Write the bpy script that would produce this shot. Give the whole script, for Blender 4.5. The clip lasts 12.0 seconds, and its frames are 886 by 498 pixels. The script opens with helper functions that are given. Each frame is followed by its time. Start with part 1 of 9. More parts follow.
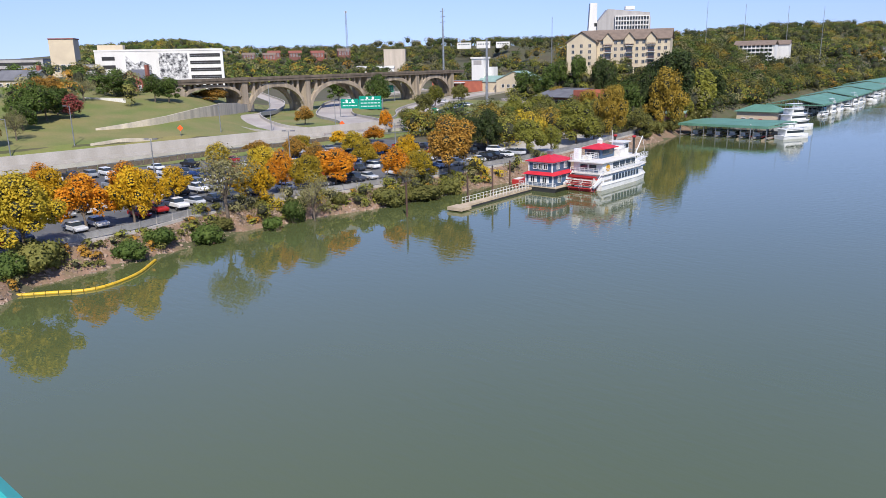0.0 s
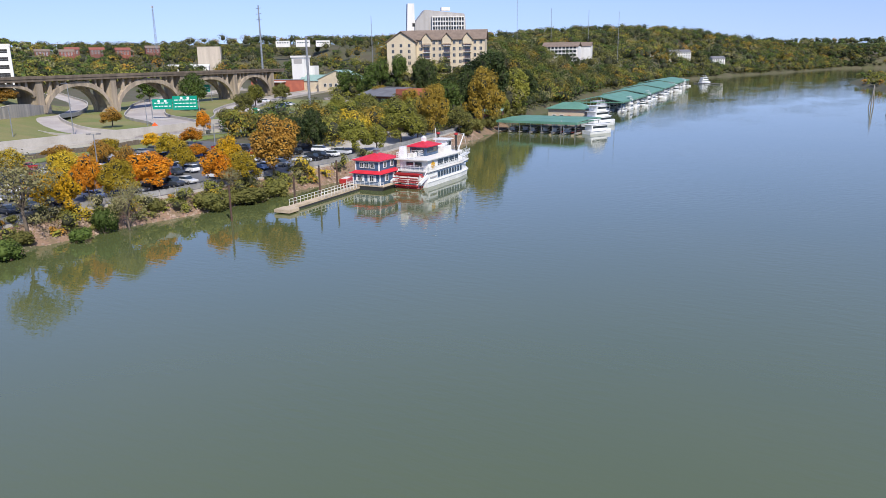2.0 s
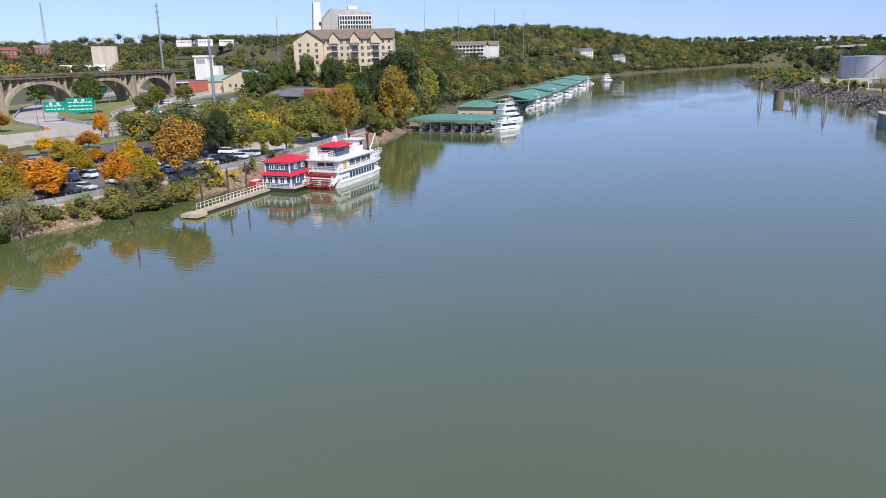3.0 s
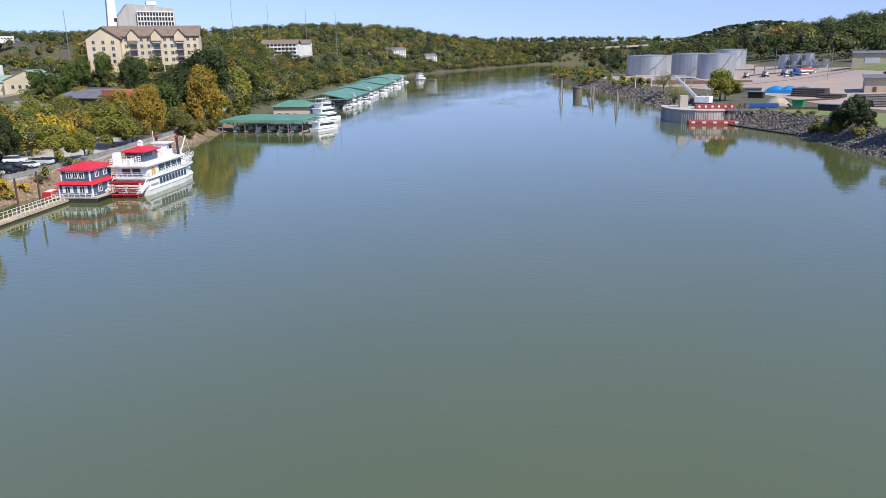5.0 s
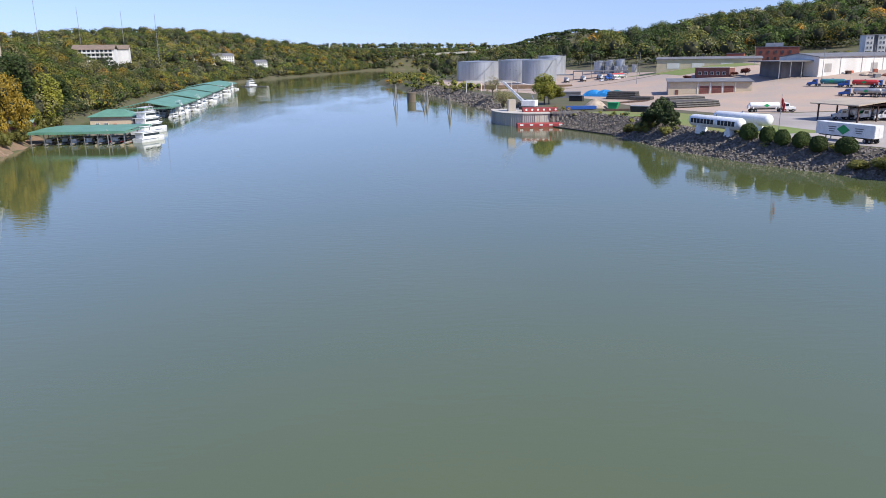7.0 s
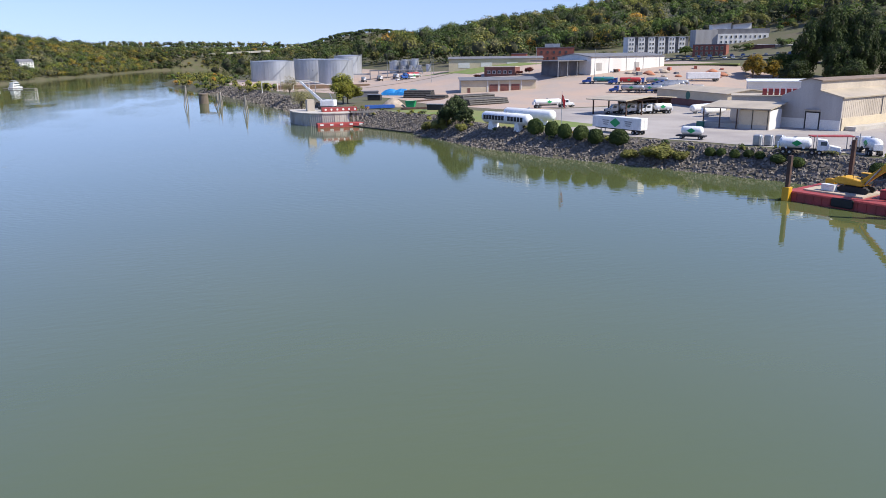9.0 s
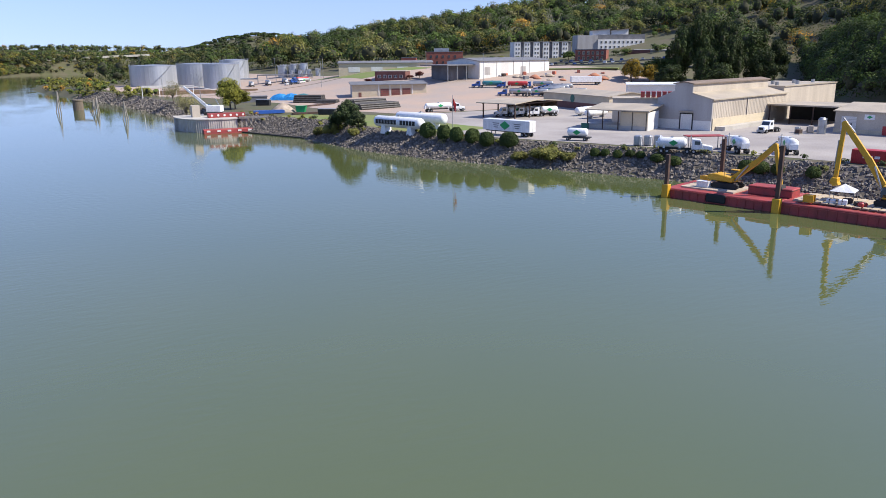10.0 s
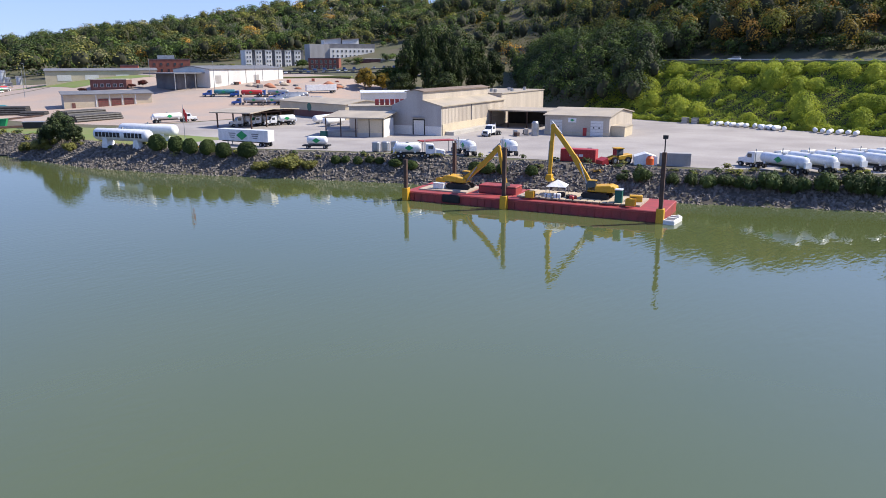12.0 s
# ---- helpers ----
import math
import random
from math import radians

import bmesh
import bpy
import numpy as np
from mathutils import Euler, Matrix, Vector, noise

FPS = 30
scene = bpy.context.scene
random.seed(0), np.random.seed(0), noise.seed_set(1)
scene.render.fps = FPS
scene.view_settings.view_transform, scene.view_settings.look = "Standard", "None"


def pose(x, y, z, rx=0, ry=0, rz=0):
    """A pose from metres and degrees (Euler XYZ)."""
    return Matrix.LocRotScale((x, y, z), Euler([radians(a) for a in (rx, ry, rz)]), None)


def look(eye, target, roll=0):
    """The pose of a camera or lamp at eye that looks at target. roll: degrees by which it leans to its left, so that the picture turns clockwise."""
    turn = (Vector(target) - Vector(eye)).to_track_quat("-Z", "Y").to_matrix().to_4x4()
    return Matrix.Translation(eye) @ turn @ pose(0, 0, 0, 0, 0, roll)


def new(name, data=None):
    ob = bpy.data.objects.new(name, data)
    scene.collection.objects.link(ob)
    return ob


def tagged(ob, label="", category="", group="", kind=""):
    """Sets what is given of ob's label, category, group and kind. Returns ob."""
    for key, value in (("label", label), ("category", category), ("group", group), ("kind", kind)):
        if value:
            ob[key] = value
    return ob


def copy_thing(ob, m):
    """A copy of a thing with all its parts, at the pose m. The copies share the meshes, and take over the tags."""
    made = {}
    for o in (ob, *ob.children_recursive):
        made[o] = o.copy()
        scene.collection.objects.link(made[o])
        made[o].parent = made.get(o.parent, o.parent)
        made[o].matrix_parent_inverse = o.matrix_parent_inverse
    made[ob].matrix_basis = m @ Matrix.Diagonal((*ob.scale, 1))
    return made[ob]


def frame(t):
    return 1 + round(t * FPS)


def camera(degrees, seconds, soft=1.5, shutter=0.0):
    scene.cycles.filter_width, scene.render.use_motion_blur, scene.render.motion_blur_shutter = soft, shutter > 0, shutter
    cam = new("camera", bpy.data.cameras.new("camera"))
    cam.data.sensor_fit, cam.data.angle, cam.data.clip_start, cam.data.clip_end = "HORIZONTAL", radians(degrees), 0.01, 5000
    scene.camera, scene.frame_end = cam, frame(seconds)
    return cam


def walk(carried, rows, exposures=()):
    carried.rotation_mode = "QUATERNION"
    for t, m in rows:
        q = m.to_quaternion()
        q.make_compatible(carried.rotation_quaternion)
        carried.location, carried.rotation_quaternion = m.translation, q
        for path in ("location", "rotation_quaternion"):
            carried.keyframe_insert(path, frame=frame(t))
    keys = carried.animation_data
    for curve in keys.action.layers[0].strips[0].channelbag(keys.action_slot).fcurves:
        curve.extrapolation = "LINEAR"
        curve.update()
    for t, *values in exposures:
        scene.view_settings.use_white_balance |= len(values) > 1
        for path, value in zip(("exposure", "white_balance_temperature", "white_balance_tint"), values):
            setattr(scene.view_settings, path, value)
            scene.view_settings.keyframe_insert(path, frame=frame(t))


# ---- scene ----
# The camera: it stands at a bridge rail over the river and turns from the one bank to the other.
EYE = 25.5
cam = camera(62.38, 12.0, 0.8)
ROWS = [
    (0.0, 75.706, 1.145, 40.725),
    (0.5, 75.549, 1.097, 36.763),
    (1.0, 75.380, 1.049, 33.221),
    (1.5, 75.341, 0.883, 30.193),
    (2.0, 75.410, 0.800, 27.224),
    (2.5, 75.399, 0.858, 23.892),
    (3.0, 75.237, 0.992, 20.311),
    (5.0, 74.924, 0.874, 6.284),
    (5.5, 75.054, 0.725, 3.015),
    (6.0, 75.132, 0.710, -0.189),
    (6.5, 75.188, 0.768, -3.268),
    (7.0, 75.185, 0.836, -6.343),
    (9.0, 74.947, 0.696, -21.716),
    (9.5, 75.108, 0.681, -25.859),
    (10.0, 75.171, 0.596, -30.032),
    (10.5, 75.153, 0.329, -34.461),
    (11.0, 75.222, 0.243, -39.441),
    (11.5, 75.451, 0.265, -44.798),
    (12.0, 75.668, 0.147, -50.045),
]
walk(cam, [(t, pose(0, 0, EYE, rx, ry, rz)) for t, rx, ry, rz in ROWS], [(0.0, 0.13, 6150, 10), (6.0, 0.27, 6200, 8), (12.0, 0.45, 6300, 8)])

# ---- light ----
SUN_FROM = Vector((0.77, -0.64, 0.0)).normalized()
SUN_ELEVATION = radians(45)
world = bpy.data.worlds.new("sky")
scene.world = world
world.use_nodes = True
wn = world.node_tree.nodes
sky = wn.new("ShaderNodeTexSky")
sky.sky_type = "NISHITA"
sky.sun_disc = False
sky.sun_elevation = SUN_ELEVATION
sky.sun_rotation = math.atan2(SUN_FROM.x, SUN_FROM.y)
sky.altitude = 250
sky.air_density = 1.0
sky.dust_density = 0.1
sky.ozone_density = 3.0
# clear autumn air: hardly any pale band along the skyline
sky_way, lift = wn.new("ShaderNodeTexCoord"), wn.new("ShaderNodeVectorMath")
lift.operation = "MULTIPLY_ADD"
lift.inputs[1].default_value = (1, 1, 0.5)
lift.inputs[2].default_value = (0, 0, 0.06)
world.node_tree.links.new(sky_way.outputs["Generated"], lift.inputs[0])
world.node_tree.links.new(lift.outputs[0], sky.inputs[0])
clear_air = wn.new("ShaderNodeMix")
clear_air.data_type, clear_air.blend_type = "RGBA", "MULTIPLY"
clear_air.inputs["Factor"].default_value = 1.0
clear_air.inputs[7].default_value = (0.86, 0.82, 1.12, 1)
world.node_tree.links.new(sky.outputs[0], clear_air.inputs[6])
world.node_tree.links.new(clear_air.outputs[2], wn["Background"].inputs[0])
wn["Background"].inputs[1].default_value = 0.113
sun = new("sun", bpy.data.lights.new("sun", "SUN"))
sun.data.energy = 5.4
sun.data.angle = radians(0.53)
sun.data.color = (1.0, 0.91, 0.78)
sun_dir = Vector((SUN_FROM.x * math.cos(SUN_ELEVATION), SUN_FROM.y * math.cos(SUN_ELEVATION), math.sin(SUN_ELEVATION)))
sun.matrix_world = look((0, 0, 300), tuple(Vector((0, 0, 300)) - sun_dir))

# ---- lie of the land ----
def ramp(v, a, b):
    k = np.clip((np.asarray(v, float) - a) / (b - a), 0.0, 1.0)
    return k * k * (3 - 2 * k)


def left_shore(y):
    return np.interp(y, (-400, 0, 25, 32, 48, 63, 79, 90, 134, 153, 236, 300, 400, 540, 814, 956, 1176, 1422, 1450, 1500, 1700),
                     (-130, -92, -88, -94, -95, -99, -98, -95, -92, -92, -102, -114, -127, -142, -134, -111, -48, 16, 90, 250, 700))


def right_shore(y):
    return np.interp(y, (-400, 20, 52, 111, 135, 160, 186, 235, 265, 290, 356, 465, 542, 749, 775, 850, 1000, 1200),
                     (300, 146, 131, 114, 103, 91, 83, 79, 68, 62, 60, 51, 39, 13, 30, 130, 330, 600))


def hill_foot(y):
    return np.interp(y, (-400, -100, 37, 86, 120, 170, 220, 300, 400, 800), (205, 222, 238, 247, 253, 275, 325, 430, 560, 900))


def bump_at(x, y, cx, cy, rx, ry, height):
    return height * np.exp(-((x - cx) / rx) ** 2 - ((y - cy) / ry) ** 2)


def land(x, y):
    """Height of the ground; arrays or numbers."""
    x, y = np.asarray(x, float), np.asarray(y, float)
    sl = left_shore(y) - x
    sr = x - right_shore(y)
    # the left bank: river wall, car park, motorway, grass hill; a bluff further up the river
    low = np.interp(sl, (-12, 0, 3.5, 5, 72, 80, 120, 400), (-4, -0.1, 2.5, 3.0, 3.2, 4.0, 4.5, 6.0))
    hill = np.interp(sl, (96, 99, 125, 170, 240, 420, 1500), (0, 2.4, 5.0, 10.5, 16.0, 18.0, 30.0))
    away = np.degrees(np.arctan2(-x, np.maximum(y, 1.0)))
    z_left = low + hill * ramp(away, 53.5, 61.0)
    edge = np.interp(x, (-700, -400, -300, -200, -170, -140, -100), (900, 640, 480, 312, 305, 290, 262))
    z_left = z_left + 16.5 * ramp(y - edge, -8, 16) * ramp(sl, 4, 62)
    z_left = z_left + (bump_at(x, y, -700, 1150, 420, 420, 24) + bump_at(x, y, -330, 1450, 230, 420, 36) + bump_at(x, y, -980, 690, 300, 320, 30)) * ramp(sl, 20, 170)
    # the right bank: rip-rap, the flat yard, ground that rises behind it, and the wooded hill
    yard = np.interp(sr, (-12, 0, 3, 7.5, 9.5, 60), (-4, -0.1, 1.6, 4.3, 5.0, 5.0))
    yard = yard + np.interp(sr, (60, 100, 160, 250, 350, 900), (0, 1.4, 6.0, 11.0, 14.0, 20.0)) * ramp(y, 250, 340)
    u = x - hill_foot(y)
    slope = np.interp(u, (0, 4, 32, 46, 52, 120, 220, 400, 1500), (0, 1.5, 20.0, 20.6, 23, 58, 80, 92, 95))
    slope = np.minimum(slope, 23) + np.maximum(slope - 23, 0) * (0.22 + 0.78 * ramp(y, 10, 150))
    z_right = yard + slope * ramp(y, 460, 200)
    z_right = z_right + bump_at(x, y, 760, 800, 320, 380, 74) * ramp(sr, 60, 200)
    z_right = z_right + bump_at(x, y, 205, 410, 62, 60, 6.5)
    z_right = z_right + bump_at(x, y, 580, 385, 125, 105, 42) + bump_at(x, y, 330, 900, 150, 170, 13) * ramp(sr, 60, 200)
    far = bump_at(x, y, 150, 2600, 700, 350, 24) + bump_at(x, y, -900, 2500, 800, 500, 30) + bump_at(x, y, 1250, 4200, 420, 420, 120) + bump_at(x, y, 900, 2300, 600, 500, 8)
    z = np.where(sl > -12, z_left, np.where(sr > -12, z_right, -4.0))
    dry = ramp(np.maximum(sl, sr), 30, 300)
    return z + far * np.where(y > 1500, 1.0, dry)


# ---- materials ----
def rgba(c):
    return (c[0], c[1], c[2], 1.0)


def mat(name, color, rough=0.7, metal=0.0, other=None, scale=0.6, fine=9.0, bump=0.15, streak=False, spec=0.5):
    """A surface with broad stains and fine grain; other: the colour of the stains."""
    m = bpy.data.materials.new(name)
    m.use_nodes = True
    nt, n = m.node_tree, m.node_tree.nodes
    p = n["Principled BSDF"]
    co = n.new("ShaderNodeNewGeometry")
    other = other or tuple(v * 0.72 for v in color)
    src = co.outputs["Position"]
    if streak:
        mp = n.new("ShaderNodeMapping")
        mp.inputs["Scale"].default_value = (1, 1, 0.12)
        nt.links.new(src, mp.inputs[0])
        src = mp.outputs[0]
    a = n.new("ShaderNodeTexNoise")
    a.inputs["Scale"].default_value, a.inputs["Detail"].default_value = scale, 6
    b = n.new("ShaderNodeTexNoise")
    b.inputs["Scale"].default_value, b.inputs["Detail"].default_value = fine, 3
    nt.links.new(src, a.inputs["Vector"])
    nt.links.new(co.outputs["Position"], b.inputs["Vector"])
    r = n.new("ShaderNodeValToRGB")
    r.color_ramp.elements[0].position, r.color_ramp.elements[1].position = 0.36, 0.66
    r.color_ramp.elements[0].color, r.color_ramp.elements[1].color = rgba(other), rgba(color)
    nt.links.new(a.outputs["Fac"], r.inputs[0])
    mx = n.new("ShaderNodeMix")
    mx.data_type, mx.blend_type = "RGBA", "MULTIPLY"
    mx.inputs["Factor"].default_value = 0.55
    g = n.new("ShaderNodeMapRange")
    g.inputs["From Min"].default_value, g.inputs["From Max"].default_value = 0.25, 0.75
    g.inputs["To Min"].default_value, g.inputs["To Max"].default_value = 0.7, 1.25
    nt.links.new(b.outputs["Fac"], g.inputs["Value"])
    nt.links.new(r.outputs[0], mx.inputs[6])
    nt.links.new(g.outputs[0], mx.inputs[7])
    nt.links.new(mx.outputs[2], p.inputs["Base Color"])
    p.inputs["Roughness"].default_value, p.inputs["Metallic"].default_value = rough, metal
    p.inputs["Specular IOR Level"].default_value = spec
    if bump:
        bp = n.new("ShaderNodeBump")
        bp.inputs["Strength"].default_value, bp.inputs["Distance"].default_value = bump, 0.05
        nt.links.new(b.outputs["Fac"], bp.inputs["Height"])
        nt.links.new(bp.outputs[0], p.inputs["Normal"])
    return m


def paint(name, color, rough=0.35, metal=0.0):
    return mat(name, color, rough, metal, tuple(v * 0.86 for v in color), 0.9, 6.0, 0.03)


def foliage(name, dark, mid, light, through_light=0.25):
    """Leaves: each one of its own shade, each tree a little different."""
    m = bpy.data.materials.new(name)
    m.use_nodes = True
    nt, n = m.node_tree, m.node_tree.nodes
    p, out = n["Principled BSDF"], n["Material Output"]
    ge, ob = n.new("ShaderNodeNewGeometry"), n.new("ShaderNodeObjectInfo")
    big = n.new("ShaderNodeTexNoise")
    big.inputs["Scale"].default_value, big.inputs["Detail"].default_value = 0.24, 3
    nt.links.new(ge.outputs["Position"], big.inputs["Vector"])
    add = n.new("ShaderNodeMath")
    add.operation = "MULTIPLY_ADD"
    add.inputs[1].default_value = 0.26
    nt.links.new(ge.outputs["Random Per Island"], add.inputs[0])
    half = n.new("ShaderNodeMath")
    half.operation = "MULTIPLY"
    half.inputs[1].default_value = 0.8
    nt.links.new(big.outputs["Fac"], half.inputs[0])
    nt.links.new(half.outputs[0], add.inputs[2])
    r = n.new("ShaderNodeValToRGB")
    e = r.color_ramp.elements
    e[0].position, e[0].color = 0.12, rgba(dark)
    e[1].position, e[1].color = 0.9, rgba(light)
    e.new(0.5).color = rgba(mid)
    nt.links.new(add.outputs[0], r.inputs[0])
    hs = n.new("ShaderNodeHueSaturation")
    mr = n.new("ShaderNodeMapRange")
    mr.inputs["To Min"].default_value, mr.inputs["To Max"].default_value = 0.75, 1.25
    nt.links.new(ob.outputs["Random"], mr.inputs["Value"])
    nt.links.new(mr.outputs[0], hs.inputs["Value"])
    nt.links.new(r.outputs[0], hs.inputs["Color"])
    nt.links.new(hs.outputs[0], p.inputs["Base Color"])
    p.inputs["Roughness"].default_value, p.inputs["Specular IOR Level"].default_value = 0.75, 0.25
    tl, mixer = n.new("ShaderNodeBsdfTranslucent"), n.new("ShaderNodeMixShader")
    nt.links.new(hs.outputs[0], tl.inputs[0])
    mixer.inputs[0].default_value = through_light
    nt.links.new(p.outputs[0], mixer.inputs[1])
    nt.links.new(tl.outputs[0], mixer.inputs[2])
    nt.links.new(mixer.outputs[0], out.inputs[0])
    return m


def glass_mat(name, color, rough=0.06):
    m = bpy.data.materials.new(name)
    m.use_nodes = True
    p = m.node_tree.nodes["Principled BSDF"]
    p.inputs["Base Color"].default_value = rgba(color)
    p.inputs["Roughness"].default_value = rough
    p.inputs["Specular IOR Level"].default_value = 0.9
    return m


def water_mat():
    m = bpy.data.materials.new("river_water")
    m.use_nodes = True
    nt, n = m.node_tree, m.node_tree.nodes
    p = n["Principled BSDF"]
    ge = n.new("ShaderNodeNewGeometry")
    silt = n.new("ShaderNodeTexNoise")
    silt.inputs["Scale"].default_value, silt.inputs["Detail"].default_value = 0.018, 4
    nt.links.new(ge.outputs["Position"], silt.inputs["Vector"])
    r = n.new("ShaderNodeValToRGB")
    e = r.color_ramp.elements
    e[0].position, e[0].color = 0.3, (0.082, 0.103, 0.038, 1)
    e[1].position, e[1].color = 0.7, (0.096, 0.113, 0.041, 1)
    nt.links.new(silt.outputs["Fac"], r.inputs[0])
    nt.links.new(r.outputs[0], p.inputs["Base Color"])
    p.inputs["IOR"].default_value = 1.62
    p.inputs["Specular IOR Level"].default_value = 0.72
    # calm and ruffled stretches
    calm = n.new("ShaderNodeTexNoise")
    calm.inputs["Scale"].default_value, calm.inputs["Detail"].default_value = 0.03, 3
    cm = n.new("ShaderNodeMapping")
    cm.inputs["Scale"].default_value = (1.6, 0.6, 1)
    nt.links.new(ge.outputs["Position"], cm.inputs[0])
    nt.links.new(cm.outputs[0], calm.inputs["Vector"])
    rr = n.new("ShaderNodeMapRange")
    rr.inputs["From Min"].default_value, rr.inputs["From Max"].default_value = 0.35, 0.7
    rr.inputs["To Min"].default_value, rr.inputs["To Max"].default_value = 0.0, 0.012
    nt.links.new(calm.outputs["Fac"], rr.inputs["Value"])
    nt.links.new(rr.outputs[0], p.inputs["Roughness"])
    wm = n.new("ShaderNodeMapping")
    wm.inputs["Rotation"].default_value = (0, 0, radians(25))
    wm.inputs["Scale"].default_value = (0.55, 1.5, 1)
    nt.links.new(ge.outputs["Position"], wm.inputs[0])
    wave = n.new("ShaderNodeTexNoise")
    wave.inputs["Scale"].default_value, wave.inputs["Detail"].default_value = 0.8, 2.5
    nt.links.new(wm.outputs[0], wave.inputs["Vector"])
    ws = n.new("ShaderNodeMapRange")
    ws.inputs["From Min"].default_value, ws.inputs["From Max"].default_value = 0.35, 0.75
    ws.inputs["To Min"].default_value, ws.inputs["To Max"].default_value = 0.06, 0.34
    nt.links.new(calm.outputs["Fac"], ws.inputs["Value"])
    bp = n.new("ShaderNodeBump")
    bp.inputs["Distance"].default_value = 0.11
    nt.links.new(ws.outputs[0], bp.inputs["Strength"])
    nt.links.new(wave.outputs["Fac"], bp.inputs["Height"])
    nt.links.new(bp.outputs[0], p.inputs["Normal"])
    return m


M_WATER = water_mat()
M_GRASS = mat("grass_ground", (0.135, 0.165, 0.036), 0.9, 0, (0.21, 0.185, 0.065), 0.09, 2.5, 0.4)
M_FLOOR = mat("woodland_floor", (0.075, 0.08, 0.03), 0.95, 0, (0.10, 0.085, 0.05), 0.09, 2.5, 0.4)
M_LAWN = mat("mown_lawn", (0.13, 0.19, 0.035), 0.9, 0, (0.18, 0.18, 0.06), 0.12, 3.0, 0.4)
M_EARTH = mat("bank_earth", (0.25, 0.155, 0.105), 0.95, 0, (0.16, 0.12, 0.07), 0.5, 4.0, 0.6)
M_ASPHALT = mat("asphalt", (0.13, 0.13, 0.13), 0.85, 0, (0.09, 0.09, 0.09), 0.15, 6.0, 0.2)
M_YARD = mat("worn_yard_concrete", (0.36, 0.325, 0.295), 0.85, 0, (0.27, 0.24, 0.22), 0.07, 3.0, 0.2)
M_DIRT = mat("reddish_dirt", (0.40, 0.29, 0.22), 0.95, 0, (0.33, 0.27, 0.23), 0.06, 3.0, 0.3)
M_REDEARTH = mat("red_clay", (0.42, 0.17, 0.09), 0.95, 0, (0.34, 0.15, 0.09), 0.5, 4.0, 0.5)
M_CONCRETE = mat("concrete", (0.47, 0.44, 0.39), 0.8, 0, (0.39, 0.36, 0.31), 0.3, 5.0, 0.2, True)
M_OLD_CONCRETE = mat("weathered_concrete", (0.44, 0.36, 0.265), 0.85, 0, (0.22, 0.18, 0.135), 0.35, 4.0, 0.3, True)
M_DECK_CONCRETE = mat("stained_deck_concrete", (0.19, 0.15, 0.11), 0.85, 0, (0.12, 0.095, 0.07), 0.35, 4.0, 0.3, True)
M_MURAL = mat("mural_paint", (0.70, 0.69, 0.67), 0.7, 0, (0.035, 0.035, 0.04), 0.75, 2.2, 0.0)
M_PALE_WALL = mat("stained_pale_wall", (0.66, 0.58, 0.44), 0.85, 0, (0.42, 0.37, 0.29), 0.35, 4.0, 0.2, True)
M_ROAD = mat("motorway_concrete", (0.45, 0.41, 0.36), 0.85, 0, (0.34, 0.30, 0.27), 0.12, 5.0, 0.15)
M_MOTORWAY = mat("worn_motorway", (0.27, 0.235, 0.20), 0.85, 0, (0.20, 0.17, 0.145), 0.12, 5.0, 0.15)
M_WHITE = mat("white_wall", (0.74, 0.72, 0.68), 0.6, 0, (0.62, 0.60, 0.56), 0.15, 4.0, 0.05, True)
M_WHITE_PAINT = paint("white_gloss_paint", (0.80, 0.80, 0.79), 0.3)
# Near-black parts, and flat sheets painted as the shade inside openings.
M_DARK = mat("near_black_and_shade", (0.03, 0.03, 0.03), 0.8)
M_GLASS = glass_mat("dark_glass", (0.03, 0.04, 0.05))
M_BLACK = mat("black_rubber", (0.02, 0.02, 0.02), 0.8)
M_STEEL = mat("galvanised_steel", (0.42, 0.43, 0.44), 0.45, 0.7, None, 0.8, 8.0, 0.05)
M_ALU = mat("tank_shell_aluminium", (0.56, 0.58, 0.60), 0.42, 0.6, (0.36, 0.38, 0.40), 0.12, 2.0, 0.03, True)
M_CREAM = mat("cream_render", (0.58, 0.49, 0.34), 0.8, 0, (0.50, 0.42, 0.30), 0.2, 5.0, 0.05)
M_TAN = mat("tan_sheet_metal", (0.52, 0.45, 0.36), 0.6, 0, (0.42, 0.36, 0.29), 0.3, 5.0, 0.05, True)
M_TANROOF = mat("tan_metal_roof", (0.44, 0.37, 0.27), 0.6, 0, (0.34, 0.29, 0.22), 0.15, 4.0, 0.05)
M_GREYWALL = mat("grey_sheet_metal", (0.40, 0.38, 0.36), 0.6, 0, (0.33, 0.31, 0.29), 0.3, 5.0, 0.05, True)
M_BRICK = mat("red_brick", (0.27, 0.09, 0.06), 0.85, 0, (0.20, 0.07, 0.05), 0.6, 9.0, 0.2)
M_BROWNBRICK = mat("brown_brick", (0.20, 0.085, 0.065), 0.85, 0, (0.14, 0.06, 0.05), 0.6, 9.0, 0.2)
M_ORANGE_WALL = mat("orange_red_wall", (0.46, 0.14, 0.08), 0.75, 0, (0.38, 0.11, 0.07), 0.3, 6.0, 0.1)
M_SHINGLE = mat("brown_shingles", (0.22, 0.165, 0.125), 0.9, 0, (0.16, 0.12, 0.09), 0.5, 8.0, 0.3)
M_GREYROOF = mat("grey_roofing", (0.17, 0.17, 0.18), 0.75, 0, (0.12, 0.12, 0.13), 0.3, 6.0, 0.1)
M_GREENROOF = mat("green_metal_roof", (0.125, 0.27, 0.19), 0.55, 0, (0.095, 0.21, 0.15), 0.2, 3.0, 0.05)
M_PALEGREEN = mat("pale_green_roof", (0.25, 0.36, 0.32), 0.5, 0, (0.20, 0.30, 0.27), 0.2, 3.0, 0.05)
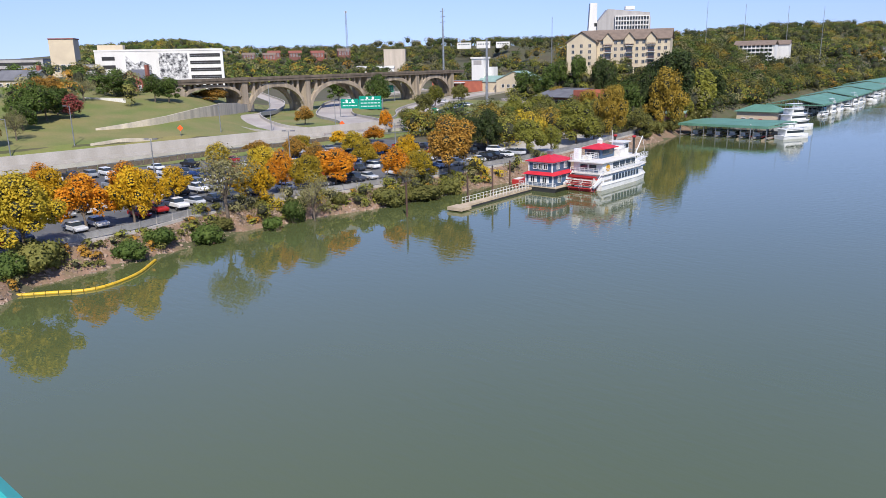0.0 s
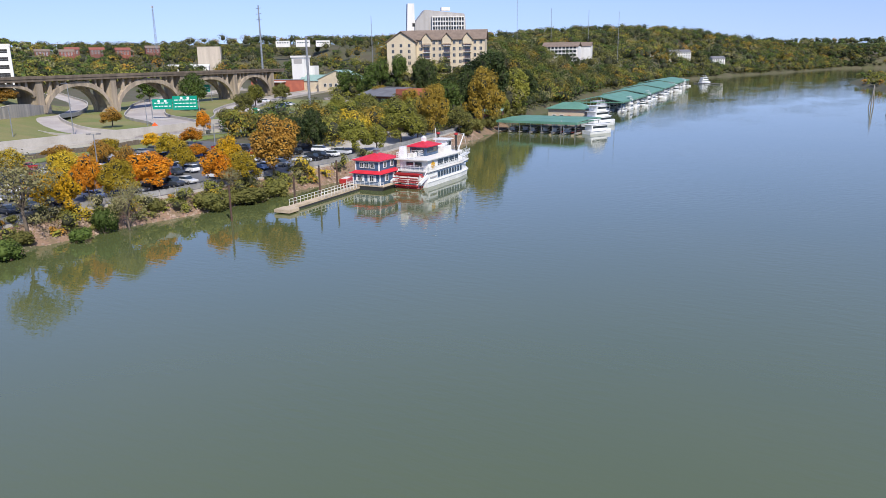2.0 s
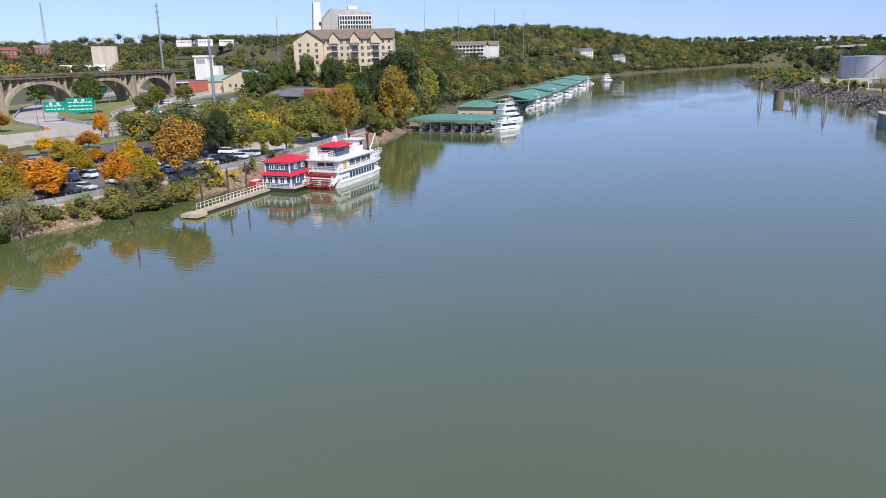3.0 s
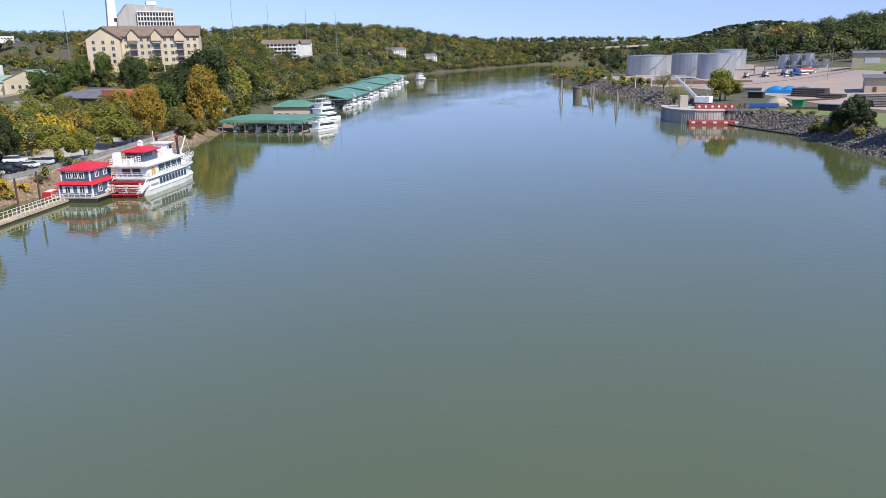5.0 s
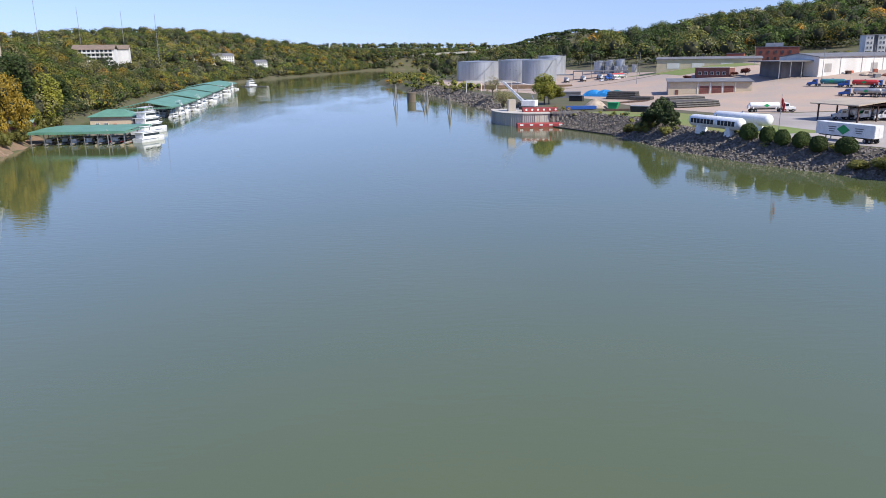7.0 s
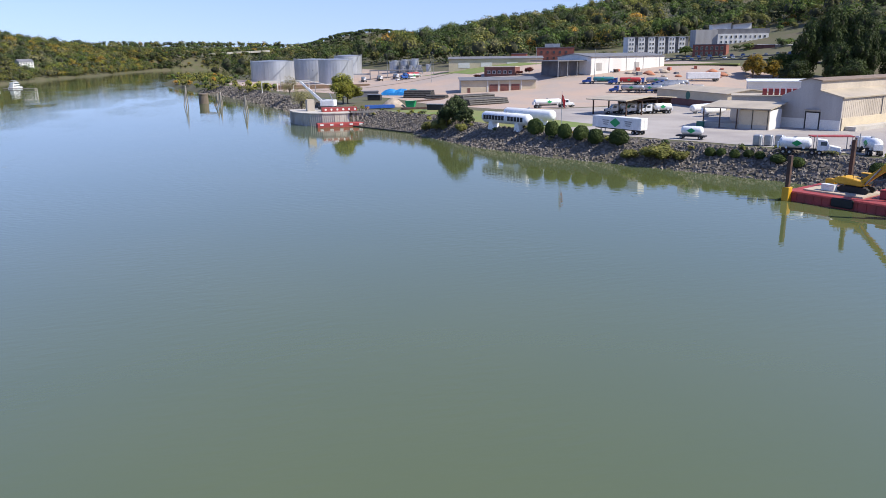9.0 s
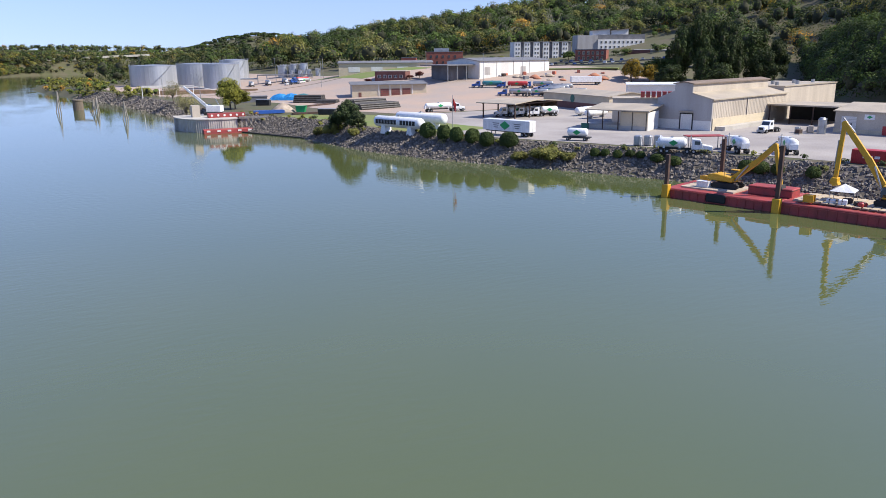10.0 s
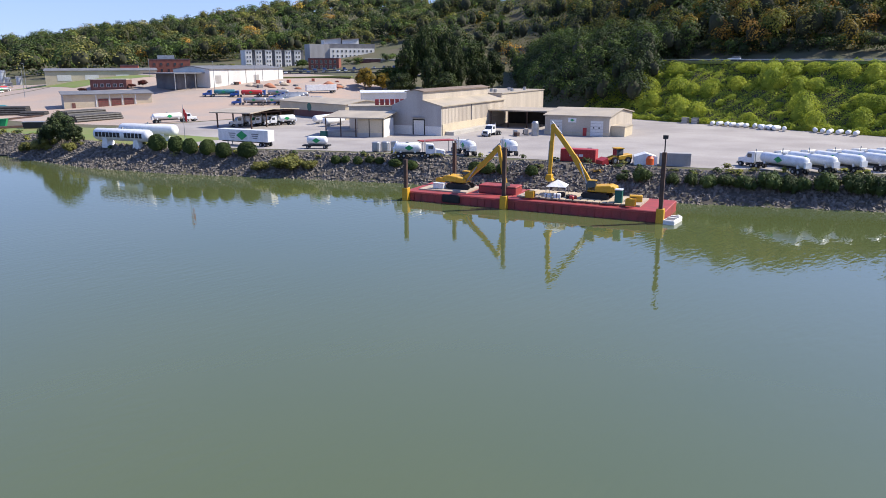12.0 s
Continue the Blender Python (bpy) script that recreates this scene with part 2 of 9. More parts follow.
M_REDROOF = mat("bright_red_roof", (0.60, 0.022, 0.04), 0.5, 0, (0.48, 0.02, 0.03), 0.6, 5.0, 0.05)
M_NAVY = mat("slate_blue_siding", (0.065, 0.115, 0.20), 0.6, 0, (0.05, 0.09, 0.16), 0.6, 6.0, 0.1)
M_RED_HULL = mat("faded_red_steel", (0.36, 0.05, 0.045), 0.6, 0, (0.24, 0.045, 0.04), 0.5, 5.0, 0.15)
M_RED = paint("red_paint", (0.42, 0.03, 0.03), 0.45)
M_DECKWOOD = mat("timber_decking", (0.52, 0.42, 0.29), 0.85, 0, (0.40, 0.32, 0.22), 0.6, 7.0, 0.2)
M_SAND = mat("dusty_deck", (0.46, 0.38, 0.29), 0.9, 0, (0.36, 0.29, 0.22), 0.5, 7.0, 0.2)
M_YELLOW = paint("machine_yellow", (0.62, 0.34, 0.02), 0.45)
M_BOOM = mat("yellow_float", (0.72, 0.45, 0.02), 0.5, 0, (0.55, 0.36, 0.03), 1.2, 8.0, 0.1)
M_SIGN = paint("green_sign_face", (0.0, 0.26, 0.17), 0.4)
M_TEAL = paint("teal_rail_paint", (0.05, 0.42, 0.36), 0.45)
M_ORANGE = paint("orange_sign_face", (0.85, 0.13, 0.02), 0.5)
M_BLUE = paint("blue_paint", (0.03, 0.10, 0.36), 0.4)
M_TARP = mat("blue_tarpaulin", (0.03, 0.25, 0.55), 0.5, 0, (0.02, 0.16, 0.42), 0.8, 5.0, 0.3)
M_TEALTARP = mat("teal_tarpaulin", (0.05, 0.22, 0.24), 0.6, 0, (0.03, 0.14, 0.17), 0.8, 5.0, 0.3)
M_DGREEN = paint("dark_green_plastic", (0.01, 0.12, 0.09), 0.5)
M_GREEN = paint("bright_green_paint", (0.02, 0.32, 0.10), 0.5)
M_RUST = mat("rusty_steel", (0.11, 0.06, 0.04), 0.8, 0.2, (0.06, 0.04, 0.035), 0.8, 6.0, 0.2)
M_BARK = mat("bark", (0.16, 0.125, 0.095), 0.95, 0, (0.10, 0.08, 0.06), 1.5, 8.0, 0.5)
M_ROCK = mat("grey_rip_rap", (0.225, 0.195, 0.165), 0.9, 0, (0.105, 0.09, 0.074), 0.8, 5.0, 0.4)
M_RUBBLE = mat("brown_rubble", (0.36, 0.27, 0.21), 0.9, 0, (0.22, 0.155, 0.11), 0.8, 5.0, 0.4)
M_BANK = mat("stony_bank_earth", (0.12, 0.10, 0.08), 0.95, 0, (0.07, 0.06, 0.045), 0.8, 5.0, 0.4)
M_PALEROCK = mat("pale_rubble", (0.44, 0.36, 0.28), 0.9, 0, (0.30, 0.24, 0.18), 0.8, 5.0, 0.4)
M_PIPE = mat("dark_pipe_steel", (0.085, 0.08, 0.075), 0.6, 0.2, (0.05, 0.045, 0.04), 0.8, 6.0, 0.2)
M_WOOD = mat("grey_timber", (0.34, 0.31, 0.27), 0.9, 0, (0.22, 0.20, 0.17), 0.8, 6.0, 0.3, True)
M_MESHFENCE = mat("fence_grey", (0.40, 0.39, 0.37), 0.6, 0.3)

LEAF = {
    "yellow": foliage("yellow_leaves", (0.38, 0.22, 0.01), (0.62, 0.38, 0.015), (0.75, 0.52, 0.03), 0.35),
    "gold": foliage("golden_green_leaves", (0.192, 0.156, 0.018), (0.432, 0.324, 0.024), (0.672, 0.456, 0.036), 0.3),
    "orange": foliage("orange_leaves", (0.32, 0.12, 0.01), (0.58, 0.23, 0.012), (0.70, 0.36, 0.02), 0.35),
    "rust": foliage("rusty_leaves", (0.156, 0.091, 0.026), (0.351, 0.195, 0.033), (0.520, 0.286, 0.039), 0.25),
    "bare": foliage("sparse_olive_leaves", (0.13, 0.125, 0.055), (0.25, 0.23, 0.10), (0.34, 0.31, 0.14), 0.25),
    "red": foliage("red_leaves", (0.16, 0.04, 0.04), (0.28, 0.07, 0.06), (0.36, 0.12, 0.09), 0.25),
    "burgundy": foliage("burgundy_leaves", (0.05, 0.012, 0.014), (0.11, 0.022, 0.022), (0.16, 0.04, 0.03), 0.2),
    "green": foliage("green_leaves", (0.03, 0.055, 0.012), (0.075, 0.115, 0.022), (0.13, 0.17, 0.035), 0.25),
    "yellowgreen": foliage("yellow_green_leaves", (0.094, 0.106, 0.019), (0.213, 0.219, 0.037), (0.362, 0.325, 0.056), 0.3),
    "olive": foliage("olive_leaves", (0.063, 0.069, 0.018), (0.138, 0.138, 0.034), (0.230, 0.207, 0.057), 0.25),
    "ochre": foliage("ochre_leaves", (0.144, 0.102, 0.018), (0.300, 0.210, 0.030), (0.432, 0.300, 0.042), 0.3),
    "darkgreen": foliage("dark_green_leaves", (0.014, 0.026, 0.008), (0.04, 0.06, 0.016), (0.075, 0.095, 0.025), 0.2),
    "conifer": foliage("conifer_needles", (0.016, 0.03, 0.012), (0.045, 0.065, 0.022), (0.09, 0.11, 0.035), 0.1),
    "bush": foliage("clipped_bush_leaves", (0.018, 0.035, 0.01), (0.05, 0.075, 0.018), (0.10, 0.125, 0.03), 0.15),
    "kudzu": foliage("vine_leaves", (0.075, 0.12, 0.015), (0.27, 0.32, 0.038), (0.58, 0.55, 0.07), 0.42),
}

# Dark twig balls inside crowns, with the crown's inner shade in their colour.
M_TWIG_SHADE = mat("shaded_inner_twigs", (0.048, 0.050, 0.022), 0.95, 0, (0.028, 0.030, 0.014), 0.8, 3.0, 0.4)


# ---- building blocks ----
class Shape:
    """Corners and faces of one part."""

    def __init__(self):
        self.v, self.f = [], []

    def put(self, verts, faces, m=None):
        k = len(self.v)
        self.v += [tuple(m @ Vector(p)) if m else tuple(p) for p in verts]
        self.f += [tuple(i + k for i in f) for f in faces]
        return self

    def box(self, x0, y0, z0, x1, y1, z1, m=None):
        return self.put([(x0, y0, z0), (x1, y0, z0), (x1, y1, z0), (x0, y1, z0), (x0, y0, z1), (x1, y0, z1), (x1, y1, z1), (x0, y1, z1)],
                        [(3, 2, 1, 0), (4, 5, 6, 7), (0, 1, 5, 4), (1, 2, 6, 5), (2, 3, 7, 6), (3, 0, 4, 7)], m)

    def beam(self, a, b, w, h=None):
        """A square bar from a to b."""
        a, b, h = Vector(a), Vector(b), h or w
        d = b - a
        m = Matrix.Translation(a) @ d.to_track_quat("X", "Z").to_matrix().to_4x4()
        return self.box(0, -w / 2, -h / 2, d.length, w / 2, h / 2, m)

    def tube(self, a, b, r, r2=None, n=10):
        a, b, r2 = Vector(a), Vector(b), r if r2 is None else r2
        q = (b - a).to_track_quat("Z", "Y").to_matrix()
        ring = [(math.cos(2 * math.pi * i / n), math.sin(2 * math.pi * i / n)) for i in range(n)]
        v = [a + q @ Vector((c * r, s * r, 0)) for c, s in ring] + [b + q @ Vector((c * r2, s * r2, 0)) for c, s in ring]
        f = [(i, (i + 1) % n, n + (i + 1) % n, n + i) for i in range(n)] + [tuple(range(n - 1, -1, -1)), tuple(range(n, 2 * n))]
        return self.put(v, f)

    def lathe(self, rows, axis="Z", n=20, at=(0, 0, 0)):
        """Rings of (place along the axis, radius)."""
        v, f = [], []
        for k, (z, r) in enumerate(rows):
            for i in range(n):
                c, s = math.cos(2 * math.pi * i / n) * r, math.sin(2 * math.pi * i / n) * r
                p = (c, s, z) if axis == "Z" else (z, c, s) if axis == "X" else (s, z, c)
                v.append((p[0] + at[0], p[1] + at[1], p[2] + at[2]))
            if k:
                f += [((k - 1) * n + i, (k - 1) * n + (i + 1) % n, k * n + (i + 1) % n, k * n + i) for i in range(n)]
        f += [tuple(range(n - 1, -1, -1)), tuple(range((len(rows) - 1) * n, len(rows) * n))]
        return self.put(v, f)

    def prism(self, outline, a, b, plane="xz"):
        """An outline drawn in a plane, thickened from a to b across it."""
        n = len(outline)
        at = {"xz": lambda p, d: (p[0], d, p[1]), "yz": lambda p, d: (d, p[0], p[1]), "xy": lambda p, d: (p[0], p[1], d)}[plane]
        v = [at(p, a) for p in outline] + [at(p, b) for p in outline]
        f = [(i, (i + 1) % n, n + (i + 1) % n, n + i) for i in range(n)] + [tuple(range(n - 1, -1, -1)), tuple(range(n, 2 * n))]
        return self.put(v, f)

    def gable(self, x0, y0, x1, y1, z, rise, over=0.4, thick=0.2, along="x"):
        """A ridged roof of two slabs, ridge along x or y."""
        if along == "x":
            x0, x1, ym = x0 - over, x1 + over, (y0 + y1) / 2
            k = over * rise / ((y1 - y0) / 2)
            o = [(y0 - over, z - k), (ym, z + rise), (y1 + over, z - k), (y1 + over, z - k + thick), (ym, z + rise + thick), (y0 - over, z - k + thick)]
            return self.prism(o, x0, x1, "yz")
        y0, y1, xm = y0 - over, y1 + over, (x0 + x1) / 2
        k = over * rise / ((x1 - x0) / 2)
        o = [(x0 - over, z - k), (xm, z + rise), (x1 + over, z - k), (x1 + over, z - k + thick), (xm, z + rise + thick), (x0 - over, z - k + thick)]
        return self.prism(o, y0, y1, "xz")

    def hip(self, x0, y0, x1, y1, z, rise, over=0.5):
        x0, y0, x1, y1 = x0 - over, y0 - over, x1 + over, y1 + over
        w = min(x1 - x0, y1 - y0) / 2
        xm, ym = (x0 + x1) / 2, (y0 + y1) / 2
        if x1 - x0 >= y1 - y0:
            a, b = (x0 + w, ym, z + rise), (x1 - w, ym, z + rise)
        else:
            a, b = (xm, y0 + w, z + rise), (xm, y1 - w, z + rise)
        v = [(x0, y0, z), (x1, y0, z), (x1, y1, z), (x0, y1, z), (x0, y0, z + 0.15), (x1, y0, z + 0.15), (x1, y1, z + 0.15), (x0, y1, z + 0.15), a, b]
        top = [(4, 5, 9, 8), (5, 6, 9), (6, 7, 8, 9), (7, 4, 8)] if x1 - x0 >= y1 - y0 else [(4, 5, 8), (5, 6, 9, 8), (6, 7, 9), (7, 4, 8, 9)]
        return self.put(v, [(3, 2, 1, 0), (0, 1, 5, 4), (1, 2, 6, 5), (2, 3, 7, 6), (3, 0, 4, 7)] + top)

    def mesh(self, name, material=None, bevel=0.0, smooth=False):
        me = bpy.data.meshes.new(name)
        me.from_pydata(self.v, [], self.f)
        if bevel:
            bm = bmesh.new()
            bm.from_mesh(me)
            bmesh.ops.bevel(bm, geom=bm.edges[:], offset=bevel, segments=1, affect="EDGES")
            bm.to_mesh(me)
            bm.free()
        if smooth:
            me.polygons.foreach_set("use_smooth", [True] * len(me.polygons))
        if material:
            me.materials.append(material)
        me.update()
        return me


def part(name, shape, material, parent=None, label="", bevel=0.0, smooth=False):
    me = shape if isinstance(shape, bpy.types.Mesh) else shape.mesh(name, material, bevel, smooth)
    ob = new(name, me)
    ob.parent = parent
    return tagged(ob, label)


def thing(name, x, y, z, rz, label, category, group="", kind=""):
    ob = new(name)
    ob.empty_display_size = 0.5
    ob.matrix_basis = pose(x, y, z, 0, 0, rz)
    return tagged(ob, label, category, group, kind)


def ground_z(x, y):
    return float(land(x, y))


def spline(points, step=6.0):
    """Points along a smooth line through the given ones."""
    p = [Vector(q) for q in points]
    p = [2 * p[0] - p[1]] + p + [2 * p[-1] - p[-2]]
    out = []
    for i in range(1, len(p) - 2):
        n = max(2, int((p[i + 1] - p[i]).length / step))
        for k in range(n):
            t = k / n
            out.append(0.5 * ((2 * p[i]) + (p[i + 1] - p[i - 1]) * t + (2 * p[i - 1] - 5 * p[i] + 4 * p[i + 1] - p[i + 2]) * t * t + (3 * p[i] - p[i - 1] - 3 * p[i + 1] + p[i + 2]) * t ** 3))
    return out + [p[-2]]


def strip(points, a, b, z0, z1, drape=True, base=0.0, step=6.0):
    """A band between the offsets a and b (to the right of the line), from z0 to z1 over the ground (or over base)."""
    line = spline([(x, y, 0) for x, y in points], step)
    s = Shape()
    v = []
    for i, p in enumerate(line):
        d = (line[min(i + 1, len(line) - 1)] - line[max(i - 1, 0)]).normalized()
        side = Vector((d.y, -d.x, 0))
        q0, q1 = p + side * a, p + side * b
        g = ground_z(p.x, p.y) if drape else base
        v += [(q0.x, q0.y, g + z0), (q1.x, q1.y, g + z0), (q1.x, q1.y, g + z1), (q0.x, q0.y, g + z1)]
    f = []
    for i in range(len(line) - 1):
        k = 4 * i
        f += [(k + j, k + (j + 1) % 4, k + 4 + (j + 1) % 4, k + 4 + j) for j in range(4)]
    f += [(3, 2, 1, 0), tuple(4 * (len(line) - 1) + j for j in range(4))]
    return s.put(v, f)


def sheet(x_left, x_right, y0, y1, dz, nx=24, step=4.0):
    """Paving draped over the land between two lines x(y), with a skirt of some depth."""
    ys = np.arange(y0, y1 + 0.01, step)
    v, f = [], []
    for y in ys:
        xs = np.linspace(float(x_left(y)), float(x_right(y)), nx)
        v += [(x, y, z + dz) for x, z in zip(xs, land(xs, np.full(nx, y)))]
    for j in range(len(ys) - 1):
        for i in range(nx - 1):
            k = j * nx + i
            f.append((k, k + 1, k + nx + 1, k + nx))
    return Shape().put(v, f)


def quads_mesh(name, centers, normals, sizes, materials, slots=None, cores=None, core_slots=None):
    """Many small leaf sprays as one mesh; cores: (x, y, z, rx, ry, rz) of the dense hearts of the crowns."""
    n = len(centers)
    rng = np.random.default_rng(n)
    nm = normals / np.maximum(np.linalg.norm(normals, axis=1, keepdims=True), 1e-6)
    ref = rng.normal(size=(n, 3))
    t = np.cross(nm, ref)
    t /= np.maximum(np.linalg.norm(t, axis=1, keepdims=True), 1e-6)
    b = np.cross(nm, t)
    h = sizes[:, None] * 0.5
    w = h * rng.uniform(0.5, 1.0, (n, 1))
    co = np.stack([centers - t * h, centers - b * w * rng.uniform(0.6, 1.1, (n, 1)), centers + t * h, centers + b * w + nm * h * 0.3], 1).reshape(-1, 3)
    loops = np.arange(4 * n, dtype=np.int32)
    if cores is not None:
        cores = np.asarray(cores, float)
        rows, cols = 5, 8
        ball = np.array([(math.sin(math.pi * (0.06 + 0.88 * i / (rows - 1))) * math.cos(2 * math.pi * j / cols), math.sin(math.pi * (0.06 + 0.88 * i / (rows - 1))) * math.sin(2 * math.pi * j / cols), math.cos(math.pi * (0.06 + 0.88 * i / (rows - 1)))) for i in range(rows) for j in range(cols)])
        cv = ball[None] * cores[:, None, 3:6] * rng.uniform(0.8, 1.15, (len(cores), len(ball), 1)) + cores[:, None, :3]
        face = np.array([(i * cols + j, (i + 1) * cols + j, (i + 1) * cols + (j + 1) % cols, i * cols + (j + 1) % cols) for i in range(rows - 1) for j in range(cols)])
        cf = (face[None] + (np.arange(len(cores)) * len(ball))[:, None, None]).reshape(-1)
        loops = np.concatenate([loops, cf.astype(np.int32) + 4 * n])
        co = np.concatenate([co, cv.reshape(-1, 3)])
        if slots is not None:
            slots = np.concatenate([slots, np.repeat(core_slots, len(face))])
    me = bpy.data.meshes.new(name)
    me.vertices.add(len(co))
    me.vertices.foreach_set("co", co.astype(np.float32).ravel())
    me.loops.add(len(loops))
    me.loops.foreach_set("vertex_index", loops)
    me.polygons.add(len(loops) // 4)
    me.polygons.foreach_set("loop_start", np.arange(0, len(loops), 4, dtype=np.int32))
    for m in materials:
        me.materials.append(m)
    if slots is not None:
        me.polygons.foreach_set("material_index", np.asarray(slots, dtype=np.int32))
    me.update()
    me.validate()
    return me


# ---- the setting ----
def axis_steps(spans):
    out = [spans[0][0]]
    for a, b, st in spans:
        out += list(np.linspace(a, b, max(2, int(round((b - a) / st)) + 1))[1:])
    return np.array(out)


def make_ground():
    xs = axis_steps(((-5000, -1500, 250), (-1500, -460, 40), (-460, -250, 7), (-250, -80, 2.0), (-80, 40, 12), (40, 160, 1.8), (160, 330, 4), (330, 1300, 30), (1300, 5000, 250)))
    ys = axis_steps(((-1500, -60, 120), (-60, 340, 4), (340, 620, 8), (620, 1500, 22), (1500, 5000, 120)))
    gx, gy = np.meshgrid(xs, ys)
    gz = land(gx, gy)
    rough = np.array([[noise.noise((x * 0.15, y * 0.15, 0)) for x in xs] for y in ys])
    gz = gz + rough * 0.06 * (np.abs(gx) < 400)
    co = np.stack([gx, gy, gz], -1).reshape(-1, 3)
    nx = len(xs)
    k = (np.arange(len(ys) - 1)[:, None] * nx + np.arange(nx - 1)[None]).ravel()
    s = Shape()
    s.v = [tuple(c) for c in co]
    s.f = [tuple(q) for q in np.stack([k, k + 1, k + nx + 1, k + nx], 1).tolist()]
    ob = part("ground", s.mesh("ground", M_FLOOR, 0, True), None)
    return tagged(ob, "dark earth and undergrowth of banks and hills", "ground", "", "structure")


make_ground()
tagged(part("water", Shape().put([(-900, -900, 0), (1500, -900, 0), (1500, 2300, 0), (-900, 2300, 0)], [(0, 1, 2, 3)]), M_WATER),
       "calm green-brown river reflecting the sky", "river", "", "structure")

# car park, quay path and road on the left bank
tagged(part("car_park", sheet(lambda y: left_shore(y) - 68, lambda y: left_shore(y) - 9, 26, 158, 0.06), M_ASPHALT), "grey asphalt car park", "car park", "", "structure")
tagged(part("plaza", sheet(lambda y: left_shore(y) - 30, lambda y: left_shore(y) - 9, 158.5, 205, 0.07, 8), M_CONCRETE), "pale concrete landing by the boats", "pavement", "", "structure")
tagged(part("upper_car_park", sheet(lambda y: -245 + (y - 225) * -0.55, lambda y: -168 + (y - 225) * -0.5, 225, 330, 0.08, 12), M_ASPHALT), "asphalt car park below the buildings", "car park", "", "structure")
tagged(part("quay_path", sheet(lambda y: left_shore(y) - 8.8, lambda y: left_shore(y) - 4.6, 36, 222, 0.28, 4), M_CONCRETE), "pale concrete riverside path", "pavement", "", "structure")
quay = [(float(left_shore(y)) - 4.5, y) for y in range(36, 223, 6)]
tagged(part("quay_wall", strip(quay, -0.15, 0.15, -2.2, 0.5), M_CONCRETE), "concrete edge of the riverside path", "wall", "", "structure")

tagged(part("lawn", sheet(lambda y: left_shore(y) - 225, lambda y: left_shore(y) - 94, -40, 330, 0.09, 64), M_GRASS), "dry olive grass on the slope above the motorway", "lawn", "", "structure")
tagged(part("lawn", sheet(lambda y: left_shore(y) - 81, lambda y: left_shore(y) - 69, 20, 215, 0.07, 10), M_LAWN), "green verge between motorway and car park", "lawn", "", "structure")
# motorway with its walls
main_line = [(-181, -60), (-181, 60), (-180, 120), (-178, 165), (-180, 205), (-190, 250), (-212, 300), (-250, 350)]
tagged(part("road", strip(main_line, -6, 6, -0.3, 0.12), M_MOTORWAY), "worn brownish concrete motorway", "road", "", "structure")
for a in (-4.6, -1.4, 1.6, 4.6):
    tagged(part("lane_line", strip(main_line, a, a + 0.18, 0.0, 0.135), M_WHITE), "worn white lane line", "road marking", "", "structure")
tagged(part("parapet", strip(main_line[:6], 6.0, 6.4, -0.9, 0.75), M_CONCRETE), "concrete parapet along the motorway", "wall", "", "structure")
tagged(part("sound_wall", strip(main_line[:5], -6.8, -6.2, -0.5, 2.4), M_CONCRETE), "stained concrete wall along the motorway", "wall", "", "structure")
tagged(part("centre_barrier", strip([(-181, -60), (-181, 60), (-180, 120), (-179, 150)], -0.2, 0.2, 0, 0.9), M_CONCRETE), "low concrete lane barrier", "wall", "", "structure")
for line, w in (([(-186, 175), (-206, 190), (-236, 205), (-270, 235), (-310, 275), (-345, 330), (-372, 420)], 7.5),
                ([(-186, 150), (-215, 152), (-245, 165), (-275, 195), (-315, 230), (-360, 262), (-420, 290)], 7.0),
                ([(-190, 200), (-206, 222), (-232, 250), (-262, 300), (-290, 370), (-320, 460)], 8.0)):
    tagged(part("ramp_road", strip(line, -w, w, -0.4, 0.14), M_ROAD), "curved concrete motorway ramp", "road", "", "structure")
    tagged(part("ramp_parapet", strip(line, w, w + 0.35, -0.4, 1.1), M_CONCRETE), "concrete parapet of the ramp", "wall", "", "structure")
    tagged(part("ramp_parapet", strip(line, -w - 0.35, -w, -0.4, 1.1), M_CONCRETE), "concrete parapet of the ramp", "wall", "", "structure")


def sloping_wall(name, points, material, label):
    """A retaining wall: (x, y, base, top) along its foot."""
    line = spline([(x, y, 0) for x, y, _, _ in points], 3)
    t = np.linspace(0, len(points) - 1, len(line))
    base, top = (np.interp(t, range(len(points)), [p[k] for p in points]) for k in (2, 3))
    v, f = [], []
    for i, p in enumerate(line):
        d = (line[min(i + 1, len(line) - 1)] - line[max(i - 1, 0)]).normalized()
        q = p + Vector((-d.y, d.x, 0)) * 0.6
        v += [(p.x, p.y, base[i] - 1), (p.x, p.y, top[i]), (q.x, q.y, top[i]), (q.x, q.y, base[i] - 1)]
    for i in range(len(line) - 1):
        f += [(4 * i + j, 4 * i + (j + 1) % 4, 4 * i + 4 + (j + 1) % 4, 4 * i + 4 + j) for j in range(4)]
    f += [(0, 1, 2, 3), tuple(4 * (len(line) - 1) + j for j in (3, 2, 1, 0))]
    tagged(part(name, Shape().put(v, f), material), label, "wall", "", "structure")


sloping_wall("retaining_wall", [(-211.9, 94.5, 8.6, 9.3), (-211, 104, 8.7, 11.2), (-214, 118, 9.1, 12.5), (-227, 140, 9.0, 12.9), (-244, 160, 8.2, 12.0), (-261, 177, 7.2, 10.5), (-280, 196, 6.0, 9.5)], M_PALE_WALL, "tall pale retaining wall with dark streaks")
sloping_wall("retaining_wall", [(-195, 85, 6.5, 6.8), (-194, 92, 6.5, 7.6), (-193, 101, 6.5, 6.9)], M_PALE_WALL, "short pale retaining wall in the grass")

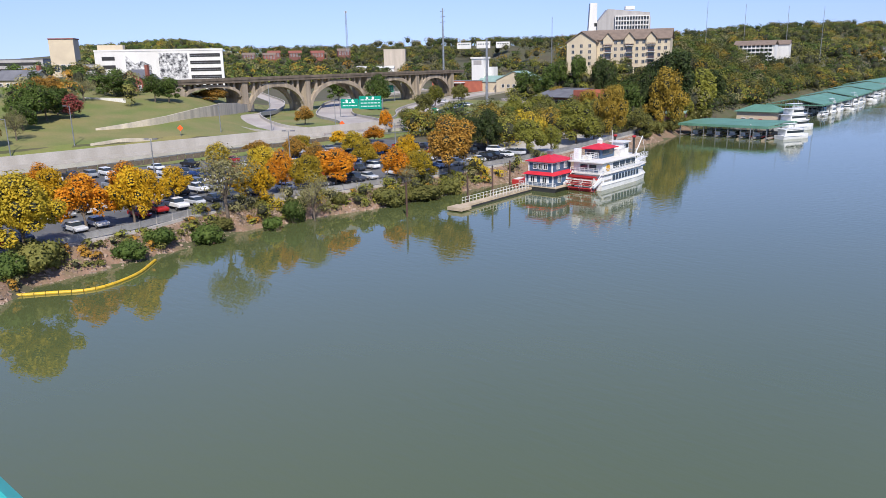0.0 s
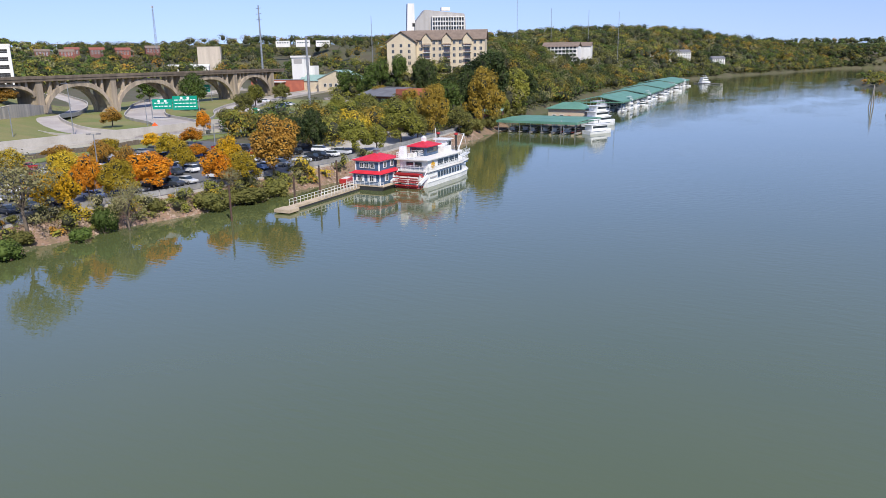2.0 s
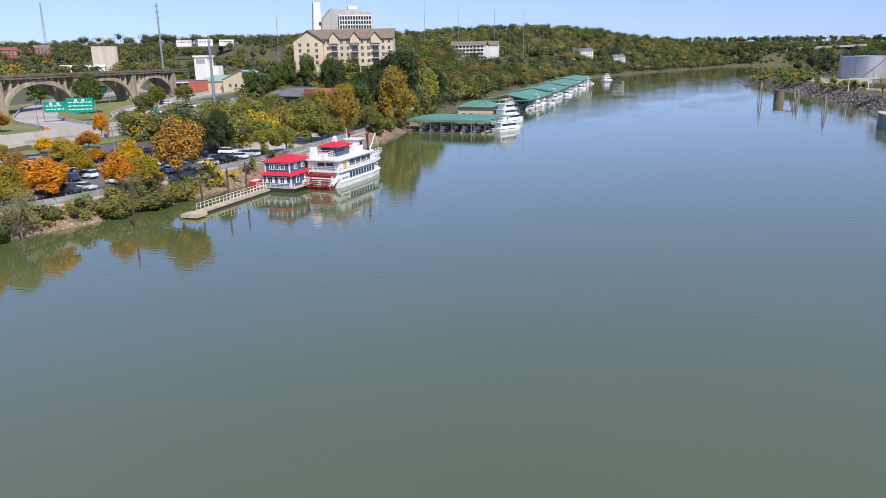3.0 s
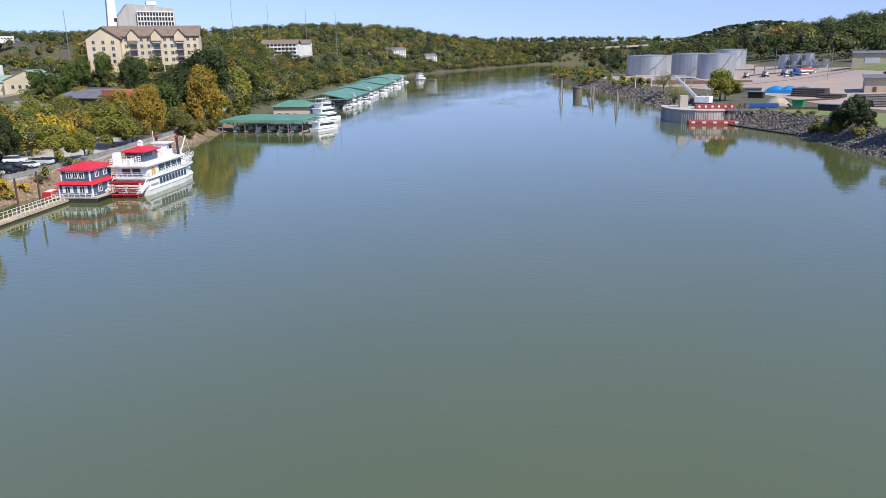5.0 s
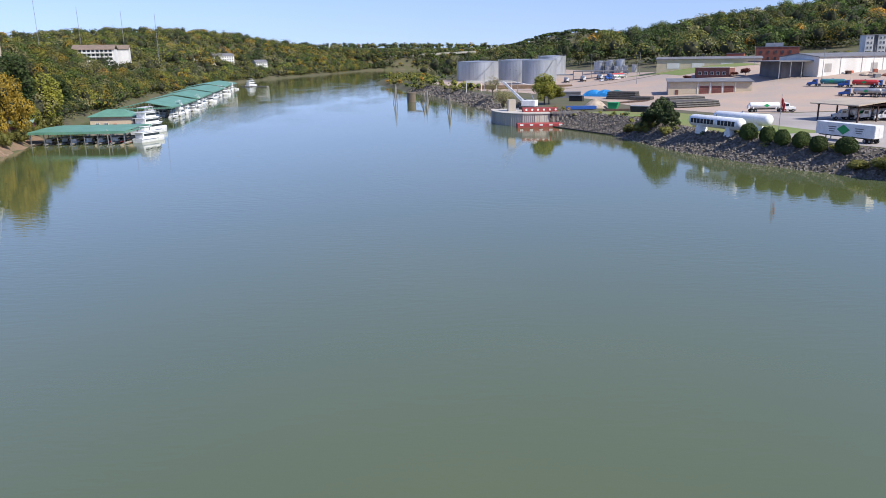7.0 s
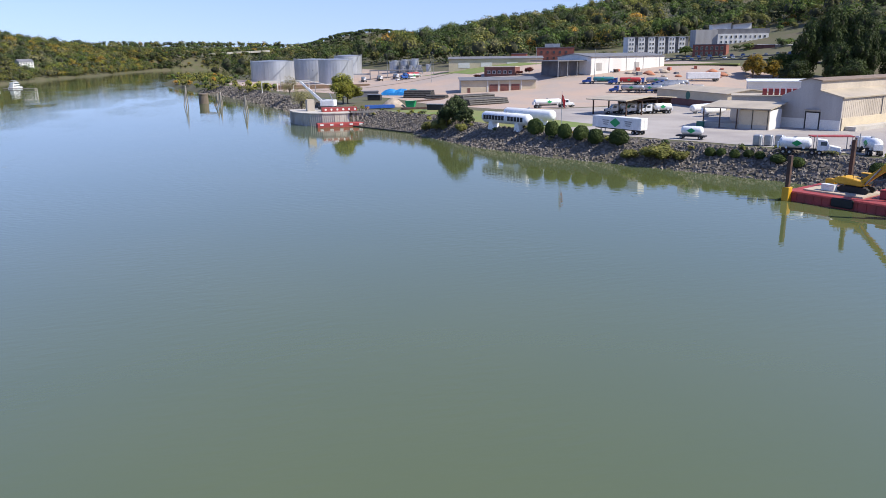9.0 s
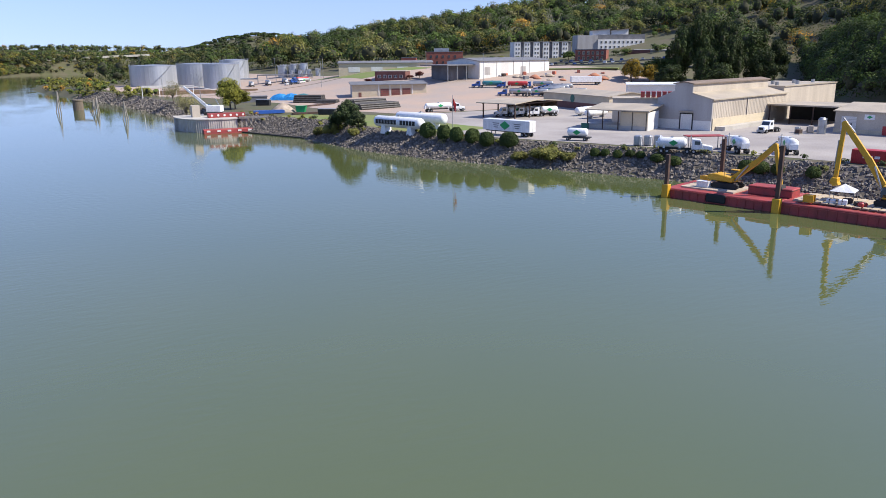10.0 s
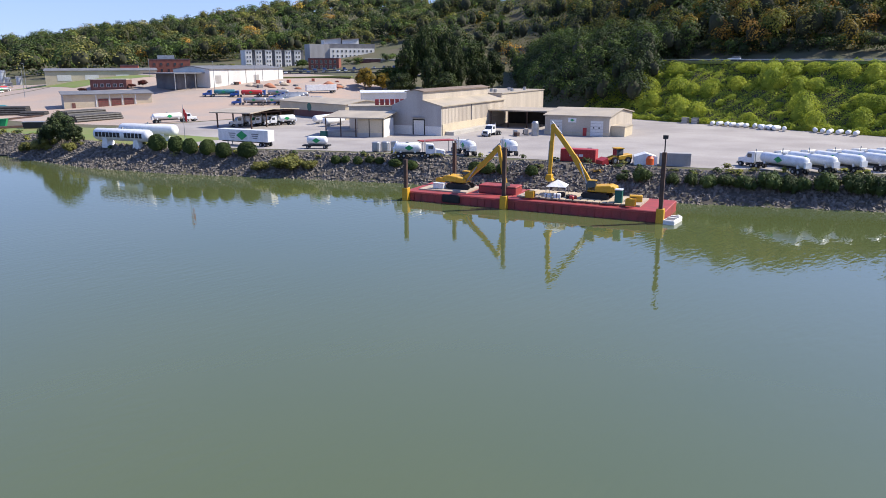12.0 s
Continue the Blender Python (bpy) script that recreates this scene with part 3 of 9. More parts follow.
# the yard on the right bank
tagged(part("yard", sheet(lambda y: right_shore(y) + 13, lambda y: hill_foot(y) - 1, -20, 238, 0.06, 40), M_YARD), "worn pinkish concrete yard", "yard", "", "structure")
tagged(part("dirt_yard", sheet(lambda y: right_shore(y) + 45 - max(0, y - 330) * 0.2, lambda y: min(float(hill_foot(y)) - 4, 300), 238.5, 420, 0.06, 30), M_DIRT), "reddish bare earth yard", "yard", "", "structure")
tagged(part("terminal_yard", sheet(lambda y: right_shore(y) + 18, lambda y: right_shore(y) + 150, 421, 640, 0.06, 20), M_DIRT), "pale gravel yard round the storage tanks", "yard", "", "structure")
tagged(part("lawn", sheet(lambda y: right_shore(y) + 118, lambda y: right_shore(y) + 165, 395, 470, 0.12, 12), M_LAWN), "bright green mown lawn", "lawn", "", "structure")
tagged(part("town_street", strip([(232, 432), (262, 404), (290, 384), (310, 362), (326, 338), (352, 308)], -7, 7, -0.6, 0.12), M_ASPHALT), "asphalt street and parking in the town", "road", "", "structure")
tagged(part("town_street", strip([(303, 402), (320, 378), (338, 356), (370, 326)], -8, 8, -0.6, 0.14), M_ASPHALT), "asphalt street below the flats", "road", "", "structure")
tagged(part("lawn", strip([(278, 360), (288, 346), (306, 326)], -12, 10, -0.6, 0.16), M_LAWN), "sloping lawn below the town street", "lawn", "", "structure")
tagged(part("lawn", sheet(lambda y: right_shore(y) + 8.5, lambda y: right_shore(y) + 34, 176, 262, 0.10, 10), M_LAWN), "strip of grass above the rip-rap", "lawn", "", "structure")
hill_road = [(float(hill_foot(y)) + 39, y) for y in range(-120, 200, 20)]
tagged(part("road_verge", strip(hill_road, -9, -4.2, -0.9, 0.0), M_LAWN), "mown grass verge of the hill road", "lawn", "", "structure")
tagged(part("hill_road", strip(hill_road, -4, 4, -0.5, 0.15), M_ASPHALT), "asphalt road cut into the wooded hill", "road", "", "structure")
rail = thing("guard_rail", 0, 0, 0, 0, "grey steel guard rail beside the hill road", "guard rail")
part("rail", strip(hill_road, -5.2, -5.1, 0.45, 0.8), M_STEEL, rail)
for x, y in hill_road[::1]:
    part("post", Shape().box(x - 5.3, y - 0.08, ground_z(x, y) - 1.5, x - 5.2, y + 0.08, ground_z(x, y) + 0.75), M_STEEL, rail)

# the bridge that carries the camera
deck = thing("bridge_footway", 0, 0, 23.6, 0, "concrete footway of the bridge", "bridge", "", "structure")
part("slab", Shape().box(-1.2, -1.2, -0.4, 0.6, -0.05, 0.0), M_CONCRETE, deck)


# ---- plants ----
def cloud(rng, lobes, count, size, flat=0.0):
    """Leaf sprays on the outside of some lobes: places, directions, sizes."""
    vol = np.array([l[3] * l[4] * l[5] for l in lobes]) ** 0.67
    pick = rng.choice(len(lobes), count, p=vol / vol.sum())
    L = np.array(lobes)[pick]
    d = rng.normal(size=(count, 3))
    d /= np.linalg.norm(d, axis=1, keepdims=True)
    r = rng.uniform(0.45, 1.0, count) ** 0.4 * (1 + 0.09 * rng.normal(size=count))
    c = L[:, :3] + d * r[:, None] * L[:, 3:6]
    nrm = d * 0.9 + rng.normal(size=(count, 3)) * 0.5 + np.array([0, 0, 0.35])
    return c, nrm, size * rng.uniform(0.6, 1.4, count)


SLIM = 0.46


def tree_proto(name, kind, seed, count=2600, leaf=0.066, tall=False, gap=False):
    """A tree 1 high and 1 in radius, to be scaled: trunk with limbs, and a crown of leaf sprays."""
    rng = np.random.default_rng(seed)
    ob = new(name)
    trunk = Shape()
    lean = rng.uniform(-0.04, 0.04, 2)
    fork = 0.32 if not tall else 0.4
    trunk.tube((0, 0, -0.06), (lean[0] * 2, lean[1] * 2, fork), 0.05, 0.035, 8)
    lobes = []
    n = 9 if not tall else 10
    for i in range(n):
        a = 2 * math.pi * (i + rng.uniform(-0.3, 0.3)) / n * (2.4 if tall else 1)
        h = rng.uniform(0.45, 0.80) if not tall else 0.32 + 0.58 * i / n
        reach = rng.uniform(0.42, 0.62) * (1 - 0.5 * max(0, h - 0.6) / 0.4)
        tip = (math.cos(a) * reach, math.sin(a) * reach, h)
        mid = (math.cos(a) * reach * 0.45, math.sin(a) * reach * 0.45, (fork + h) / 2 + 0.05)
        start = (lean[0] * 2, lean[1] * 2, fork * rng.uniform(0.75, 1.0))
        trunk.tube(start, mid, 0.024, 0.016, 6).tube(mid, tip, 0.016, 0.006, 6)
        for j in range(3 if gap else 1):
            e = Vector(tip) + Vector(rng.uniform(-0.25, 0.25, 3)) * (1, 1, 0.6)[0]
            trunk.tube(mid, e, 0.008, 0.003, 4)
        q = rng.uniform(0.2, 0.36)
        lobes.append((tip[0], tip[1], min(tip[2], 0.84), q, q, rng.uniform(0.13, 0.2)))
    lobes.append((lean[0] * 2, lean[1] * 2, 0.80, 0.42, 0.42, 0.2))
    lobes.append((0.05, -0.05, 0.55, 0.55, 0.5, 0.22))
    for i in range(9):
        a, q = rng.uniform(0, 2 * math.pi), rng.uniform(0.5, 0.86)
        lobes.append((math.cos(a) * q, math.sin(a) * q, rng.uniform(0.24, 0.7), rng.uniform(0.14, 0.26), rng.uniform(0.14, 0.26), rng.uniform(0.07, 0.13)))
    lobes = [(a * SLIM, b * SLIM, c, d * SLIM, e * SLIM, f) for a, b, c, d, e, f in lobes]
    trunk.v = [(a * SLIM, b * SLIM, c) for a, b, c in trunk.v]
    c, nrm, s = cloud(rng, lobes, count, leaf)
    c[:, 2] = np.clip(c[:, 2], 0.13, 1.0)
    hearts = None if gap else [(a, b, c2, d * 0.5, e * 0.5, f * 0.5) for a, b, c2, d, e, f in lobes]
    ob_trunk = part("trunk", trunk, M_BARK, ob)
    part("crown", quads_mesh("crown", c, nrm, s, [LEAF[kind], M_TWIG_SHADE], np.zeros(count, int), hearts, None if gap else np.ones(len(lobes), int)), None, ob)
    return ob


def bush_proto(name, kind, seed, count=1600, leaf=0.12):
    rng = np.random.default_rng(seed)
    ob = new(name)
    lobes = [(0, 0, 0.45, 0.75, 0.75, 0.45)]
    for i in range(7):
        a = 2 * math.pi * i / 7 + rng.uniform(-0.3, 0.3)
        lobes.append((math.cos(a) * 0.55, math.sin(a) * 0.55, rng.uniform(0.22, 0.6), 0.36, 0.36, 0.3))
    lobes = [(a * 0.62, b * 0.62, c, d * 0.62, e * 0.62, f) for a, b, c, d, e, f in lobes]
    c, nrm, s = cloud(rng, lobes, count, leaf * 0.62)
    c[:, 2] = np.clip(c[:, 2], -0.04, 1.0)
    stem = Shape()
    for i in range(5):
        a = 2 * math.pi * i / 5
        stem.tube((0, 0, -0.1), (math.cos(a) * 0.4, math.sin(a) * 0.4, 0.6), 0.04, 0.015, 5)
    part("stem", stem, M_BARK, ob)
    part("crown", quads_mesh("crown", c, nrm, s, [LEAF[kind]], None, [(a, b, c2, d * 0.75, e * 0.75, f * 0.75) for a, b, c2, d, e, f in lobes]), None, ob)
    return ob


def dome_proto(name, kind, seed):
    """A clipped bush: one smooth dome of small leaves, a little uneven."""
    rng = np.random.default_rng(seed)
    ob = new(name)
    n = 3400
    d = rng.normal(size=(n, 3))
    d /= np.linalg.norm(d, axis=1, keepdims=True)
    d[:, 2] = np.where(d[:, 2] < -0.5, -d[:, 2], d[:, 2])
    k = (0.93 + 0.06 * np.sin(d[:, 0] * 6 + seed) * np.cos(d[:, 1] * 5) + 0.03 * rng.normal(size=n))[:, None]
    c = d * k * np.array((0.62, 0.62, 0.56)) + np.array((0, 0, 0.42))
    stem = Shape()
    for i in range(4):
        a = 2 * math.pi * i / 4
        stem.tube((0, 0, -0.1), (math.cos(a) * 0.3, math.sin(a) * 0.3, 0.5), 0.04, 0.015, 5)
    part("stem", stem, M_BARK, ob)
    part("crown", quads_mesh("crown", c, d + rng.normal(size=(n, 3)) * 0.45, 0.075 * rng.uniform(0.6, 1.4, n), [LEAF[kind]], None, [(0, 0, 0.42, 0.54, 0.54, 0.48)]), None, ob)
    return ob


def plant(proto, rows, label, category, group, rng=random.Random(3)):
    """Copies of the prototypes in turn; rows of (x, y, height, radius)."""
    for i, (x, y, h, r) in enumerate(rows):
        p = proto[i % len(proto)]
        wide = 0.62 if p in BUSH_G + BUSH_L + BUSH_O + DOME else SLIM
        r = r / wide
        m = pose(x, y, max(ground_z(x, y), 0.0) - 0.05, 0, 0, rng.uniform(0, 360)) @ Matrix.Diagonal((r, r * rng.uniform(0.85, 1.1), h, 1))
        tagged(copy_thing(p, m), label, category, group)


def clear(protos):
    for p in protos:
        for o in (*p.children_recursive, p):
            bpy.data.objects.remove(o)


PROTO = {}
FINE = ("yellow", "gold", "orange", "rust", "yellowgreen", "olive", "ochre")
for k, (kind, seeds, count, leaf) in {
    "yellow": ("yellow", (1, 2), 2800, 0.058), "gold": ("gold", (3, 4), 4500, 0.046), "orange": ("orange", (5, 6), 2800, 0.058), "rust": ("rust", (7, 8), 4200, 0.048),
    "bare": ("bare", (9, 10), 1500, 0.036), "red": ("red", (11,), 1100, 0.08), "burgundy": ("burgundy", (12,), 900, 0.09), "green": ("green", (13, 14), 3000, 0.056),
    "yellowgreen": ("yellowgreen", (15, 16), 3400, 0.053), "olive": ("olive", (17, 18), 3000, 0.056), "ochre": ("ochre", (19, 20), 4200, 0.046), "darkgreen": ("darkgreen", (21, 22), 4200, 0.05), "cedar": ("conifer", (45, 46), 4200, 0.05),
}.items():
    PROTO[k] = [tree_proto("tree", kind, s, int(count * (2.2 if k in FINE else 1.7)), leaf * (0.64 if k in FINE else 0.74), tall=k in ("ochre", "darkgreen"), gap=k == "bare") for s in seeds]
BUSH_G = [bush_proto("bush", "bush", s) for s in (31, 32)]
BUSH_L = [bush_proto("bush", "green", s) for s in (33, 34)]
BUSH_O = [bush_proto("bush", "olive", s) for s in (35, 36)]
DOME = [dome_proto("bush", "bush", s) for s in (41, 42, 43)]

# the car park and the left bank
plant(PROTO["yellow"], ((-104.9, 50.7, 8.8, 3.9), (-103.7, 71.5, 7.4, 3.5), (-118.4, 64.9, 6.2, 3.2), (-113.3, 75.3, 5.6, 2.7)), "bright yellow autumn tree among parked cars", "tree", "car park trees")
plant(PROTO["gold"], ((-98.5, 33.3, 11, 5.8), (-103.3, 82.2, 7.4, 3.7), (-97.6, 105.9, 6.8, 4), (-120, 38.5, 7.6, 4.5), (-109, 27, 9.5, 5)), "golden green autumn tree by the car park", "tree", "car park trees")
plant(PROTO["orange"], ((-106.6, 44.4, 8.6, 4.1), (-107.2, 79.5, 8.4, 3.2), (-106.1, 91.3, 7.5, 4.5), (-100.5, 101.7, 7.1, 4), (-171.5, 170, 7.6, 2.7), (-133.9, 129.8, 3.5, 3.3)), "orange autumn tree by the car park", "tree", "car park trees")
plant([PROTO["yellow"][0], PROTO["orange"][1], PROTO["gold"][0], PROTO["rust"][1], PROTO["gold"][1]], ((-124, 47, 7.5, 3.6), (-126, 60, 7, 3.4), (-122, 86, 7.5, 3.6), (-120, 98, 7.2, 3.5), (-118, 110, 7, 3.4), (-116, 122, 6.8, 3.4), (-142, 52, 6.5, 3.2), (-144, 90, 6.5, 3.2), (-140, 108, 6.5, 3.2), (-138, 125, 6.5, 3.4), (-112, 57, 7, 3.2), (-110, 96, 6.6, 3.2), (-160, 100, 4, 3.5), (-160, 112, 4, 3.5), (-158, 124, 4.5, 3.8), (-158, 138, 4.5, 3.8), (-156, 150, 5, 4)), "autumn tree between rows of parked cars", "tree", "car park trees")
plant(PROTO["rust"], ((-97, 114.2, 12.9, 7.1), (-270.5, 169.1, 5.6, 7.1), (-212.9, 170.1, 7, 4.3), (-365, 187.7, 3.5, 6.3), (-352.4, 152, 6.4, 6.4), (-202, 63, 12, 4.6)), "rusty brown autumn tree beside the path", "tree", "bank trees")
plant(PROTO["bare"], ((-101.3, 64.3, 12.6, 5.7), (-95.7, 77.3, 8.7, 3.3), (-261.2, 113.9, 8.4, 5.4), (-209.3, 72.5, 8.6, 3.9), (-97.5, 101.8, 4.4, 2.9), (-248, 103, 7, 5)), "half bare grey tree with thin leaves", "tree", "bank trees")
plant(PROTO["rust"], ((-244, 90, 9, 5.5), (-254, 97, 10, 6), (-262, 104, 9, 6)), "brown autumn tree in the garden thicket", "tree", "slope trees")
plant(PROTO["green"], ((-222, 79, 8, 4.5), (-240, 96, 9, 5), (-236, 84, 8, 5)), "dark leafy tree in the garden thicket", "tree", "slope trees")
plant(PROTO["red"], ((-232.9, 97.5, 7.5, 3.8), (-246, 100, 7, 4)), "dark red autumn tree on the grass slope", "tree", "slope trees")
plant(PROTO["green"], ((-228.4, 84.3, 12.9, 5.4), (-267.9, 128.2, 8.7, 6.6), (-250, 133.6, 10.1, 5), (-248.7, 138.2, 9.2, 5), (-231.8, 89.6, 10.5, 5.9), (-321.6, 282.4, 12.5, 7.5), (-248.5, 242.1, 16.6, 7.2), (-113, 222, 16, 7), (-195, 313, 16, 5.5), (-184, 312, 17, 5.5), (-173, 312.5, 13, 4.5), (-203, 318, 15, 6), (-228, 338, 15, 6.5), (-240, 347, 16, 7), (-216, 332, 14, 6)), "green leafy tree on the slope", "tree", "slope trees")
plant(PROTO["yellowgreen"], ((-104, 153, 8.6, 5.9), (-100.4, 157.7, 6.8, 4.2), (-105, 177.8, 11.5, 7.9), (-164.8, 232.5, 9.9, 6.8), (-163.7, 248.4, 9.9, 6.2), (-116, 290, 19, 11), (-238.1, 270, 10.7, 6.9), (-112, 262, 10.3, 6.3)), "yellow green leafy tree by the river", "tree", "bank trees")
plant(PROTO["olive"], ((-102.3, 209.9, 8.8, 4.8), (-134.7, 187.1, 7.8, 5.9), (-178, 186.8, 6.7, 4.1), (-206.9, 227.5, 9.1, 5.9), (-104.5, 186.2, 7.1, 5.1), (-120, 205, 9, 6), (-142, 215, 9, 6), (-122, 172, 8, 5.5)), "olive green leafy tree by the river", "tree", "bank trees")
plant(PROTO["ochre"], ((-102.5, 192.3, 15.6, 5.5), (-104.3, 232.6, 20.9, 7.7), (-188.5, 300, 10.4, 5.7), (-150, 262, 11, 6)), "tall ochre autumn tree by the river", "tree", "bank trees")
plant(PROTO["darkgreen"], ((-114.2, 149.3, 11, 4.5), (-116, 262, 25, 12), (-111, 240, 19, 6.2), (-161, 296, 21, 7.8), (-124.5, 154.6, 8.5, 2.8), (-140, 300, 17, 8)), "dark green leafy tree by the river", "tree", "bank trees")
plant(BUSH_L, ((-95.5, 44.9, 3.2, 2.5), (-96.9, 50, 3.2, 2.4), (-96.6, 57.4, 3.6, 3.2), (-95.8, 68.7, 2.5, 1.9), (-94, 29.3, 3.9, 2.5), (-97.4, 74.3, 4.7, 2.3)), "green bush on the river bank", "bush", "bank bushes")
plant(BUSH_O, ((-94.7, 94.1, 4.2, 4), (-94, 102.2, 3.8, 4.6), (-93.5, 110, 4, 3.4), (-98.4, 85, 2.6, 1.9), (-99.9, 62, 2.2, 2.1), (-94.9, 98, 3.4, 2.6), (-96, 33.2, 4.5, 3.6)), "olive bush on the river bank", "bush", "bank bushes")
# the right bank
plant(PROTO["yellowgreen"], ((77, 307.5, 12.8, 8.0), (78.5, 306, 10.5, 6.5)), "round yellow green tree at the wharf", "tree", "wharf trees")
plant(PROTO["bare"], ((61.5, 318, 12.5, 6), (66.5, 371.2, 11.2, 6)), "thin grey green tree at the wharf", "tree", "wharf trees")
plant(PROTO["cedar"], ((87.2, 208.9, 9.6, 4.3), (86.0, 213.3, 6.6, 3.6), (88.8, 204.6, 5.6, 3.0)), "dark green cedar on the bank", "tree", "bank cedars")
plant(BUSH_O, ((84.6, 215.3, 4.2, 3.6), (106, 136, 3.4, 4.5), (86.5, 203, 2.6, 2.4), (83, 222, 3, 3), (102.5, 141.5, 2.2, 2.4), (108.5, 131, 2.2, 2.4)), "olive scrub on the rip-rap bank", "bush", "bank bushes")
plant(DOME, ((94.6, 172.2, 4.3, 2.3), (96.4, 166.6, 3.9, 2), (97.4, 162, 3.9, 2.1), (99.3, 157.3, 3.8, 2.2), (100.6, 152.8, 3.8, 2.3), (103.5, 147.3, 3.9, 2.4)), "round clipped green bush above the rip-rap", "bush", "row of clipped bushes")
plant(BUSH_G, ((132.4, 65, 1.6, 1.5), (133.1, 61.2, 3.5, 2.1), (135, 55.7, 2.4, 1.6), (135.7, 52.4, 2.7, 1.6), (136.8, 49.6, 2.7, 2), (138.3, 46.9, 2.6, 2), (139.4, 43.5, 3.2, 2.6), (141, 39.8, 4.1, 3), (142.3, 36.7, 3.6, 2.1), (143.4, 34.7, 3.2, 1.9), (145.2, 31.2, 4.4, 2.8), (147.1, 26.5, 4.5, 3.1), (148.7, 23.2, 4.1, 2.6)), "dense green bush along the yard edge", "bush", "yard bushes")
plant(DOME, ((112.4, 126.2, 2, 1.2), (113.7, 124.3, 1.7, 1.1), (114.7, 121.4, 1.9, 1.1), (116.3, 119.1, 1.6, 1.2), (117.2, 116.9, 1.6, 1.1), (118.2, 113, 1.9, 1.6), (119.1, 109, 2.1, 1.5), (123.4, 94.6, 2.5, 1.5), (124.2, 91.9, 2.5, 1.7), (125.2, 88.8, 2.4, 1.2), (127, 82.6, 2.3, 1.4)), "small round green bush along the yard edge", "bush", "yard bushes")
plant(PROTO["darkgreen"], ((278.6, 262, 13.7, 9.3), (296, 255, 22, 8.4), (306, 248, 27, 7.8), (318, 240, 20, 10), (290, 240, 15, 9), (315, 276, 36, 10), (306, 280, 29, 8), (328, 272, 34, 11), (345, 266, 29, 10), (358, 262, 24, 9)), "tall dark tree behind the warehouse", "tree", "hill edge trees")
plant([PROTO["ochre"][0], PROTO["rust"][1]], ((284, 293, 12, 7), (290, 300, 9, 6), (292, 288, 10, 7)), "ochre and green autumn tree behind the yard", "tree", "hill edge trees")
plant(PROTO["green"], ((297, 289, 13, 8), (304, 284, 14, 8), (330, 401, 6, 5), (352, 398, 5, 4)), "green tree behind the yard", "tree", "hill edge trees")
plant(PROTO["burgundy"], ((170.8, 378.2, 2.4, 2.6), (195.7, 364.8, 4.0, 3), (211, 363.7, 4.4, 3.2), (217, 359, 4.0, 3), (191, 367, 2.4, 2.6)), "burgundy ornamental tree by the buildings", "tree", "ornamental trees")


def wood(name, label, region, count, per_tree, leaf, height, radius, kinds, seed):
    """Woods beyond counting: crowns of leaf sprays over the land."""
    rng = np.random.default_rng(seed)
    x, y = region(rng, count)
    z = land(x, y)
    keep = z > 0.3
    x, y, z = x[keep], y[keep], z[keep]
    n = len(x)
    h = rng.uniform(*height, n)
    r = rng.uniform(*radius, n)
    names = list(kinds)
    weight = np.array([kinds[k] for k in names], float)
    slot = rng.choice(len(names), n, p=weight / weight.sum())
    # each crown is a heap of rounded boughs
    boughs = 7
    bd = rng.normal(size=(n, boughs, 3))
    bd /= np.linalg.norm(bd, axis=2, keepdims=True)
    bd[:, :, 2] = np.abs(bd[:, :, 2]) * 1.1 - 0.35
    bd[:, 0] = (0, 0, 0.75)
    br = rng.uniform(0.4, 0.58, (n, boughs))
    idx = np.repeat(np.arange(n), per_tree)
    pick = rng.integers(0, boughs, len(idx))
    d = rng.normal(size=(len(idx), 3))
    d /= np.linalg.norm(d, axis=1, keepdims=True)
    d[:, 2] = np.where(d[:, 2] < -0.3, -d[:, 2], d[:, 2])
    k = rng.uniform(0.82, 1.05, len(idx)) * br[idx, pick]
    q = bd[idx, pick] * 0.6 + d * k[:, None]
    c = np.stack([x[idx] + q[:, 0] * r[idx], y[idx] + q[:, 1] * r[idx], z[idx] + h[idx] * (0.55 + 0.47 * q[:, 2])], 1)
    low = rng.random(len(idx)) < 0.2
    c[low, 2] = z[idx][low] + h[idx][low] * rng.uniform(0.05, 0.5, low.sum())
    nrm = d + bd[idx, pick] * 0.3 + rng.normal(size=d.shape) * 0.16 + np.array([0, 0, 0.15])
    me = quads_mesh(name, c, nrm, leaf * rng.uniform(0.6, 1.4, len(idx)), [LEAF[k2] for k2 in names] + [M_TWIG_SHADE], slot[idx], np.stack([x, y, z + h * 0.56, r * 0.4, r * 0.4, h * 0.23], 1), np.full(n, len(names)))
    return tagged(part(name, me, None), label, "woods", "", "stuff")


def in_box(x0, x1, y0, y1, test=None, tries=6):
    def pick(rng, n):
        x, y = rng.uniform(x0, x1, tries * n), rng.uniform(y0, y1, tries * n)
        if test is not None:
            k = test(x, y)
            x, y = x[k], y[k]
        return x[:n], y[:n]
    return pick


def off(x, y, spots):
    k = np.ones(len(x), bool)
    for cx, cy, r in spots:
        k &= (x - cx) ** 2 + (y - cy) ** 2 > r * r
    return k


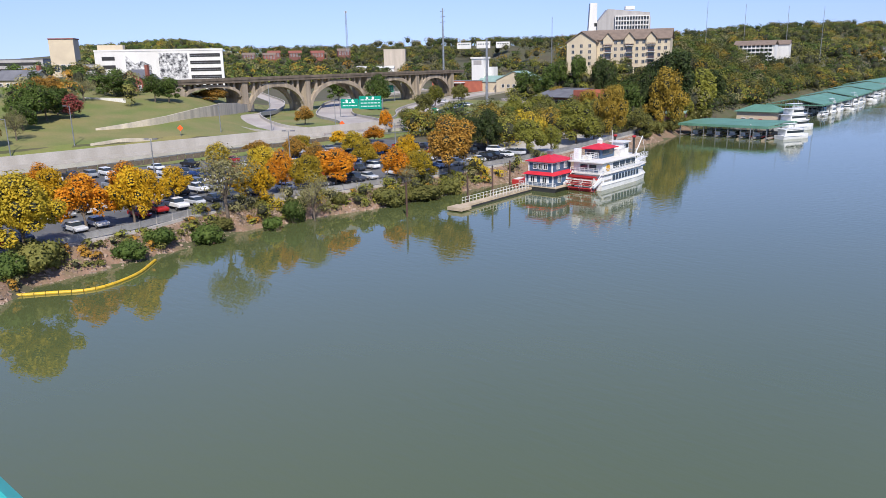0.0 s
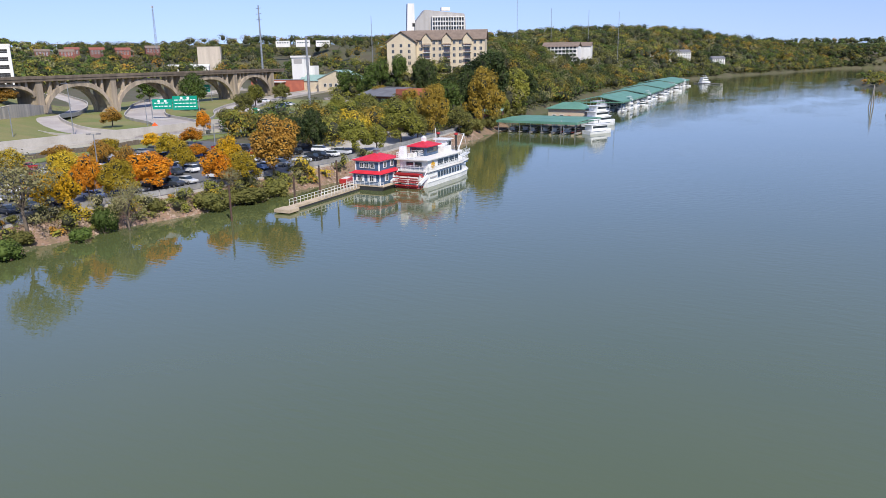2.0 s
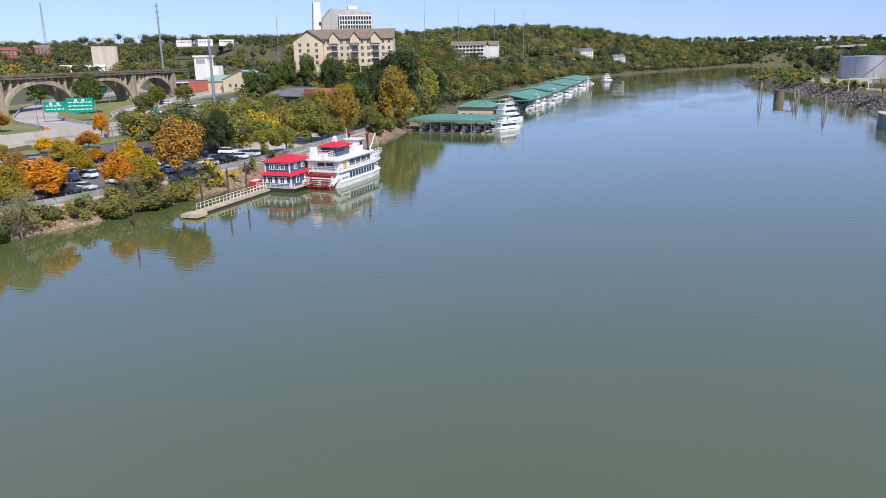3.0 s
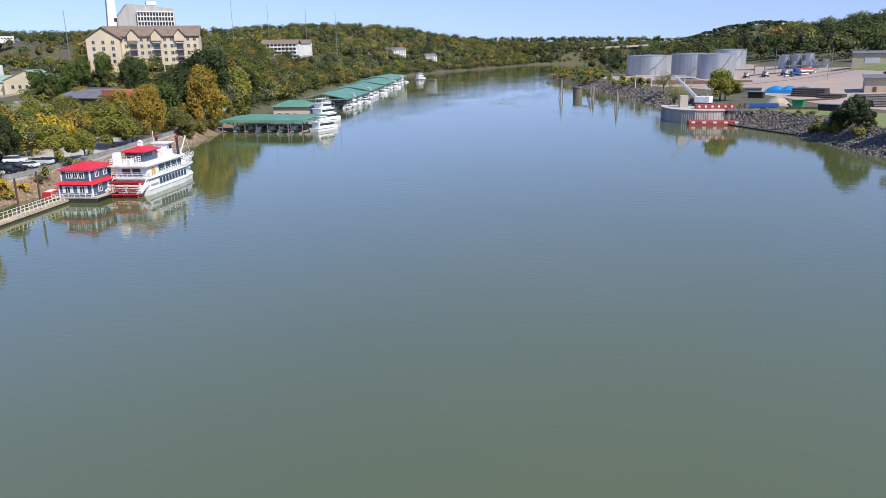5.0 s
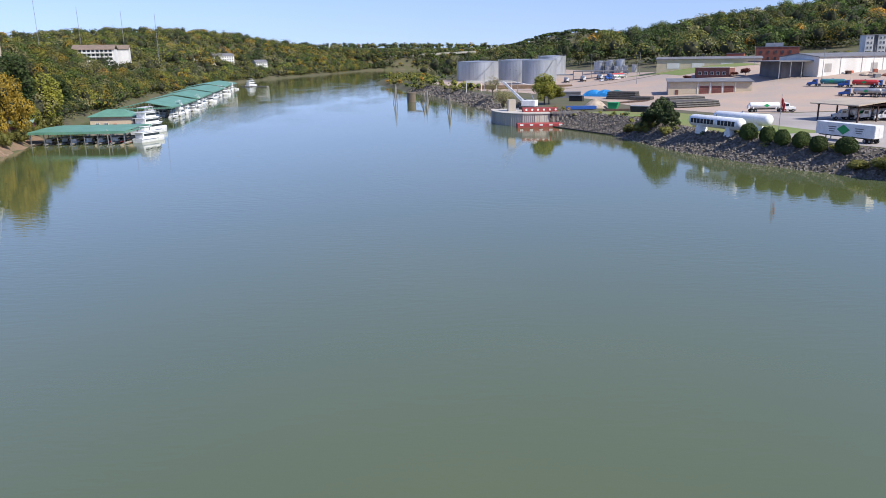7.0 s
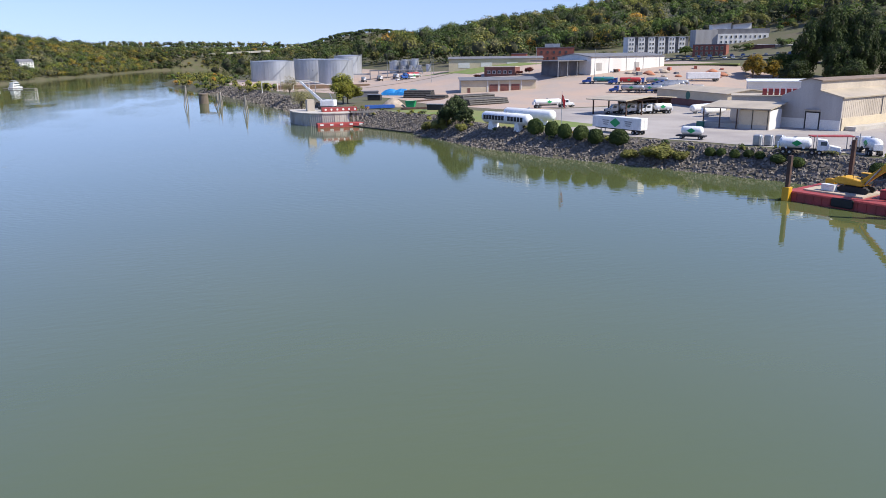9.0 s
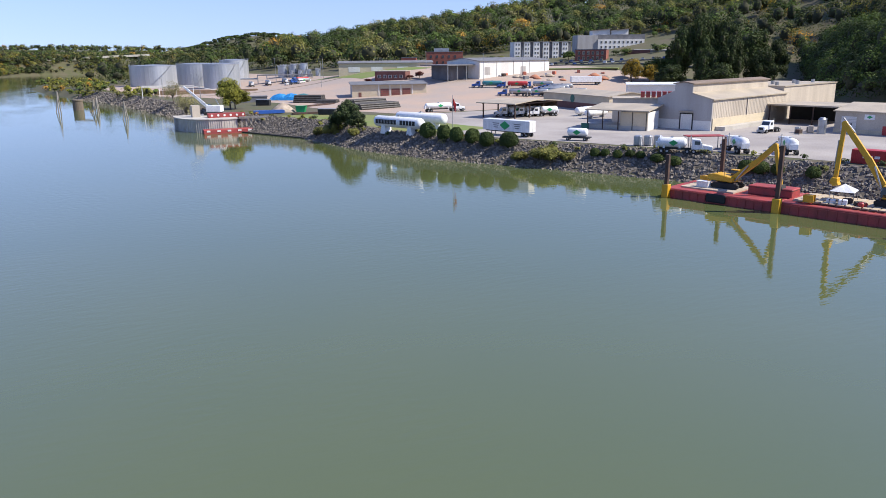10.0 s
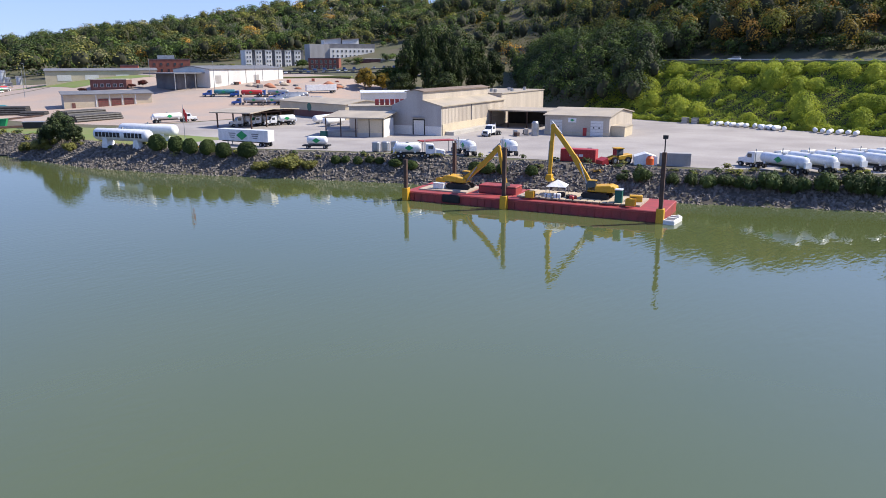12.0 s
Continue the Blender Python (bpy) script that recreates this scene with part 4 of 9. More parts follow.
AUTUMN_MIX = {"green": 5, "darkgreen": 4, "olive": 6, "yellowgreen": 3, "ochre": 1.6, "rust": 0.2, "bare": 1.4}
DARK_MIX = {"green": 5, "darkgreen": 8, "olive": 4, "yellowgreen": 0.25, "rust": 0.25, "ochre": 0.15, "bare": 0.8}
wood("bluff_wood", "autumn woods on the river bluff", in_box(-330, -100, 266, 620, lambda x, y: (left_shore(y) - x > 3) & (y > np.interp(x, (-330, -200, -170, -140, -100), (540, 330, 322, 292, 262)) - 6) & off(x, y, ((-170, 338, 24), (-186, 336, 20), (-152, 344, 20), (-190, 592, 24), (-310, 620, 45), (-180, 320, 16), (-160, 324, 14), (-250, 428, 26)))), 430, 460, 0.8, (10, 17), (5, 8.5), AUTUMN_MIX, 1)
wood("bluff_scrub", "low woods on the face of the bluff", in_box(-330, -112, 280, 470, lambda x, y: np.abs(y - np.interp(x, (-400, -300, -200, -170, -140, -100), (640, 480, 314, 306, 291, 262))) < 16), 190, 320, 0.66, (5, 10), (3.5, 5.5), AUTUMN_MIX, 21)
wood("low_wood", "trees between the ramps and the bluff", in_box(-420, -205, 330, 560, lambda x, y: (y < np.interp(x, (-420, -300, -200), (660, 480, 312)) + 10) & (y > -0.9 * x + 120) & off(x, y, ((-300, 415, 26), (-335, 398, 24), (-280, 330, 30), (-262, 355, 24), (-278, 385, 22)))), 130, 220, 0.9, (5, 10), (3.5, 6), AUTUMN_MIX, 22)
wood("garden_wood", "garden trees on the grass hill", in_box(-345, -236, 60, 190, lambda x, y: (-x * 0.46 + 14 > y) & (-x * 0.30 - 8 < y) & (x < -244) & off(x, y, ((-300, 148, 20), (-310, 112, 17), (-260, 121, 9)))), 46, 360, 0.7, (5, 9.5), (3.5, 5.5), {"green": 4, "olive": 3, "bare": 3, "darkgreen": 2, "rust": 2}, 23)
wood("shore_wood", "autumn woods along the far river bank", in_box(-420, 40, 620, 1500, lambda x, y: (left_shore(y) - x > 3) & (left_shore(y) - x < 260)), 800, 200, 1.4, (10, 19), (7.5, 12), AUTUMN_MIX, 2)
wood("shore_scrub", "low trees hanging over the far water's edge", in_box(-190, 40, 345, 1440, lambda x, y: (left_shore(y) - x > 0.3) & (left_shore(y) - x < 13), 60), 620, 130, 0.9, (6, 12), (4, 6.5), AUTUMN_MIX, 34)
wood("marina_scrub", "trees and scrub on the slope above the marina", in_box(-165, -100, 268, 620, lambda x, y: (left_shore(y) - x > 3) & (left_shore(y) - x < 30) & off(x, y, ((-118, 258, 12), (-112, 252, 14))), 40), 190, 300, 0.66, (6, 13), (3.5, 6.5), AUTUMN_MIX, 35)
wood("town_wood", "wooded hills behind the viaduct", in_box(-1100, -250, 430, 1400, lambda x, y: (left_shore(y) - x > 200) & (y > -0.55 * x + 190) & off(x, y, ((-325, 622, 48), (-300, 425, 50), (-360, 420, 60), (-598, 606, 26), (-580, 565, 22), (-632, 792, 40), (-610, 770, 30), (-315, 1500, 60), (-350, 1510, 60)))), 1000, 140, 1.6, (9, 17), (7.5, 11.5), AUTUMN_MIX, 3)
wood("west_wood", "trees among the town buildings", in_box(-1100, -330, 130, 680, lambda x, y: (land(x, y) > 7) & (y < -0.55 * x + 200) & (-0.44 * x - 10 < y) & off(x, y, ((-340, 180, 45), (-365, 195, 40), (-385, 165, 30), (-440, 150, 40), (-840, 585, 34), (-800, 600, 34), (-760, 615, 34), (-720, 630, 30), (-690, 590, 16)))), 900, 110, 1.5, (7, 12), (5, 8), AUTUMN_MIX, 4)
wood("terminal_wood", "trees behind the storage tanks", in_box(60, 460, 640, 1000, lambda x, y: (x - right_shore(y) > 40) & ((x > 175) | (y < 740))), 320, 300, 1.25, (12, 23), (8, 12), DARK_MIX, 5)
wood("ridge_wood", "dark wooded ridge behind the town", in_box(200, 1100, 440, 1200, lambda x, y: (x - right_shore(y) > 150) & (y > 455 + (x - 250) * 0.25) & off(x, y, ((395, 545, 42), (450, 520, 40), (240, 420, 34))) & ~((x > 290) & (x < 500) & (y > 380) & (y < 585) & (np.hypot(x, y) < 640))), 900, 280, 1.6, (13, 24), (9, 14), DARK_MIX, 6)
wood("town_gardens", "trees and shrubs among the town buildings", in_box(290, 520, 340, 600, lambda x, y: ((np.hypot(x, y) > 520) & (np.hypot(x, y) < 536) | (x > 420) & (np.hypot(x, y) > 560) & (np.hypot(x, y) < 640))), 90, 260, 0.7, (3, 5.5), (2.5, 4.5), {"darkgreen": 4, "green": 4, "olive": 3, "rust": 1}, 31)
wood("flats_wood", "dark woods directly behind the flats", in_box(300, 640, 430, 700, lambda x, y: (np.hypot(x, y) > 622) & (np.hypot(x, y) < 700)), 150, 320, 1.2, (12, 20), (7, 11), DARK_MIX, 32)
wood("verge_scrub", "dark undergrowth above the hill road", in_box(270, 420, -150, 230, lambda x, y: (x - hill_foot(y) > 49) & (x - hill_foot(y) < 66) & ((y > 80) | (x - hill_foot(y) > 53)), 40), 330, 230, 0.6, (3.5, 7), (2.5, 4.5), {"darkgreen": 5, "green": 3, "olive": 2}, 33)
wood("hill_wood", "dark wooded hill above the road", in_box(255, 520, -150, 330, lambda x, y: (x - hill_foot(y) > np.where(y < 80, 84, 52))), 640, 300, 1.0, (13, 22), (6, 10), {"darkgreen": 6, "green": 3, "olive": 5, "ochre": 4, "yellowgreen": 3}, 7)
wood("roadside_wood", "dark tall trees along the hill road", in_box(270, 380, -140, 200, lambda x, y: (x - hill_foot(y) > np.where(y < 60, 78, 52)) & (x - hill_foot(y) < 112), 20), 260, 560, 0.75, (11, 17), (4.5, 7.5), {"darkgreen": 4, "green": 3, "olive": 5, "ochre": 5, "yellowgreen": 4, "rust": 1}, 24)
wood("town_hill_wood", "dark woods on the hill behind the town", in_box(330, 760, 230, 560, lambda x, y: (x > 0.98 * y + 45) & (land(x, y) > 21)), 560, 260, 1.1, (12, 21), (7, 10.5), DARK_MIX, 25)
wood("park_wood", "autumn trees in the riverside park", in_box(-172, -100, 158, 285, lambda x, y: (left_shore(y) - x > 7) & ((y > 207) | (left_shore(y) - x > 32)) & (y < np.interp(x, (-172, -140, -100), (268, 275, 268))) & off(x, y, ((-176, 285, 16), (-118, 258, 6)))), 95, 420, 0.6, (5, 10), (3, 5.2), {"olive": 5, "yellowgreen": 4, "green": 3, "ochre": 2.5, "rust": 0.6}, 26)
wood("bank_scrub", "scrub and weeds on the town bank", in_box(-104, -90, 26, 125, lambda x, y: (left_shore(y) - x > 0.6) & (left_shore(y) - x < 4.4)), 120, 90, 0.34, (0.6, 1.8), (0.6, 1.4), {"olive": 5, "yellowgreen": 2, "rust": 2, "bare": 2}, 27)
wood("rip_rap_scrub", "weeds and scrub along the top of the rip-rap", in_box(70, 160, 20, 290, lambda x, y: (x - right_shore(y) > 5.5) & (x - right_shore(y) < 12)), 230, 80, 0.34, (0.5, 1.5), (0.7, 1.6), {"olive": 5, "yellowgreen": 3, "rust": 1, "bush": 3}, 28)
wood("edge_wood", "dark trees at the foot of the hill", in_box(245, 420, 122, 300, lambda x, y: (x - hill_foot(y) > 2) & (x - hill_foot(y) < 54), 20), 270, 420, 0.75, (10, 17), (4.5, 7), {"darkgreen": 6, "green": 3}, 8)
wood("point_wood", "scrub and young trees on the point", in_box(20, 110, 430, 760, lambda x, y: (x - right_shore(y) > 2) & (x - right_shore(y) < 45) & ~((y < 640) & (x - right_shore(y) > 16))), 150, 90, 0.9, (2.5, 6), (1.8, 3.5), {"olive": 4, "yellowgreen": 3, "green": 2, "rust": 0.5}, 9)
wood("distant_wood", "distant wooded hills", in_box(-1900, 1900, 1500, 3000, lambda x, y: (land(x, y) > 8) & (left_shore(y) - x < 1400)), 2200, 44, 3.6, (12, 20), (9, 14), DARK_MIX, 10)
wood("far_wood", "faint wooded mountain in the distance", in_box(500, 2100, 3300, 4700, lambda x, y: land(x, y) > 25), 700, 24, 12, (14, 20), (20, 30), {"darkgreen": 3, "green": 1}, 11)
wood("bend_wood", "trees on the far bank round the road bridge", in_box(-130, 460, 1260, 1640, lambda x, y: (land(x, y) > 0.8) & (left_shore(y) - x < 150) & off(x, y, ((58, 1508, 15), (92, 1508, 18))), 20), 520, 90, 2.0, (9, 16), (6, 10), AUTUMN_MIX, 41)
wood("bend_scrub", "low trees along the far bank of the bend", in_box(-20, 300, 1415, 1495, lambda x, y: (land(x, y) > 0.3), 20), 150, 70, 1.3, (4, 8), (4, 6.5), AUTUMN_MIX, 45)
wood("terrace_wood", "trees behind the terraces on the hill", in_box(-1050, -640, 600, 900, lambda x, y: (y > -0.55 * x + 140) & off(x, y, ((-632, 792, 40), (-610, 770, 30)))), 240, 110, 1.6, (9, 16), (6, 9), AUTUMN_MIX, 42)
plant(PROTO["darkgreen"], ((-133, 305, 17, 9), (-126, 326, 17, 10), (-140, 318, 18, 10), (-121, 282, 15, 8)), "large dark tree on the bluff", "tree", "bluff trees")
plant(PROTO["olive"], ((-275, 335, 8, 6), (-263, 318, 8, 5.5), (-287, 348, 8, 5), (-122, 300, 15, 8), (-146, 300, 14, 7)), "olive tree above the car park", "tree", "bluff trees")
plant(BUSH_O, tuple((float(left_shore(y)) - 2.6 - 1.2 * (k % 2), y, 3.0 + (k * 7 % 5) * 0.5, 3.2) for k, y in enumerate(range(212, 300, 6))), "olive bush hanging over the water", "bush", "waterside bushes")
wood("plaza_wood", "olive and yellow trees behind the landing", in_box(-136, -101, 156, 216, lambda x, y: (left_shore(y) - x > np.where(y < 185, 22, 9)), 12), 34, 620, 0.5, (6, 9.5), (3.5, 5.5), {"olive": 4, "yellowgreen": 5, "ochre": 2, "gold": 2}, 43)
wood("bank_thicket", "yellow green shrubs crowding the river bank", in_box(-104, -90, 60, 150, lambda x, y: (left_shore(y) - x > 0.4) & (left_shore(y) - x < 4.2), 12), 54, 260, 0.26, (1.6, 4.2), (1.2, 2.4), {"olive": 4, "yellowgreen": 5, "gold": 2, "bare": 2}, 44)
clear([p for k in PROTO.values() for p in k] + BUSH_G + BUSH_L + BUSH_O + DOME)


# ---- buildings ----
def windows(parent, face, x0, x1, z0, z1, nx, nz, w, h, at, out=-1, frame=None, sill=False):
    """A grid of windows on a wall: face 'x' runs along x at y=at, 'y' runs along y at x=at; out: the side that the wall looks to."""
    pane = Shape().box(-w / 2, -0.03, -h / 2, w / 2, 0.03, h / 2).mesh("pane", M_GLASS)
    rim = Shape()
    t = 0.12
    rim.box(-w / 2 - t, -0.07, -h / 2 - t, w / 2 + t, 0.07, -h / 2).box(-w / 2 - t, -0.07, h / 2, w / 2 + t, 0.07, h / 2 + t)
    rim.box(-w / 2 - t, -0.07, -h / 2, -w / 2, 0.07, h / 2).box(w / 2, -0.07, -h / 2, w / 2 + t, 0.07, h / 2).box(-0.04, -0.06, -h / 2, 0.04, 0.06, h / 2)
    rim = rim.mesh("window_frame", frame or M_WHITE_PAINT)
    for k in range(nz):
        for i in range(nx):
            a = x0 + (x1 - x0) * (i + 0.5) / nx
            c = z0 + (z1 - z0) * (k + 0.5) / nz
            win = part("window", rim, None, parent)
            win.matrix_basis = pose(a, at + out * 0.06, c) if face == "x" else pose(at + out * 0.06, a, c, 0, 0, 90)
            part("pane", pane, None, win)


def block(parent, name, x0, y0, z0, x1, y1, z1, material, label="", bevel=0.0):
    return part(name, Shape().box(x0, y0, z0, x1, y1, z1), material, parent, label, bevel)


def house(name, x, y, z, rz, w, d, h, rise, wall, roof, label, category="building", group="", along="x", kind="gable"):
    b = thing(name, x, y, z, rz, label, category, group)
    if kind == "gable":
        s = Shape()
        if along == "x":
            s.prism([(0, -3), (d, -3), (d, h), (d / 2, h + rise - 0.05), (0, h)], 0, w, "yz")
        else:
            s.prism([(0, -3), (w, -3), (w, h), (w / 2, h + rise - 0.05), (0, h)], 0, d, "xz")
        part("wall", s, wall, b)
        part("roof", Shape().gable(0, 0, w, d, h, rise, 0.6, 0.25, along), roof, b)
    elif kind == "hip":
        block(b, "wall", 0, 0, -3, w, d, h, wall)
        part("roof", Shape().hip(0, 0, w, d, h, rise, 0.8), roof, b)
    else:
        block(b, "wall", 0, 0, -3, w, d, h, wall)
        part("roof", Shape().box(-0.2, -0.2, h, w + 0.2, d + 0.2, h + 0.35), roof, b)
    return b


def between(ax, ay, bx, by):
    """Angle and length of the line from a to b."""
    return math.degrees(math.atan2(by - ay, bx - ax)), math.hypot(bx - ax, by - ay)


# cream apartments on the bluff
def apartments():
    rz, w = between(-189, 322, -150, 336)
    b = thing("apartment_building", -189, 322, 22.2, rz, "cream four-storey apartment house with brown gabled roofs", "apartment building")
    part("wall", Shape().box(0, 0, -4, w, 15, 12.5).box(-6, -4, -4, 8, 16, 11.5), M_CREAM, b)
    part("roof", Shape().gable(0, 0, w, 15, 12.5, 4.2, 0.8, 0.3, "x"), M_SHINGLE, b)
    part("gable_roof", Shape().gable(-6, -4, 8, 16, 11.5, 4.6, 0.8, 0.3, "y"), M_SHINGLE, b)
    part("gable_wall", Shape().prism([(-6, 11.4), (8, 11.4), (1, 15.9)], -4, -3.8, "xz"), M_CREAM, b)
    for x in (13, 23, 33):
        part("dormer_wall", Shape().prism([(x - 2.2, 10), (x + 2.2, 10), (x + 2.2, 12.8), (x, 15.2), (x - 2.2, 12.8)], -1.0, 3, "xz"), M_CREAM, b)
        part("dormer_roof", Shape().gable(x - 2.2, -1.2, x + 2.2, 6, 12.8, 2.5, 0.4, 0.25, "y"), M_SHINGLE, b)
        for k in range(4):
            bal = part("balcony", Shape().box(x - 1.8, -1.6, 0.2 + 3 * k, x + 1.8, 0.1, 0.4 + 3 * k), M_WHITE, b)
            s = Shape().box(x - 1.8, -1.6, 1.3 + 3 * k, x + 1.8, -1.5, 1.4 + 3 * k)
            for j in range(9):
                s.box(x - 1.8 + j * 0.44, -1.58, 0.4 + 3 * k, x - 1.72 + j * 0.44, -1.52, 1.3 + 3 * k)
            part("balustrade", s, M_BROWNBRICK, bal)
            part("doorway", Shape().box(x - 1.4, -0.12, 0.4 + 3 * k, x + 1.4, -0.02, 2.6 + 3 * k), M_GLASS, bal)
    for x0, x1 in ((9, 11), (15, 21), (25, 31), (35.2, w - 0.5)):
        windows(b, "x", x0, x1, 0.4, 12.4, max(1, int((x1 - x0) / 2.6)), 4, 1.2, 1.5, 0, -1, M_TAN)
    windows(b, "x", -5, 7, 0, 11, 3, 4, 1.2, 1.5, -4, -1, M_TAN)
    windows(b, "y", -3, 15, 0, 11, 4, 4, 1.3, 1.5, -6, -1, M_TAN)
    s = Shape()
    for i in range(8):
        s.box(9 + i * 4, -0.3, -3.8, 9.6 + i * 4, 0.1, 0)
    part("arcade", s, M_CREAM, b)
    # Flat dark sheet behind the columns, painted as the shade in the arcade.
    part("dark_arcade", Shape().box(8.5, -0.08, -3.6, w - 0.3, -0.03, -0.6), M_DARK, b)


apartments()


def hotel():
    rz, w = between(-342, 601, -300, 632)
    b = thing("hotel_tower", -342, 601, 24, rz, "grey stepped concrete hotel with rows of windows", "hotel")
    s = Shape().prism([(4, -4), (w, -4), (w - 1, 36), (w - 2, 41), (14, 44.5), (4.6, 33)], 2, 22, "xz")
    part("wall", s, M_GREYWALL, b)
    part("lift_tower", Shape().prism([(-4, -4), (5, -4), (4.5, 50), (-1.5, 50)], 4, 14, "xz"), M_WHITE, b)
    part("tower_slot", Shape().box(2.2, 3.9, 18, 4.6, 4.0, 24).box(2.4, 3.9, 30, 4.6, 4.0, 33), M_DARK, b)
    part("plant_room", Shape().box(30, 8, 44, 38, 14, 47), M_WHITE, b)
    for k in range(9):
        part("floor_band", Shape().box(20, -0.8, 6.5 + k * 3.9, w - 2.5, 2, 7.3 + k * 3.9), M_WHITE, b)
    for i in range(13):
        x = 20 + i * (w - 23) / 12
        part("fin", Shape().box(x, -0.7, 4, x + 0.5, 2, 38.5), M_WHITE, b)
    windows(b, "x", 20.4, w - 2.6, 6.9, 38.1, 12, 8, 2.2, 2.1, 2, -1, M_GREYWALL)


hotel()


def condo():
    rz, w = between(-209, 583, -181, 587)
    b = thing("condominium", -209, 583, 24, rz, "white balconied condominium with a brown roof", "apartment building")
    block(b, "wall", 0, 0, -8, w, 16, 9.5, M_WHITE)
    block(b, "side_wall", -0.2, -0.2, -8, 0.0, 16.2, 9.5, M_SHINGLE)
    part("roof", Shape().gable(0, 0, w, 16, 9.5, 3.2, 0.8, 0.3, "x"), M_SHINGLE, b)
    for k in range(4):
        for i in range(9):
            x = 0.8 + i * (w - 1.6) / 9
            bal = part("balcony", Shape().box(x, -1.5, -2 + 2.9 * k, x + 2.7, 0, -1.0 + 2.9 * k), M_WHITE, b)
            part("opening", Shape().box(x + 0.3, -0.1, -1.0 + 2.9 * k, x + 2.4, -0.02, 0.7 + 2.9 * k), M_GLASS, bal)


condo()
house("red_roof_house", -205, 614, 26, 10, 26, 12, 8, 3, M_WHITE, M_SHINGLE, "pale far house with a brown roof", "house")
for x, y, z, w, h in ((-176, 905, 20, 34, 9), (-196, 930, 22, 28, 9), (-128, 960, 12, 16, 9)):
    b = house("river_townhouse", x, y, z, 35, w, 10, h, 2.5, M_WHITE, M_GREYROOF, "row of white townhouses among trees", "house", "far townhouses")
    windows(b, "x", 0.5, w - 0.5, 0.5, h - 0.3, int(w / 3), 3, 1.4, 1.6, 0, -1)
b = house("hill_block", -372, 1560, 60, 15, 60, 20, 16, 0, M_CREAM, M_CREAM, "cream block on the far hill", "apartment building", kind="flat")
windows(b, "x", 1, 59, 0, 16, 14, 5, 2, 1.8, 0, -1)
b = house("hill_block", -328, 1565, 60, 15, 26, 18, 22, 0, M_CREAM, M_CREAM, "taller cream block on the far hill", "apartment building", kind="flat")
windows(b, "x", 1, 25, 2, 24, 6, 7, 2, 1.8, 0, -1)


# white parking building with its murals
def parking_block():
    rz, w = between(-346, 158, -315, 205)
    b = thing("parking_building", -346, 158, 20.2, rz, "white concrete parking building with black and white murals", "car park building")
    part("wall", Shape().box(0, 0, -6, w, 26, 13.2), M_WHITE, b)
    part("parapet", Shape().box(-0.2, -0.2, 13.2, w + 0.2, 0.2, 14.0).box(w - 0.2, 0.2, 13.2, w + 0.2, 26, 14.0), M_WHITE, b)
    # Flat dark strips on the solid wall, painted as the unlit decks behind.
    for k in range(4):
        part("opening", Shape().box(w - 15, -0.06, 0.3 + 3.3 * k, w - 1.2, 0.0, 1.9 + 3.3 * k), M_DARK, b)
        part("spandrel_rail", Shape().box(w - 15, -0.1, 1.0 + 3.3 * k, w - 1.2, -0.07, 1.1 + 3.3 * k), M_STEEL, b)
    for z in (9.2, 5.4):
        part("window_band", Shape().box(3, -0.06, z, 8.5, 0.0, z + 1.7), M_DARK, b)
    part("mural", Shape().box(27.5, -0.05, 0.5, w - 16, -0.01, 12.2), M_MURAL, b, "dense black and white mural")
    part("mural", Shape().prism([(13, 11.5), (17, 7.4), (19.5, 9.0), (24, 6.8), (24, 0.4), (13, 0.4)], -0.05, -0.01, "xz"), M_MURAL, b, "faded mural of a slanting street front")
    block(b, "roof_hut", 1, 4, 13.2, 12, 12, 16.2, M_CREAM)
    t = thing("stair_tower", -394, 158, 21, 52, "cream stair tower of the parking building", "tower")
    block(t, "wall", 0, 0, -4, 11.5, 10, 19.5, M_CREAM)
    block(t, "cornice", -0.3, -0.3, 19.5, 11.8, 10.3, 20.0, M_BRICK)
    windows(t, "x", 1, 10, 3, 8, 3, 1, 2.0, 3.4, 0, -1)
    g = house("grey_annex", -382, 166, 20.5, 40, 22, 14, 7.5, 0, M_GREYWALL, M_GREYROOF, "grey annex with window bands", "building", kind="flat")
    for z in (1.2, 4.6):
        part("window_band", Shape().box(1, -0.06, z, 21, 0.0, z + 1.6), M_DARK, g)
    g = house("far_garage", -446, 140, 21, 50, 34, 16, 10.5, 0, M_GREYWALL, M_GREYROOF, "grey far parking deck", "car park building", kind="flat")
    for z in (0.8, 4.2, 7.4):
        part("window_band", Shape().box(1, -0.06, z, 33, 0.0, z + 1.6), M_DARK, g)


parking_block()
b = house("old_house", -318, 106, 17.5, 30, 17, 9, 5, 3.2, M_CREAM, M_GREYROOF, "cream old house with a grey roof", "house")
windows(b, "x", 1, 16, 0.5, 4.8, 5, 1, 1.1, 1.8, 0, -1)
block(b, "chimney", 15.5, 4, 6, 16.7, 5.2, 10, M_BRICK)
b = house("brick_house", -290, 140, 15.5, 28, 13, 10, 5.5, 4, M_BRICK, M_GREYROOF, "red brick house with a grey roof", "house", along="y")
block(b, "chimney", 11.5, 2, 6, 12.7, 3.2, 11.5, M_BRICK)
windows(b, "x", 1, 12, 0.5, 5, 3, 1, 1.1, 1.7, 0, -1)
s = Shape()
rz, w = between(-267, 118, -252, 125)
b = thing("white_fence", -268, 117, 14.6, rz, "white board fence on the slope", "fence")
for i in range(20):
    part("board", Shape().box(i * 0.85, 0, -0.5, i * 0.85 + 0.75, 0.08, 1.6 - 0.03 * i), M_WHITE, b)
b = thing("garden_wall", -302, 92, 16.4, 30, "white garden wall in front of shrubs", "wall")
part("wall", Shape().box(0, 0, -1, 12, 0.3, 1.3), M_WHITE, b)


